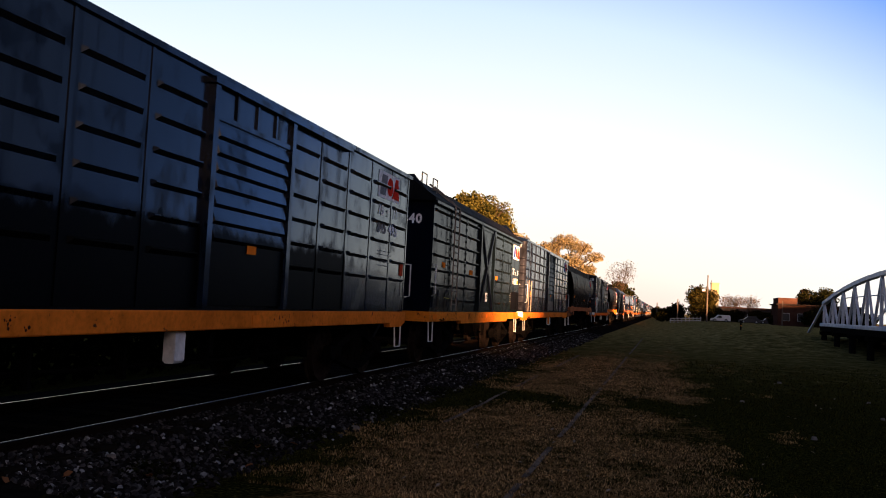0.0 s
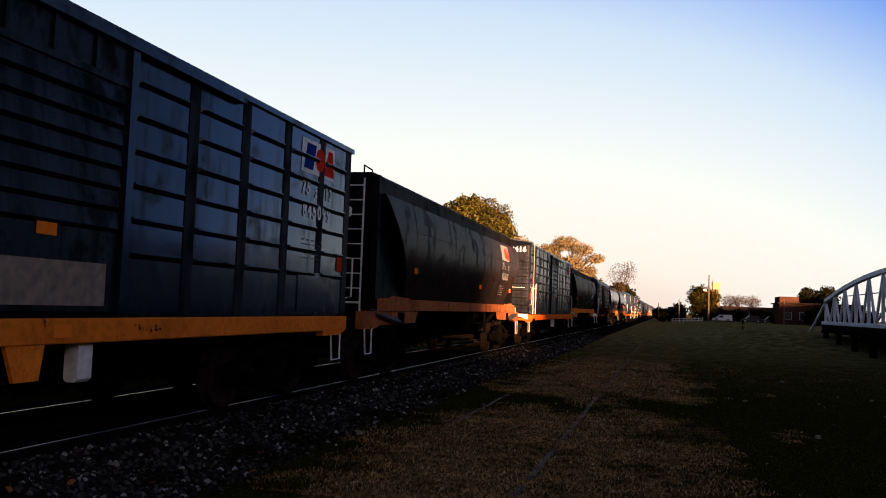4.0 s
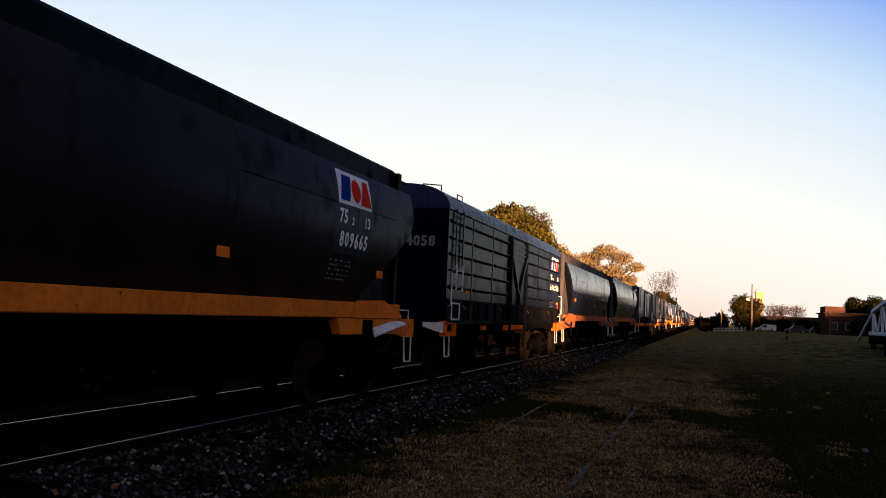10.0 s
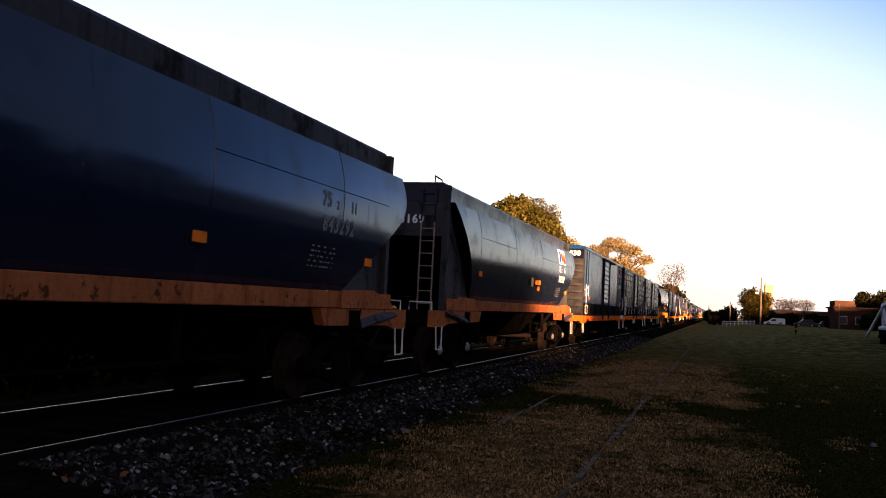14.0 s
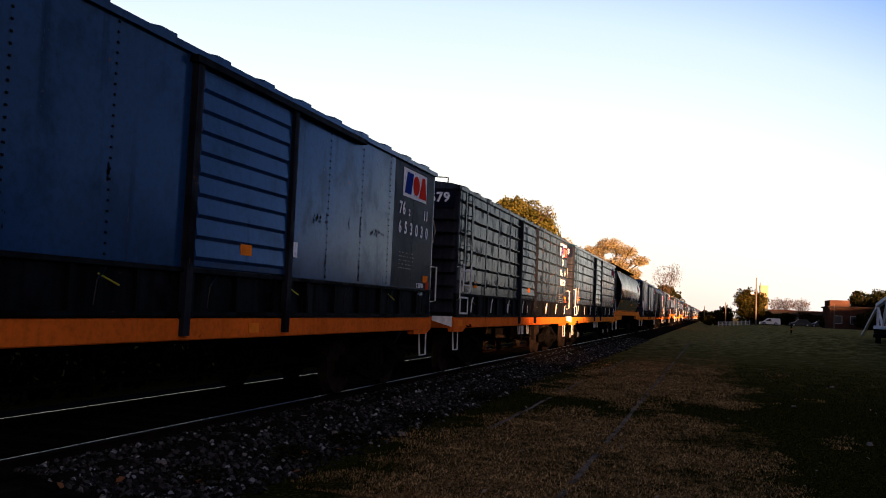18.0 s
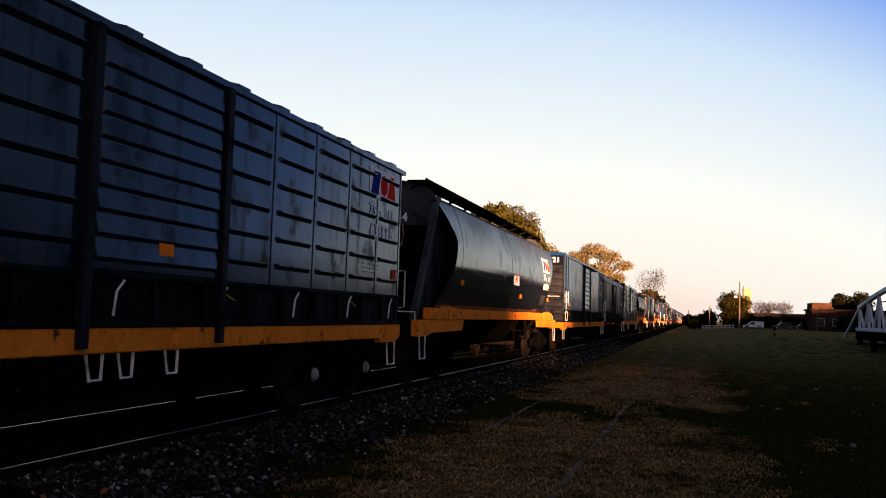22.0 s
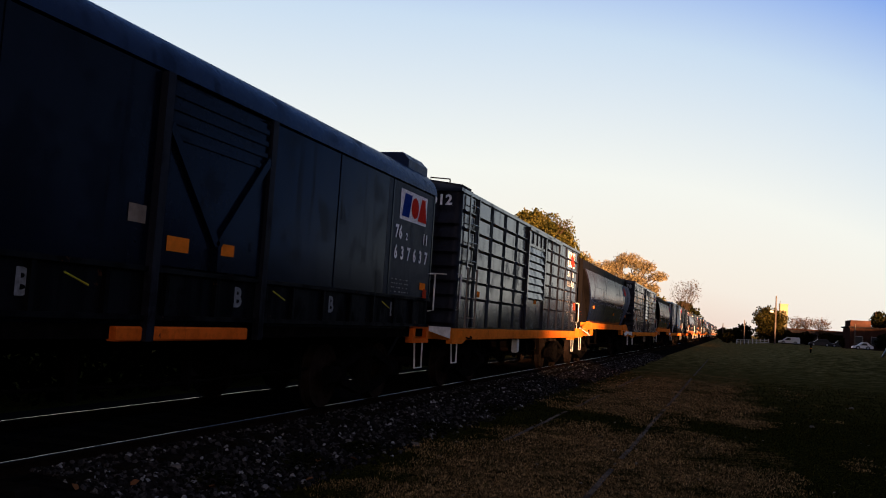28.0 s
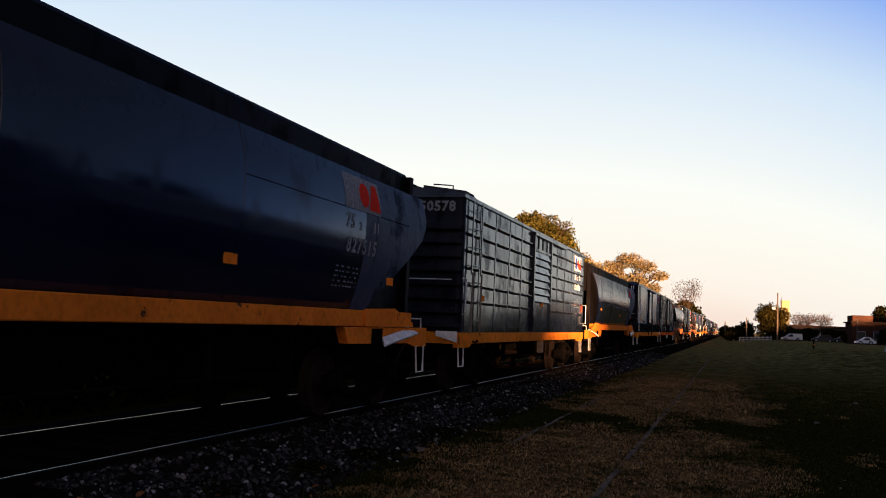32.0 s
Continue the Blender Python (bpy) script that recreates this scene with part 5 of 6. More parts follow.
    if emblem_on:
        emblem(wagon, L - centre, top_z, flat, worn)
    if style == "hooded":
        top_z -= 0.22
    if number == "632679":
        side_text("D", L - centre - 0.05, top_z - 0.42, 0.22, wagon, LETTER, flat)
        top_z -= 0.32
    shift = 0.62 if style in ("riveted", "slatted") else 0.42
    side_text(top, L - centre - shift, top_z - 0.46, 0.20, wagon, FAINT if worn == 2 else LETTER, flat)
    side_text("2", L - centre - shift + 0.36, top_z - 0.50, 0.11, wagon, FAINT if worn else LETTER, flat)
    side_text(tail, L - centre + (0.62 if style in ("riveted", "slatted") else 0.42), top_z - 0.47, 0.17, wagon, LETTER, flat)
    wide = style in ("riveted", "slatted")
    if worn == 1 and style == "ribbed":
        side_text(number[:3], L - centre - 0.33, top_z - 0.78, 0.20, wagon, FAINT, flat, 1.1)
        side_text(number[3:], L - centre + 0.33, top_z - 0.78, 0.20, wagon, LETTER, flat, 1.1)
    else:
        side_text(number, L - centre, top_z - 0.78, 0.20, wagon, FAINT if worn == 2 else LETTER, flat, 0.95, 2.05 if wide else 1.3)
    small_print(wagon, L - 1.85, top_z - 1.20, flat)
    if number == "653030":
        side_text("C 55750", L - 0.72, top_z - 1.72, 0.075, wagon, LETTER, flat, 0.9)
        side_text("T 14240", L - 0.72, top_z - 1.85, 0.075, wagon, LETTER, flat, 0.9)
    if style == "hooded":
        reflector(wagon, 1.1, 2.25)
        reflector(wagon, 4.05, 2.19, 0.36, 0.15)
        reflector(wagon, 7.65, 2.18, 0.30, 0.13)
    else:
        reflector(wagon, 1.6, 1.88)
        reflector(wagon, 0.51 * L, 1.92, 0.24, 0.12, 1.434)
    if number == "637637":
        reflector(wagon, 0.51 * L - 0.85, 1.90, 0.34, 0.14, 1.434)
    if style == "ribbed" or number == "636688":
        reflector(wagon, L - 0.40, 1.98, 0.20, 0.24, 1.407, True)
    else:
        reflector(wagon, L - 0.42, 1.86 if skirt else 2.2, 0.26, 0.12, 1.406)
        reflector(wagon, L - 0.30, 1.58 if not skirt else 1.74, 0.16, 0.16, 1.407, True)
    underframe(wagon, L, 0.62 * L)
    coupler(wagon, L)
    wagon_sets.append((wagon, bogie(wagon, 2.0, len(wagon_sets)) + bogie(wagon, L - 2.0, len(wagon_sets)), u))
    return wagon


def shell_out(z):
    """How far the curved flank of a hopper stands out at height z."""
    return 1.45 - (0.30 * ((z - 2.7) / 1.1) ** 2 if z > 2.7 else 0.22 * ((2.7 - z) / 1.2) ** 2)


def hopper_wagon(name, label, u, L, number, body, flank, sill, head=None, rounded=False, top="75", tail="11", worn=0):
    """A covered hopper with curved flanks that are cut back over the bogies."""
    wagon = thing(name, label, "hopper wagon", "wagons of the goods train")
    head = head or body
    z0, z1 = 1.50, 3.42
    if rounded:
        z1 = 3.72
    crown = 3.80 if not rounded else 4.06
    e0, e1 = 0.65 if rounded else 1.05, L - 0.65

    def cut(z, rear=False):
        if rounded:
            return float(np.interp(z, [1.3, 1.77, 2.4, 2.96, 3.46, 3.75], [2.3, 2.1, 1.75, 1.2, 0.6, 0.5] if rear else [1.3, 1.75, 2.35, 2.5, 1.85, 1.45]))
        if rear:
            return float(np.interp(z, [1.5, 1.75, 2.25, 2.7, 3.0, 3.42], [2.35, 2.05, 1.25, 0.55, 0.32, 0.32]))
        return float(np.interp(z, [1.5, 1.9, 2.2, 2.6, 3.0, 3.45], [2.85, 2.55, 2.32, 1.92, 1.5, 1.15]))
    rows = 16
    zs = [z0 + (z1 - z0) * i / rows for i in range(rows + 1)]
    bays = 5 if not rounded else 4
    k = ("hopper", L, rounded)

    def bay(i, side):
        s = Shape()
        v, f = [], []
        for z in zs:
            a, b = cut(z), L - cut(z, True)
            mid0, mid1 = 2.9, L - 2.9
            cuts = [a] + [mid0 + (mid1 - mid0) * j / (bays - 2) for j in range(bays - 1)] + [b]
            lo, hi = cuts[i], cuts[i + 1]
            x = side * shell_out(z)
            for j in range(5):
                v.append((x, lo + (hi - lo) * j / 4 , z))
        for r in range(rows):
            for j in range(4):
                a = r * 5 + j
                f.append((a, a + 1, a + 6, a + 5))
        n = len(v)
        v += [(x - side * 0.05, y, z) for x, y, z in v]
        f += [tuple(reversed([n + q for q in face])) for face in f[:]]
        rim = [j for j in range(5)] + [r * 5 + 4 for r in range(1, rows + 1)] + [rows * 5 + j for j in range(3, -1, -1)] + [r * 5 for r in range(rows - 1, 0, -1)]
        f += [(p, q, n + q, n + p) for p, q in zip(rim, rim[1:] + rim[:1])]
        return s.add(v, f)
    for side in (1, -1):
        for i in range(bays):
            part("flank_sheet", (*k, "bay", i, side), lambda: bay(i, side), flank if i < bays - 1 or number != "827515" else HOPPER_PALE, wagon, "curved flank sheet", smooth=True)
    def edge_return(rear, side):
        pts = [(shell_out(z), L - cut(z, True) if rear else cut(z), z) for z in zs]
        v = [(side * x, y, z) for x, y, z in pts] + [(side * 1.08, y + (-0.05 if rear else 0.05), z) for x, y, z in pts]
        n = len(zs)
        return Shape().add(v, [(i, i + 1, n + i + 1, n + i) for i in range(n - 1)])
    for rear in (False, True):
        for side in (1, -1):
            part("edge_sheet", (*k, "edge", rear, side), lambda: edge_return(rear, side), HOPPER_END, wagon)
    for j in range(bays - 1):
        y = 2.9 + (L - 5.8) * j / (bays - 2)
        part("seam_strap", (*k, "seam", j), lambda: Shape().tube([(shell_out(z) - 0.004, y, z) for z in zs], 0.009, 4), flank, wagon)
    if not rounded:
        for j, (ya, yb) in enumerate(((2.9, 2.9 + (L - 5.8) / 3), (L - 2.9 - (L - 5.8) / 3, L - 1.2))):
            part("seam_strap", (*k, "long_seam", j), lambda: Shape().tube([(shell_out(2.86) - 0.003, ya + (yb - ya) * i / 6, 2.86) for i in range(7)], 0.008, 4), UNDER, wagon, "riveted lengthwise seam")
    # Sloping end sheets, gussets beside them, the end frame.
    for y, d in ((e0, 1), (e1, -1)):
        if not rounded:
            part("slope_sheet", (*k, "slope", d), lambda: Shape().plate([(-1.2, y + d * 0.05, 2.95), (1.2, y + d * 0.05, 2.95), (1.15, y + d * 2.1, z0), (-1.15, y + d * 2.1, z0)], 0.04), HOPPER_END, wagon)
        if rounded:
            # Leaning struts carry an upright rounded head plate; below it the end sheet slopes inwards.
            foot, face = y - d * 0.40, y + d * 1.15
            def lean(w):
                return foot + d * (w - 1.3) * 0.55
            def head_sheet():
                ring = [(-1.12, 3.22), (1.12, 3.22)] + [(1.12 * math.cos(a), 3.76 + 0.44 * math.sin(a)) for a in (math.pi * i / 14 for i in range(15))]
                v = [(x, face + o, w) for o in (0, d * 0.05) for x, w in ring]
                n = len(ring)
                return Shape().add(v, [tuple(range(n)), tuple(reversed(range(n, 2 * n)))] + [(q, (q + 1) % n, n + (q + 1) % n, n + q) for q in range(n)])
            part("end_plate", (*k, "head", d), head_sheet, HOPPER_GREY, wagon, "grey rounded end plate with the number")
            part("slope_sheet", (*k, "slope", d), lambda: Shape().plate([(-1.12, face + d * 0.05, 3.23), (1.12, face + d * 0.05, 3.23), (1.1, face + d * 1.6, 1.5), (-1.1, face + d * 1.6, 1.5)], 0.03 * d), HOPPER_END, wagon)
            for x in (1.13, -1.23):
                part("end_post", (*k, "post", d, x), lambda: Shape().plate([(x, lean(1.25) - d * 0.02, 1.25), (x, lean(1.25) + d * 0.20, 1.25), (x, lean(3.8) + d * 0.18, 3.8), (x, lean(3.8) - d * 0.02, 3.8)], 0.10), HOPPER_GREY, wagon, "grey leaning strut")
                part("gusset", (*k, "gusset", d, x), lambda: Shape().plate([(x, lean(1.3) + d * 0.1, 1.3), (x, y + d * 1.2, 1.3), (x, y + d * 1.9, 2.5), (x, y + d * 1.6, 3.2), (x, lean(3.7) + d * 0.1, 3.7)], 0.02), END_NAVY, wagon)
            continue
        part("end_plate", (*k, "head", d), lambda: Shape().box(-1.25, 1.20, y - 0.03, y + 0.03, 2.72, 3.397), head, wagon, "upper end plate with the number")
        part("end_stanchion", (*k, "st", d), lambda: Shape().box(-0.2, -0.08, y, y + 0.06, 1.2, 2.75), HOPPER_END, wagon)
        for x in (1.15, -1.21):
            part("gusset", (*k, "gusset", d, x), lambda: Shape().plate([(x, y, 1.30), (x, y + d * 2.1, 1.30), (x, y + d * 0.62, 3.0), (x, y + d * 0.25, 3.42), (x, y, 3.42)], 0.03), head, wagon, "triangular end gusset plate")
            part("end_post", (*k, "post", d, x), lambda: Shape().box(x - 0.02, x + 0.10, y - 0.07, y + 0.07, 1.22, crown - 0.06), head, wagon)
    # Roof with its coaming strip, hatches and rails.
    ring = [(-1.16, 3.40), (1.16, 3.40), (1.16, crown - 0.06), (1.10, crown), (-1.10, crown), (-1.16, crown - 0.06)]
    if rounded:
        ring = [(-1.05, 3.60), (1.05, 3.60), (1.17, 3.72), (1.0, 3.86), (0.6, 4.0), (0.25, 4.06), (-0.25, 4.06), (-0.6, 4.0), (-1.0, 3.86), (-1.17, 3.72)]
    part("roof", (*k, "roof"), lambda: Shape().sweep(ring, [e0 - 0.034, e1 + 0.034] if not rounded else [1.84, L - 1.84]), body, wagon, "flat roof with a deep edge strip")
    for i in range(6 if not rounded else 0):
        y = e0 + 1.2 + (e1 - e0 - 2.4) * i / 5
        part("hatch", (*k, "hatch", i), lambda: Shape().box(-0.4, 0.4, y - 0.5, y + 0.5, crown - 0.02, crown + 0.06, 0.04), body, wagon)
    if rounded:
        walkway = part("roof_walkway", (*k, "walk"), lambda: Shape().box(0.52, 1.0, e0 + 1.0, e1 - 0.5, crown + 0.06, crown + 0.10), UNDER, wagon, "roof walkway on brackets")
        for i in range(11):
            y = e0 + 1.0 + (e1 - e0 - 1.5) * i / 10
            part("bracket", (*k, "wb", i), lambda: Shape().beam((0.6, y, crown - 0.08), (0.95, y, crown + 0.07), 0.05, 0.05), UNDER, walkway)
    gy = e0 + (0.05 if not rounded else 1.1)
    grab(wagon, [(0.9, gy, crown), (0.9, gy, crown + 0.14), (0.9, gy + 0.45, crown + 0.12), (0.9, gy + 0.5, crown)], 0.014, UNDER, "roof grab rail")
    # Side band and end platforms.
    def band():
        s = Shape()
        for side in (1, -1):
            x0, x1 = (1.24, 1.38) if side > 0 else (-1.38, -1.24)
            s.box(x0, x1, e0 + 0.1, e1 - 0.1, 1.26, 1.49, 0.01)
        return s
    part("side_band", (*k, "band"), band, sill, wagon, "painted side band with rust spots")
    for y, d in ((0.0, 1), (L, -1)):
        part("end_gusset", (*k, "eg", d), lambda: Shape().plate([(1.385, y + d * 0.72, 1.26), (1.385, y + d * 2.7, 1.26), (1.385, y + d * 2.7, 1.51), (1.385, y + d * 1.58, 1.54), (1.385, y + d * 0.76, 1.33)], 0.03 if d > 0 else -0.03), sill, wagon)
        def platform():
            s = Shape()
            v = [(1.25, y + d * 0.0, 1.25), (1.25, y + d * 3.35, 1.25), (1.25, y + d * 3.2, 1.02), (1.25, y + d * 0.9, 1.0), (1.25, y + d * 0.55, 0.94), (1.25, y + d * 0.0, 0.94)]
            s.plate(v, 0.14 * -d)
            return s
        part("end_beam", (*k, "beam", d), lambda: Shape().box(-1.38, 1.24, min(y, y + d * 0.14), max(y, y + d * 0.14), 0.94, 1.25, 0.02), UNDER, wagon)
        part("end_platform", (*k, "platform", d), platform, sill, wagon, "painted end platform beam")
        if not rounded:
            part("step_plate", (*k, "stepplate", d), lambda: Shape().plate([(1.28, y + d * 0.6, 1.262), (1.47, y + d * 0.62, 1.17), (1.47, y + d * 2.06, 0.99), (1.28, y + d * 1.85, 1.262)], 0.03), WHITE if number in ("809665", "827515") else HOPPER_GREY, wagon, "folded metal step plate")
        if not rounded:
            part("black_seal", (*k, "seal", d), lambda: Shape().box(1.20, 1.40, min(y + d * 2.0, y + d * 2.4), max(y + d * 2.0, y + d * 2.4), 1.0, 1.23), UNDER, wagon)
        grab(wagon, [(1.3, y + d * 0.05, 1.25), (1.3, y + d * 0.05, 1.40), (0.85, y + d * 0.05, 1.40), (0.85, y + d * 0.05, 1.25)])
    rung_step(wagon, 0.10, 0.48, 0.96, 0.52)
    rung_step(wagon, L - 0.48, L - 0.10, 0.96, 0.52)
    lad = WHITE if body is HOPPER_END and flank is not HOPPER_SOOT else DULL
    if not rounded:
        if flank in (HOPPER_SOOT, HOPPER_BLUE):
            step = (crown - 1.37) * 0.715
            end_ladder(wagon, 0.70, 0.98, e0 - 0.10, 1.25, 1.25 + step, 7, lad, "grey lower end ladder")
            end_ladder(wagon, 0.70, 0.98, e0 - 0.09, 1.27 + step, crown - 0.12, 3, body, "black upper end ladder")
        else:
            end_ladder(wagon, 0.64, 0.97, e0 - 0.10, 1.25, crown - 0.12, 9, lad, "end ladder")
    # Hopper bottoms between the bogies.
    for i in range(3):
        y = L / 2 + (i - 1) * 3.0
        part("discharge_chute", (*k, "chute", i), lambda: Shape().add([(-1.1, y - 1.3, 1.5), (1.1, y - 1.3, 1.5), (1.1, y + 1.3, 1.5), (-1.1, y + 1.3, 1.5), (-0.45, y - 0.35, 0.55), (0.45, y - 0.35, 0.55), (0.45, y + 0.35, 0.55), (-0.45, y + 0.35, 0.55)], [(0, 3, 2, 1), (4, 5, 6, 7), (0, 1, 5, 4), (1, 2, 6, 5), (2, 3, 7, 6), (3, 0, 4, 7)]), UNDER, wagon, "sooty discharge chute")
    for y in (3.4, L - 3.4):
        part("brake_stay", (*k, "stay", y), lambda: Shape().beam((1.2, y, 1.26), (0.9, y + (0.9 if y < L / 2 else -0.9), 0.7), 0.06, 0.10), UNDER, wagon)
    for y in (4.3, 6.1, L - 6.1, L - 4.3):
        part("side_strut", (*k, "strut", y), lambda: Shape().box(1.05, 1.12, y - 0.04, y + 0.04, 0.62, 1.26), UNDER, wagon)
    part("brake_rod", (*k, "rod"), lambda: Shape().tube([(1.08, 4.2, 0.66), (1.08, L - 4.2, 0.66)], 0.022), UNDER, wagon)
    # Markings.
    if rounded:
        end_text(number, 0.10, 1.788, 3.38, 0.17, wagon, LETTER)
    else:
        end_text(number, 0.34, e0 - 0.045, 3.05, 0.17, wagon, FAINT if flank is HOPPER_SOOT else LETTER)
    ze = 3.10
    ye = L - (3.0 if not rounded else 2.5)
    if number == "809665":
        heights = [2.16 + 0.1 * i for i in range(13)]
        part("number_panel", None, Shape().add([(shell_out(w) + 0.002, ye + o, w) for w in heights for o in (-0.72, 0.72)], [(2 * i, 2 * i + 1, 2 * i + 3, 2 * i + 2) for i in range(12)]), FRESH_NAVY, wagon, "fresh navy panel behind the figures", smooth=True)
    if not worn == 3:
        emblem(wagon, ye, ze, shell_out, worn)
    side_text(top, ye - 0.44, ze - 0.42, 0.19, wagon, FAINT if worn > 1 else LETTER, shell_out)
    side_text("2", ye - 0.10, ze - 0.46, 0.11, wagon, FAINT if worn else LETTER, shell_out)
    side_text(tail, ye + 0.45, ze - 0.44, 0.15, wagon, FAINT if worn > 1 else LETTER, shell_out)
    side_text(number, ye, ze - 0.74, 0.20, wagon, FAINT if worn > 1 else LETTER, shell_out, 0.95, 1.3)
    small_print(wagon, ye - 0.7, ze - 1.05, shell_out)
    for y, z in ((3.1, 2.08), (L * 0.60, 1.95), (L - 1.75, 1.95)):
        reflector(wagon, y, z, 0.26, 0.12, shell_out(z) + 0.004)
    if number == "809665":
        reflector(wagon, e0 + 0.47, 1.96, 0.33, 0.12, 1.185)
    if number in ("809665", "827515"):
        reflector(wagon, e0 + 0.33, 1.79, 0.22, 0.24, 1.186, True)
    if number == "843169":
        part("placard", None, Shape().box(1.435, 1.442, 8.45, 8.72, 1.98, 2.22), DULL, wagon, "worn pale placard")
        reflector(wagon, 9.15, 2.11, 0.32, 0.13, 1.44)
        reflector(wagon, 9.58, 2.12, 0.32, 0.13, 1.44)
    if number == "899534":
        part("placard", None, Shape().box(1.436, 1.444, 8.62, 9.34, 2.24, 2.62), LETTER, wagon, "white placard with red letters")
        side_text("AF", 8.98, 2.43, 0.22, wagon, SIGN_RED, lambda z: 1.441)
    coupler(wagon, L)
    part("underframe", (*k, "under"), lambda: Shape().box(-0.20, 0.20, 0.05, L - 0.05, 0.84, 1.22, 0.02), UNDER, wagon)
    wagon_sets.append((wagon, bogie(wagon, 2.0, len(wagon_sets)) + bogie(wagon, L - 2.0, len(wagon_sets)), u))
    return wagon


wagon_sets = []
box_wagon("boxcar", "faded blue ribbed boxcar with worn emblem and orange sill", 2.75, 13.85, "845495", "ribbed", BLUE, AMBER, worn=1, door_mat=BLUE_HALF_BLACK)
box_wagon("boxcar", "dark green boxcar with a hooded roof and crossed door braces", 18.45, 11.9, "648840", "hooded", GREEN_GREY, YELLOW, tail="19", roof_mat=SOOT_SEAM, end_mat=BLACK)
box_wagon("boxcar", "dark blue ribbed boxcar with patched paint and yellow sill", 31.7, 14.5, "845099", "ribbed", SOOT, AMBER, tail="13", end_mat=END_NAVY, ladder_low=BLUE, door_mat=DARK_DOOR)
hopper_wagon("hopper_wagon", "black curved-flank hopper wagon with dull orange band", 47.1, 16.1, "823623", HOPPER_END, HOPPER_BLACK, ORANGE_WORN, worn=2, tail="13")
box_wagon("boxcar", "blackened blue ribbed boxcar with orange sill", 65.5, 14.5, "853416", "ribbed", SOOT_BLACK, ORANGE, end_mat=END_NAVY, door_mat=DARK_DOOR)
hopper_wagon("hopper_wagon", "black curved-flank hopper wagon with orange band and pale ladder", 81.1, 16.1, "809665", HOPPER_END, HOPPER_BLACK, AMBER, tail="13")
box_wagon("boxcar", "black slatted boxcar with a rounded roof and drop flaps", 99.05, 13.75, "604058", "slatted", BLACK, ORANGE, top="76", roof_mat=ROOF_NAVY)
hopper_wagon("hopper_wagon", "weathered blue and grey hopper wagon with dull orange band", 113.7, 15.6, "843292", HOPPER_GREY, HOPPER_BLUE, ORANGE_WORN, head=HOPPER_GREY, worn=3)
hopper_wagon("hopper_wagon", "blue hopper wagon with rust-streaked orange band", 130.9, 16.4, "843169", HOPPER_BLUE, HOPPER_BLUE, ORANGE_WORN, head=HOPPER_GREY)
box_wagon("boxcar", "smooth riveted blue boxcar with drop flaps and orange sill", 149.65, 13.95, "653030", "riveted", RIVET_BLUE, ORANGE, top="76", end_mat=END_GREY)
box_wagon("boxcar", "blue-grey ribbed boxcar with drop flaps and orange sill", 165.1, 14.3, "632679", "skirted", BLUE_SLATE, ORANGE, top="76", end_mat=END_NAVY)
box_wagon("boxcar", "blue-grey ribbed boxcar with drop flaps and yellow sill", 180.75, 14.5, "636688", "skirted", BLUE_GREY, YELLOW, end_mat=END_NAVY)
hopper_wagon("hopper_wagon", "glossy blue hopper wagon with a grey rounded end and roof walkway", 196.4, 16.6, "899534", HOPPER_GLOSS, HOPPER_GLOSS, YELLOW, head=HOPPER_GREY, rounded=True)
box_wagon("boxcar", "smooth riveted blue boxcar with drop flaps and yellow sill", 214.9, 14.75, "653121", "riveted", RIVET_BLUE, YELLOW, top="76", end_mat=END_NAVY)
box_wagon("boxcar", "black slatted boxcar with a rounded roof and orange sill ends", 230.15, 13.3, "637637", "slatted", BLACK, ORANGE, top="76", roof_mat=ROOF_NAVY, ribs=False)
for y in (4.87, 7.32, 10.26):
    side_text("B", y, 1.39, 0.20, wagon_sets[10][0], LETTER, lambda z: 1.40)
for y in (4.14, 7.13, 9.42, 11.6):
    side_text("B", y, 1.44, 0.20, wagon_sets[-1][0], FAINT, lambda z: 1.385)
box_wagon("boxcar", "sooty blue ribbed boxcar with yellow sill", 244.85, 13.75, "852012", "ribbed", SOOT, AMBER, worn=1, end_mat=END_NAVY, ladder_low=BLUE)
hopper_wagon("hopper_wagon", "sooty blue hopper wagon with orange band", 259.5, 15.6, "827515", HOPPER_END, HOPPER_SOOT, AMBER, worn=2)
box_wagon("boxcar", "blue ribbed boxcar with yellow sill", 276.9, 14.6, "850578", "ribbed", BLUE, YELLOW, end_mat=END_NAVY, ladder_low=BLUE)

# Patches of old soot and newer paint that set single wagons apart.
def patch(index, y0, y1, z0, z1, material, label, x=1.4125):
    """A thin coat with a ragged upper edge."""
    n = max(2, int((y1 - y0) / 0.07))
    ragged = 0.16 if material is BLACK else 0.0
    s = Shape()
    for i in range(n):
        a, b = y0 + (y1 - y0) * i / n, y0 + (y1 - y0) * (i + 1) / n
        ta, tb = (z1 + ragged * (noise.noise((q * 2.3, index, 0.0)) + 0.7 * noise.noise((q * 9.0, index, 4.0))) for q in (a, b))
        s.add([(x - 0.012, a, z0), (x - 0.012, b, z0), (x - 0.012, b, tb), (x - 0.012, a, ta), (x, a, z0), (x, b, z0), (x, b, tb), (x, a, ta)], [(4, 5, 6, 7), (3, 2, 6, 7)])
    part("paint_patch", None, s, material, wagon_sets[index][0], label, weld=True)


patch(2, 6.5, 8.2, 1.28, 1.66, DULL, "pale lower door panel", 1.446)
patch(2, 12.55, 13.75, 1.24, 1.80, SOOT, "patch plate")
patch(1, 5.72, 6.05, 1.47, 1.72, LETTER, "small white placard", 1.475)
patch(14, 5.23, 5.47, 2.04, 2.20, DULL, "torn pale placard", 1.408)



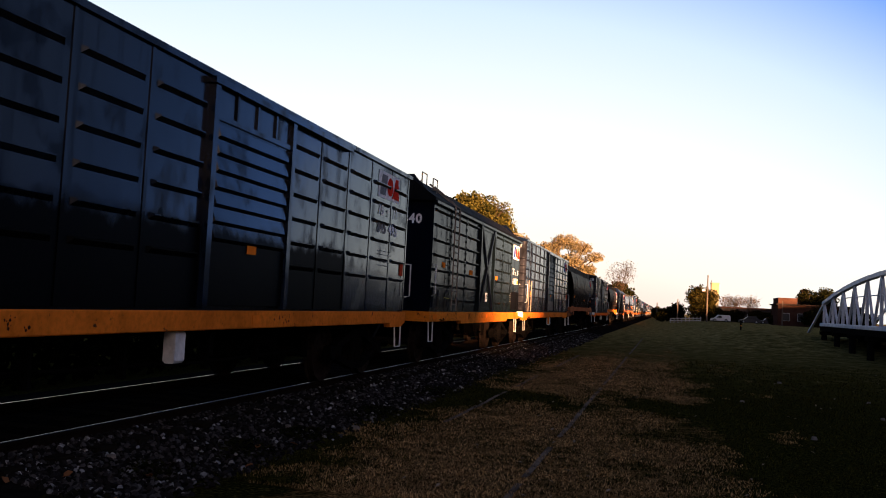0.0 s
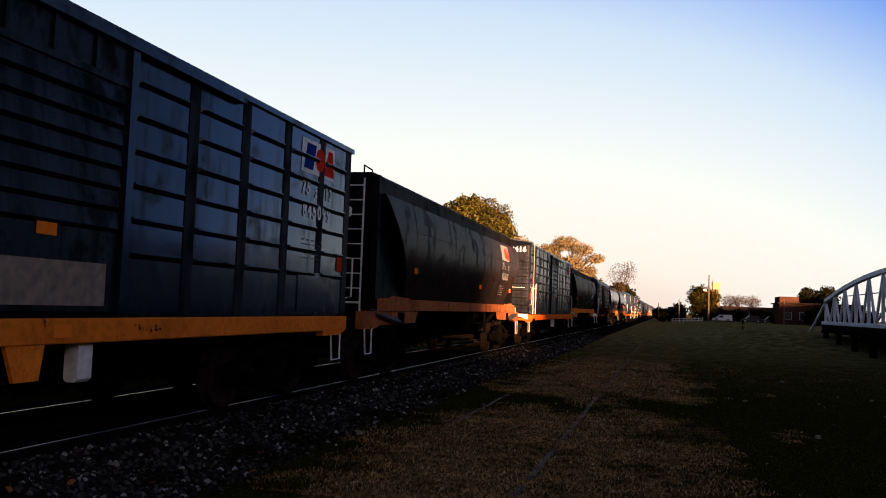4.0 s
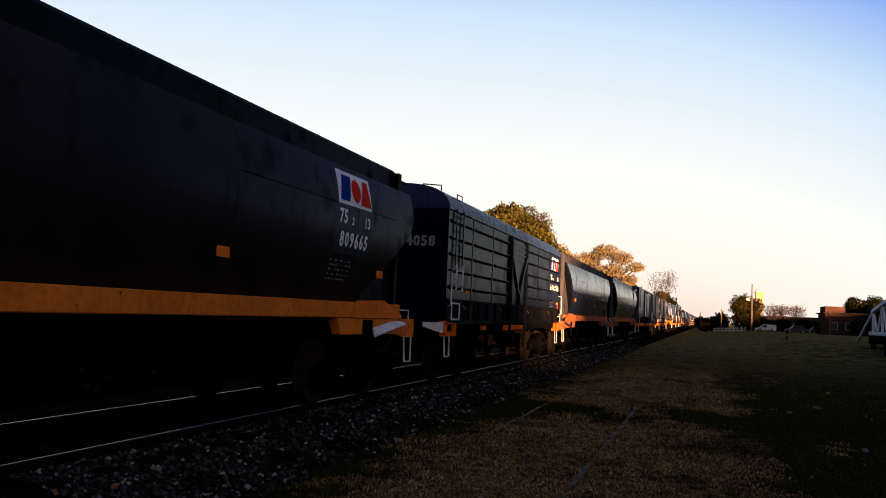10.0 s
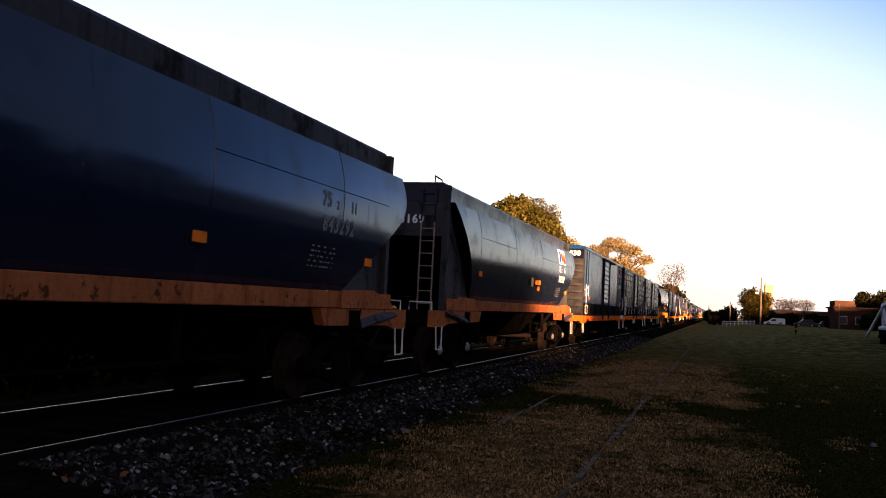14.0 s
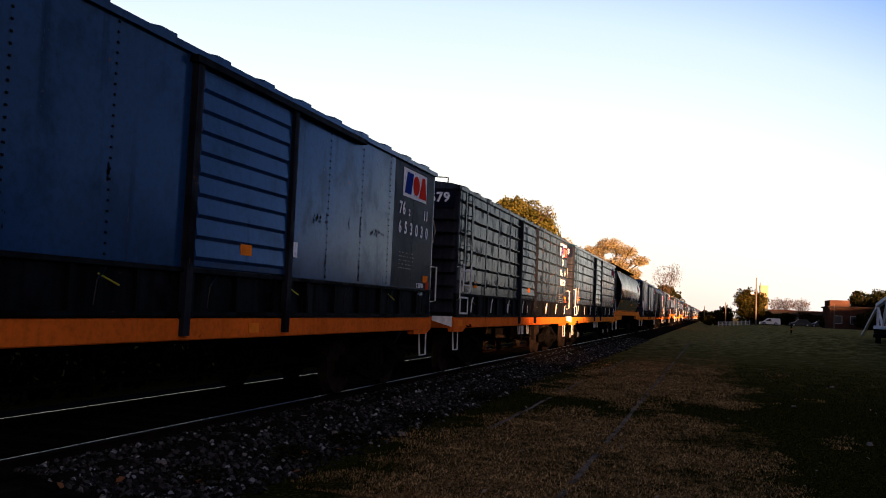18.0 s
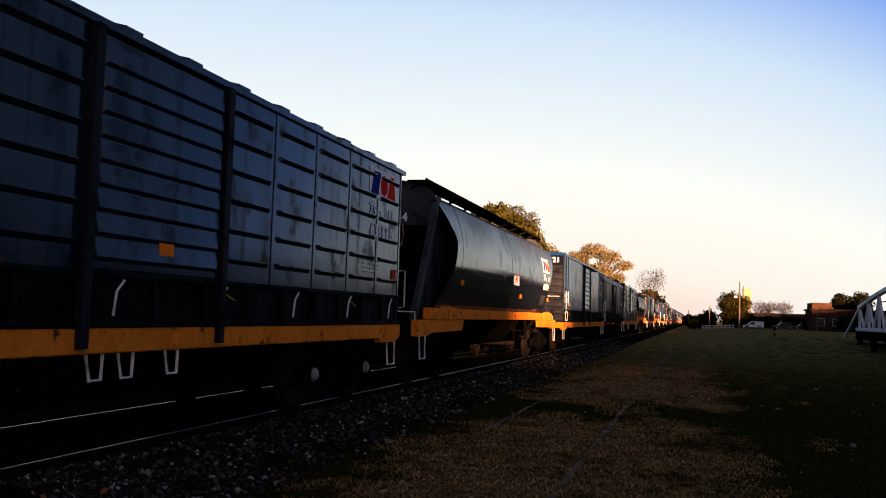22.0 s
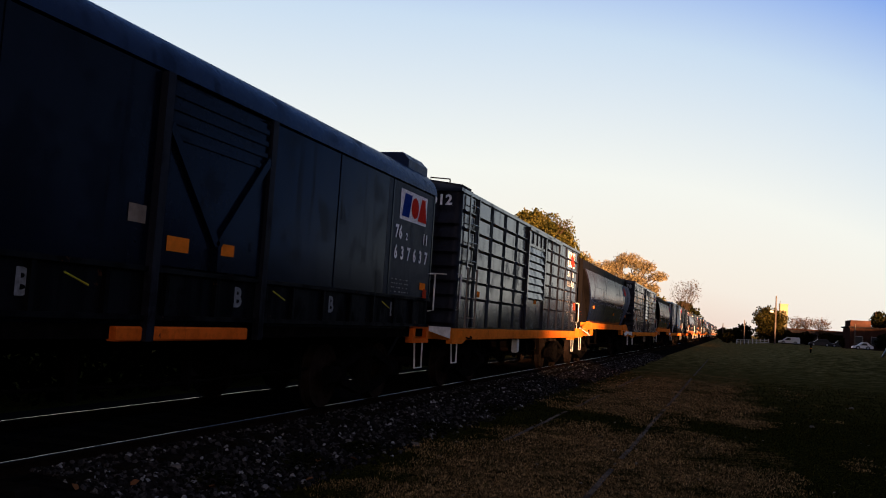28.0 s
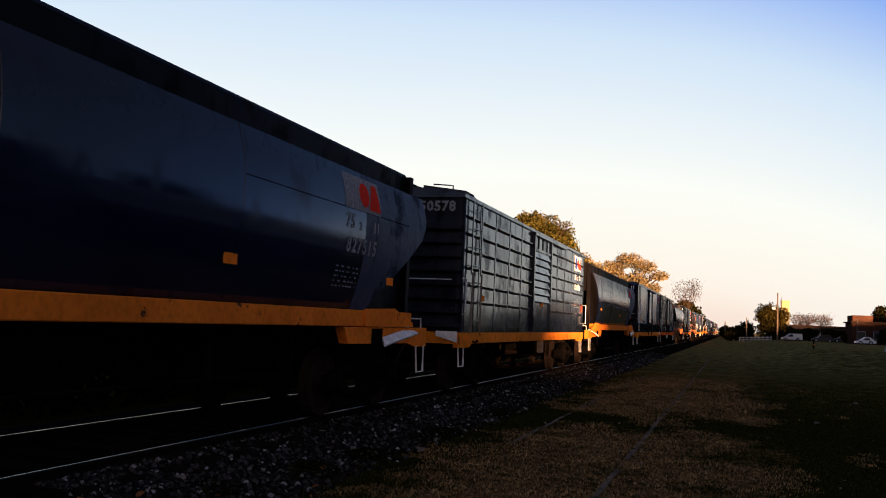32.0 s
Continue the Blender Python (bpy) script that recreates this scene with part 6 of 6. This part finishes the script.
def chips(index, y, z, w, h, n, seed, x=1.4030, material=SOOT_SEAM, tall=1.9, label="cluster of small black paint chips"):
    """A cluster of ragged chips where the paint has come off."""
    rng, s = random.Random(seed), Shape()
    for i in range(n):
        cy, cz, r = y + w * rng.uniform(-1, 1) * rng.random(), z + rng.uniform(-h, h), rng.uniform(0.005, 0.022)
        ring = [(cy + r * rng.uniform(0.5, 1.3) * math.cos(a), cz + tall * r * rng.uniform(0.5, 1.3) * math.sin(a)) for a in (math.tau * q / 7 for q in range(7))]
        s.add([(x, p, q) for p, q in ring], [tuple(range(7))])
    tagged(part("paint_chip", None, s, material, wagon_sets[index][0]), label, kind="stuff")


for y, z, w, h, n in ((9.0, 2.46, 0.20, 0.05, 14), (9.24, 2.48, 0.035, 0.10, 10), (10.0, 2.51, 0.05, 0.08, 5), (10.42, 2.48, 0.03, 0.16, 12), (11.1, 2.47, 0.40, 0.04, 26), (9.27, 1.86, 0.03, 0.18, 10), (10.43, 1.80, 0.05, 0.14, 14), (3.36, 2.17, 0.05, 0.09, 9), (4.8, 2.40, 0.05, 0.09, 7), (3.6, 1.86, 0.25, 0.12, 16)):
    chips(9, y, z, w, h, n, int(y * 100))
for y, z, w, h, n in ((2.4, 2.0, 0.04, 0.2, 10), (4.9, 2.3, 0.05, 0.15, 9), (9.9, 2.2, 0.05, 0.2, 10), (11.2, 1.85, 0.3, 0.12, 14)):
    chips(13, y, z, w, h, n, int(y * 100))
for y, w, n in ((4.0, 0.42, 46), (4.8, 0.2, 9), (5.72, 0.22, 22), (7.4, 0.75, 48), (9.6, 0.3, 10), (2.4, 0.5, 20)):
    chips(1, y, 1.065, w, 0.075, n, int(y * 100), 1.4235, RUST, 1.0, "cluster of rust blotches on the sill")
for index, y, w, n in ((0, 3.1, 0.4, 14), (0, 8.2, 0.5, 16), (2, 2.2, 0.4, 14), (2, 9.0, 0.5, 12), (9, 3.0, 0.3, 8), (11, 4.4, 0.4, 9), (13, 5.1, 0.4, 10), (17, 3.3, 0.4, 10)):
    chips(index, y, 1.07, w, 0.07, n, index * 100 + int(y * 10), 1.4235, RUST, 1.0, "cluster of rust blotches on the sill")
part("scribble", None, Shape().beam((1.4785, 5.80, 1.60), (1.4785, 5.98, 1.655), 0.006, 0.02).beam((1.4785, 5.82, 1.565), (1.4785, 5.96, 1.565), 0.006, 0.022).beam((1.4785, 5.79, 1.52), (1.4785, 5.90, 1.60), 0.006, 0.018), SOOT_SEAM, wagon_sets[1][0], "black marks on the white placard")
patch(9, 8.14, 8.41, 1.92, 2.11, LETTER, "white paper placard", 1.4125)

# The rest of the train, seen from afar: further wagons of the same kinds.
kinds = [w for w, _, _ in wagon_sets]
lead = 292.9
for index in (16, 13, 10, 7, 11, 3, 9, 15, 12, 13, 2, 8, 10, 17, 3, 11, 9, 16):
    source = kinds[index]
    length = {16: 15.6, 13: 14.75, 10: 14.3, 7: 15.6, 11: 14.35, 3: 16.1, 9: 13.95, 15: 13.75, 12: 16.6, 2: 14.5, 8: 16.4, 17: 14.6}[index]
    twin = copy_thing(source, Matrix.Identity(4))
    wagon_sets.append((twin, [], lead))
    lead += length + 1.4

# ---- trees, buildings and vehicles far off ----


def tree(name, label, x, y, trunk_h, trunk_r, blobs, leaves, size, material, seed, limbs=9, group="", bark=None):
    """A tapered trunk, forking limbs and a crown of many small leaves. blobs: centre and radii of the crown's lobes, from the foot."""
    rng = np.random.default_rng(seed)
    base = land(x, y)
    t = thing(name, label, "tree" if name != "shrub" else "shrub", group, m=pose(x, y, base))
    wood = Shape().tube([(0, 0, -0.2), (0.05 * trunk_h * rng.uniform(-1, 1), 0.1, trunk_h * 0.5), (0.0, 0.0, trunk_h)], trunk_r, 8, trunk_r * 0.6)
    for i in range(limbs):
        bx, by, bz, rx, ry, rz = blobs[i % len(blobs)]
        end = Vector((bx + rng.uniform(-0.7, 0.7) * rx, by + rng.uniform(-0.7, 0.7) * ry, bz + rng.uniform(-0.3, 0.8) * rz))
        start = Vector((0, 0, trunk_h * rng.uniform(0.65, 1.0)))
        mid = start.lerp(end, 0.5) + Vector((rng.uniform(-0.3, 0.3), rng.uniform(-0.3, 0.3), 0.3))
        wood.tube([start, mid, end], trunk_r * 0.4, 5, trunk_r * 0.08)
        for _ in range(3):
            tip = end + Vector((rng.uniform(-1, 1) * rx * 0.45, rng.uniform(-1, 1) * ry * 0.45, rng.uniform(-0.2, 0.7) * rz * 0.5))
            wood.tube([mid.lerp(end, 0.6), tip], trunk_r * 0.12, 4, trunk_r * 0.03)
    part("trunk", None, wood, bark or BARK, t, "branching trunk")
    volume = np.array([b[3] * b[4] * b[5] for b in blobs])
    counts = (leaves * volume / volume.sum()).astype(int)
    v, f = [], []
    for (bx, by, bz, rx, ry, rz), n in zip(blobs, counts):
        d = rng.normal(size=(n, 3))
        d /= np.linalg.norm(d, axis=1)[:, None]
        clump = np.array([noise.noise((float(q[0]) * 2.1 + bx, float(q[1]) * 2.1 + by, float(q[2]) * 2.1 + bz)) for q in d])
        r = (rng.random(n) ** 0.45) * (0.90 + 0.36 * clump)
        c = d * r[:, None] * (rx, ry, rz) + (bx, by, bz)
        a = rng.normal(size=(n, 3))
        a /= np.linalg.norm(a, axis=1)[:, None]
        b = np.cross(a, rng.normal(size=(n, 3)))
        b /= np.linalg.norm(b, axis=1)[:, None]
        s = size * rng.uniform(0.6, 1.4, n)[:, None]
        quad = np.stack([c - a * s, c + b * s * 0.6, c + a * s, c - b * s * 0.6], 1).reshape(-1, 3)
        k = len(v)
        v += [tuple(q) for q in quad]
        f += [(k + 4 * i, k + 4 * i + 1, k + 4 * i + 2, k + 4 * i + 3) for i in range(n)]
    me = bpy.data.meshes.new("crown")
    me.from_pydata(v, [], f)
    part("crown", None, me, material, t, "crown of small leaves")
    return t


# Behind the train.
tree("tree", "dense olive-green tree lit gold by the low sun", -15.4, 70, 3.0, 0.35, [(0, 0, 7.2, 3.8, 3.6, 3.4), (-2.4, 0, 7.0, 2.9, 2.8, 2.9), (2.4, 0, 6.0, 2.4, 2.5, 2.8), (-0.3, 0.3, 9.3, 2.5, 2.4, 1.9), (-1.7, 0.5, 8.8, 2.1, 2.2, 1.8), (1.5, 0, 8.2, 1.9, 2.0, 1.6), (3.0, 0, 4.6, 2.2, 2.2, 2.4)], 70000, 0.115, LEAF_GREEN, 1, 7)
tree("tree", "small golden autumn tree", -14.2, 92, 3.0, 0.2, [(0, 0, 6.4, 1.9, 1.9, 2.4), (-0.7, 0, 8.2, 1.0, 1.1, 1.3), (0.9, 0, 7.6, 0.9, 0.9, 0.9)], 5200, 0.12, LEAF_GOLD, 2)
tree("tree", "open spreading tree in golden autumn leaf", -12.8, 110, 4.0, 0.35, [(-3.4, 0, 7.2, 2.3, 2.4, 1.8), (-1.6, 0, 8.9, 1.8, 2.2, 1.2), (0.4, 0, 10.0, 1.9, 2.2, 1.1), (2.4, 0, 9.3, 1.8, 2.0, 0.9), (4.2, 0, 8.2, 1.4, 1.6, 0.7), (1.2, 0, 7.6, 2.2, 2.4, 1.1), (3.4, 0, 6.6, 1.4, 1.6, 0.8), (-1.0, 0, 6.4, 2.4, 2.4, 1.6), (1.6, 0, 5.2, 2.4, 2.4, 1.6)], 26000, 0.10, LEAF_GOLD, 3, 24)
tree("tree", "low green tree beside the track", -10.4, 114, 2.0, 0.25, [(0, 0, 4.6, 2.8, 2.8, 2.8)], 3500, 0.24, LEAF_GREEN, 4)
tree("tree", "almost bare tree with thin pale twigs", -7.9, 160, 4.0, 0.13, [(0, 0, 8.2, 3.2, 2.8, 2.6), (1.2, 0, 9.4, 1.8, 1.8, 1.8)], 1100, 0.10, TWIG, 5, 18)
tree("tree", "dark bushy tree beside the track", -8.4, 166, 2.0, 0.3, [(0, 0, 4.6, 3.2, 3.0, 3.0), (2.0, 0, 3.5, 2.0, 2.0, 2.2)], 3200, 0.28, LEAF_DARK, 6)

# Beyond the field.
tree("tree", "big rounded dark tree with a sunlit edge", 7.2, 182, 2.5, 0.5, [(-0.7, 0, 4.6, 2.6, 2.6, 2.8), (1.1, 0, 4.2, 2.3, 2.5, 2.7), (0.0, 0, 2.0, 3.2, 2.5, 2.0)], 11000, 0.18, LEAF_OLIVE, 7)
for i, (x, y, w, h) in enumerate(((0.6, 190, 1.8, 2.9), (2.6, 188, 2.0, 3.8), (-1.6, 230, 2.0, 3.2), (10.6, 190, 2.0, 2.6), (13.5, 205, 2.2, 1.6), (25.3, 165, 1.9, 2.8), (25.6, 158, 2.6, 3.4), (28.4, 160, 2.8, 3.0), (31.5, 158, 2.8, 3.0), (20.5, 176, 1.6, 1.8), (12.6, 196, 2.0, 2.2), (15.2, 202, 2.2, 2.6), (19.8, 203, 2.2, 2.7), (22.4, 202, 2.0, 2.4), (9.0, 197, 2.0, 2.6), (-0.6, 182, 1.2, 1.8))):
    tree("shrub", "dark rounded shrub at the field's edge", x, y, 0.6, 0.12, [(0, 0, h * 0.55, w, w, h * 0.55)], 1300, 0.24, LEAF_DARK if i % 3 else LEAF_OLIVE, 20 + i, 5, "shrubs beyond the field")
for i, (x, y) in enumerate(((14.2, 215), (17.0, 220), (19.2, 212))):
    tree("tree", "bare leafless tree showing reddish in the low sun", x, y, 2.0, 0.16, [(0, 0, 4.6, 2.3, 2.0, 1.9)], 600, 0.14, TWIG, 50 + i, 20, "bare trees behind the low building")
tree("tree", "dark layered conifer behind the brick house", 25.4, 176, 2.0, 0.25, [(0, 0, 6.6, 1.0, 1.0, 0.5), (0, 0, 5.8, 1.5, 1.4, 0.5), (0, 0, 4.8, 1.9, 1.8, 0.6), (0, 0, 3.6, 2.3, 2.0, 0.7)], 1700, 0.2, LEAF_DARK, 60)
tree("tree", "dark conifer behind the brick house", 29.4, 178, 2.0, 0.25, [(0, 0, 6.2, 1.5, 1.5, 0.7), (0, 0, 4.8, 2.4, 2.2, 1.3)], 1700, 0.22, LEAF_DARK, 61)

tree("tree", "broad dark tree beside the brick house", 28.5, 184, 2.5, 0.4, [(-1.5, 0, 5.0, 2.6, 2.4, 2.4), (1.8, 0, 5.4, 2.8, 2.6, 2.5), (0.2, 0, 3.0, 3.8, 3.0, 2.2)], 7000, 0.22, LEAF_DARK, 62)


def low_building():
    """A long single-storey building with a sunlit parapet."""
    b = thing("low_building", "long low building with a sheet roof behind parked cars", "building")
    z0 = land(20, 212)
    part("wall", None, Shape().box(11.5, 24.8, 212, 222, z0 - 0.3, z0 + 3.1), RENDERED, b)
    part("roof", None, Shape().box(11.3, 25.0, 211.7, 222.3, z0 + 3.1, z0 + 3.42, 0.05), BRICK, b, "red-brown roof edge")
    for i in range(6):
        x = 12.5 + i * 2.0
        w = part("window", None, Shape().box(x - 0.05, x + 1.05, 211.93, 211.99, z0 + 0.95, z0 + 1.95), FENCE_WHITE, b, "white-framed window")
        part("pane", None, Shape().box(x, x + 1.0, 211.90, 211.92, z0 + 1.0, z0 + 1.9), GLASS, w)
    part("door", None, Shape().box(23.4, 24.3, 211.92, 211.98, z0, z0 + 2.0), GLASS, b)


def brick_house():
    b = thing("brick_house", "two-storey brick house with its upper wall in sunlight", "house")
    z0 = land(24, 170)
    part("wall", None, Shape().box(19.8, 34.0, 168, 178, z0 - 0.3, z0 + 3.7), BRICK, b)
    part("roof", None, Shape().box(19.5, 34.3, 167.6, 178.4, z0 + 3.7, z0 + 3.95, 0.05), ROOF_TILE, b)
    part("upper_storey", None, Shape().box(20.0, 23.2, 169.0, 177, z0 + 3.95, z0 + 5.05), BRICK, b, "sunlit brick upper storey")
    for i in range(5):
        x = 20.6 + i * 2.6
        w = part("window", None, Shape().box(x - 0.06, x + 1.26, 167.93, 167.99, z0 + 0.9, z0 + 2.3), FENCE_WHITE, b, "white-framed window")
        part("pane", None, Shape().box(x, x + 1.2, 167.90, 167.92, z0 + 0.96, z0 + 2.24), GLASS, w)
    part("chimney", None, Shape().box(19.85, 20.15, 168.2, 168.7, z0 + 3.95, z0 + 4.9), BRICK, b)


def tower():
    t = thing("water_tower", "tall pale yellow tower glowing in the low sun", "tower")
    z0 = land(10.5, 200)
    part("shaft", None, Shape().box(9.7, 11.4, 200, 201.7, z0 - 0.2, z0 + 8.15, 0.05), YELLOW_WALL, t)
    part("parapet", None, Shape().box(9.6, 11.5, 199.9, 201.8, z0 + 8.15, z0 + 8.4, 0.05), YELLOW_WALL, t)
    part("lightning_rod", None, Shape().tube([(9.8, 199.8, z0 + 7.0), (9.8, 199.8, z0 + 9.0)], 0.07), POLE_WOOD, t)


low_building(), brick_house(), tower()


def utility_pole(x, y, h, lamp=False):
    z0 = land(x, y)
    p = thing("street_lamp" if lamp else "utility_pole", "tall wooden pole with a small street lamp" if lamp else "thin wooden utility pole", "pole", "poles beyond the field")
    part("pole", None, Shape().tube([(x, y, z0 - 0.2), (x, y, z0 + h)], 0.15, 8, 0.09), POLE_WOOD, p)
    if lamp:
        part("arm", None, Shape().tube([(x, y, z0 + h * 0.62), (x - 0.5, y - 0.3, z0 + h * 0.67)], 0.04), POLE_WOOD, p)
        part("lamp_head", None, Shape().box(x - 0.85, x - 0.35, y - 0.45, y - 0.15, z0 + h * 0.65, z0 + h * 0.69, 0.03), FENCE_WHITE, p, "pale lamp head")


utility_pole(6.76, 150, 7.7, True)
utility_pole(2.5, 178, 4.6)
utility_pole(-1.6, 200, 4.0)
utility_pole(19.6, 160, 4.2)


def crossing_fence():
    f = thing("crossing_fence", "low white-painted barrier fence by the level crossing", "fence")
    z0 = land(2.0, 175)
    for i in range(9):
        x = 1.2 + i * 0.70
        part("post", ("fpost", i), lambda: Shape().box(x - 0.07, x + 0.07, 174.93, 175.07, land(x, 175) - 0.1, land(x, 175) + (0.85 if i != 4 else 1.1)), FENCE_WHITE, f)
    for h in (0.30, 0.70):
        part("rail", ("frail", h), lambda: Shape().beam((1.1, 175, land(3.0, 175) + h), (6.9, 175, land(5.0, 175) + h), 0.05, 0.11), FENCE_WHITE, f)


crossing_fence()


def vehicle(name, label, x, y, length, height, body, nose, category):
    """A parked vehicle, side on: body with a sloping bonnet, window band, four wheels with rims."""
    z0 = land(x, y)
    c = thing(name, label, category, m=pose(x, y, z0))
    w, wheels = 0.85, []
    belt = height * 0.52
    ring = [(-length / 2, 0.25), (length / 2, 0.25), (length / 2, belt), (length / 2 - (0.05 if name == "van" else 0.5), height * (0.95 if name == "van" else 0.72)), (length / 2 - 0.2 - (0 if name == "van" else 0.7), height), (-length / 2 + nose + 0.75, height), (-length / 2 + nose, belt + 0.05), (-length / 2 + 0.1, belt - 0.12)]
    s = Shape().add([(px, dy, pz) for dy in (-w, w) for px, pz in ring], [tuple(range(8)), tuple(reversed(range(8, 16)))] + [(i, (i + 1) % 8, 8 + (i + 1) % 8, 8 + i) for i in range(8)])
    part("body", None, s, body, c)
    a, b = -length / 2 + nose + 0.35, length / 2 - 0.9
    if name == "van":
        b = a + 1.1
    part("window_band", None, Shape().add([(a, -w - 0.01, belt + 0.08), (b, -w - 0.01, belt + 0.08), (b - 0.1, -w - 0.01, height - 0.16), (a + 0.5, -w - 0.01, height - 0.16)], [(0, 1, 2, 3)]), GLASS, c, "dark side windows")
    for px in (-length / 2 + 0.85, length / 2 - 0.85):
        for py in (-w + 0.05, w - 0.05):
            wheel = part("wheel", None, Shape().tube([(0, -0.1, 0), (0, 0.1, 0)], 0.32, 14), RUBBER, c)
            wheel.matrix_basis = pose(px, py, 0.32)
            part("rim", None, Shape().tube([(0, -0.12, 0), (0, 0.12, 0)], 0.19, 10), FENCE_WHITE, wheel)
            wheels.append(wheel)
    return c, wheels


vehicle("van", "white panel van parked at the field's edge", 11.0, 186, 3.9, 1.42, CAR_WHITE, 0.8, "van")
vehicle("car", "dark parked car beside the low building", 17.0, 190, 4.2, 1.45, CAR_DARK, 1.0, "car")
vehicle("car", "black parked car beside the low building", 20.9, 191, 4.2, 1.45, CAR_DARK, 1.0, "car")
hatchback, hatchback_wheels = vehicle("car", "white hatchback driving up to the brick house", 20.76, 160, 3.2, 1.25, CAR_WHITE, 0.8, "car")

post = thing("marker_post", "short dark marker post with a yellow collar in the grass", "post", m=pose(5.65, 70, land(5.65, 70) - 0.02))
part("shaft", None, Shape().tube([(0, 0, -0.1), (0, 0, 0.62)], 0.065, 10, 0.055), PILE, post)
part("collar", None, Shape().tube([(0, 0, 0.30), (0, 0, 0.37)], 0.075, 10), YELLOW, post, "yellow collar")
part("cap", None, Shape().tube([(0, 0, 0.62), (0, 0, 0.70)], 0.085, 10, 0.04), PILE, post)

# Unseen plain walls added behind and beside the camera: they keep the low sun off the track but for one gap.
shade_walls = thing("boundary_wall", "unseen plain dark walls added to shade the track", "wall", kind="structure")
for (xa, ya), (xb, yb), h in (((30, -140), (30, -21.3), 9.6), ((30, -21.3), (30, -11.5), 4.9), ((30, -11.5), (30, 27), 9.6), ((30, 27), (30, 43), 8.4), ((30, 43), (30, 49), 4.6), ((30, 49), (30.4, 60), 8.0), ((30.4, 60), (31, 76), 5.6), ((31, 76), (31.4, 84), 4.4), ((31.4, 84), (32, 118), 4.9), ((32, 118), (41, 149), 6.2), ((41, 149), (50, 180), 7.4), ((50, 180), (88, 330), 7.6)):
    part("wall_front", None, Shape().plate([(xa, ya, -0.3), (xb, yb, -0.3), (xb, yb, h), (xa, ya, h)], 0.4), PILE, shade_walls)


def sleepers():
    for i in range(130):
        y = 3.0 + i * 0.62
        part("sleeper", ("sleeper", i), lambda: Shape().box(TRACK_X - 1.35, TRACK_X + 1.35, y - 0.12, y + 0.12, 0.05, 0.198 + 0.026, 0.01), SLEEPER, track)


sleepers()


def motions():
    """The train rolls past towards the camera and its wheels turn; a white car drives up and stops."""
    for wagon, sets, u in wagon_sets:
        walk(wagon, [(t, pose(TRACK_X, u - gone(t), RAIL_Z)) for t in range(0, 33, 4)])
        for w in sets:
            p = w.matrix_basis.translation.copy()
            walk(w, [(k / 15, pose(*p, math.degrees(gone(k / 15) / 0.452))) for k in range(481)])
    drive = ((0, 40.0), (16.5, 40.0), (17.5, 39.2), (18.5, 37.2), (20, 33.2), (21, 30.5), (22, 27.8), (23, 25.1), (23.5, 23.8), (24, 22.6), (24.5, 21.7), (25, 21.05), (25.7, 20.65), (26.5, 20.5), (32, 20.5))
    walk(hatchback, [(t, pose(x * 1.0127, 160, land(20.76, 160))) for t, x in drive])
    turns = [(t, x) for t, x in drive[:2]]
    for (t0, x0), (t1, x1) in zip(drive[1:], drive[2:]):
        n = max(1, math.ceil(abs(x1 - x0) / 0.4))
        turns += [(t0 + (t1 - t0) * i / n, x0 + (x1 - x0) * i / n) for i in range(1, n + 1)]
    for w in hatchback_wheels:
        p = w.matrix_basis.translation.copy()
        walk(w, [(t, pose(*p, 0, math.degrees((x - 40.0) / 0.32), 0)) for t, x in turns])


motions()
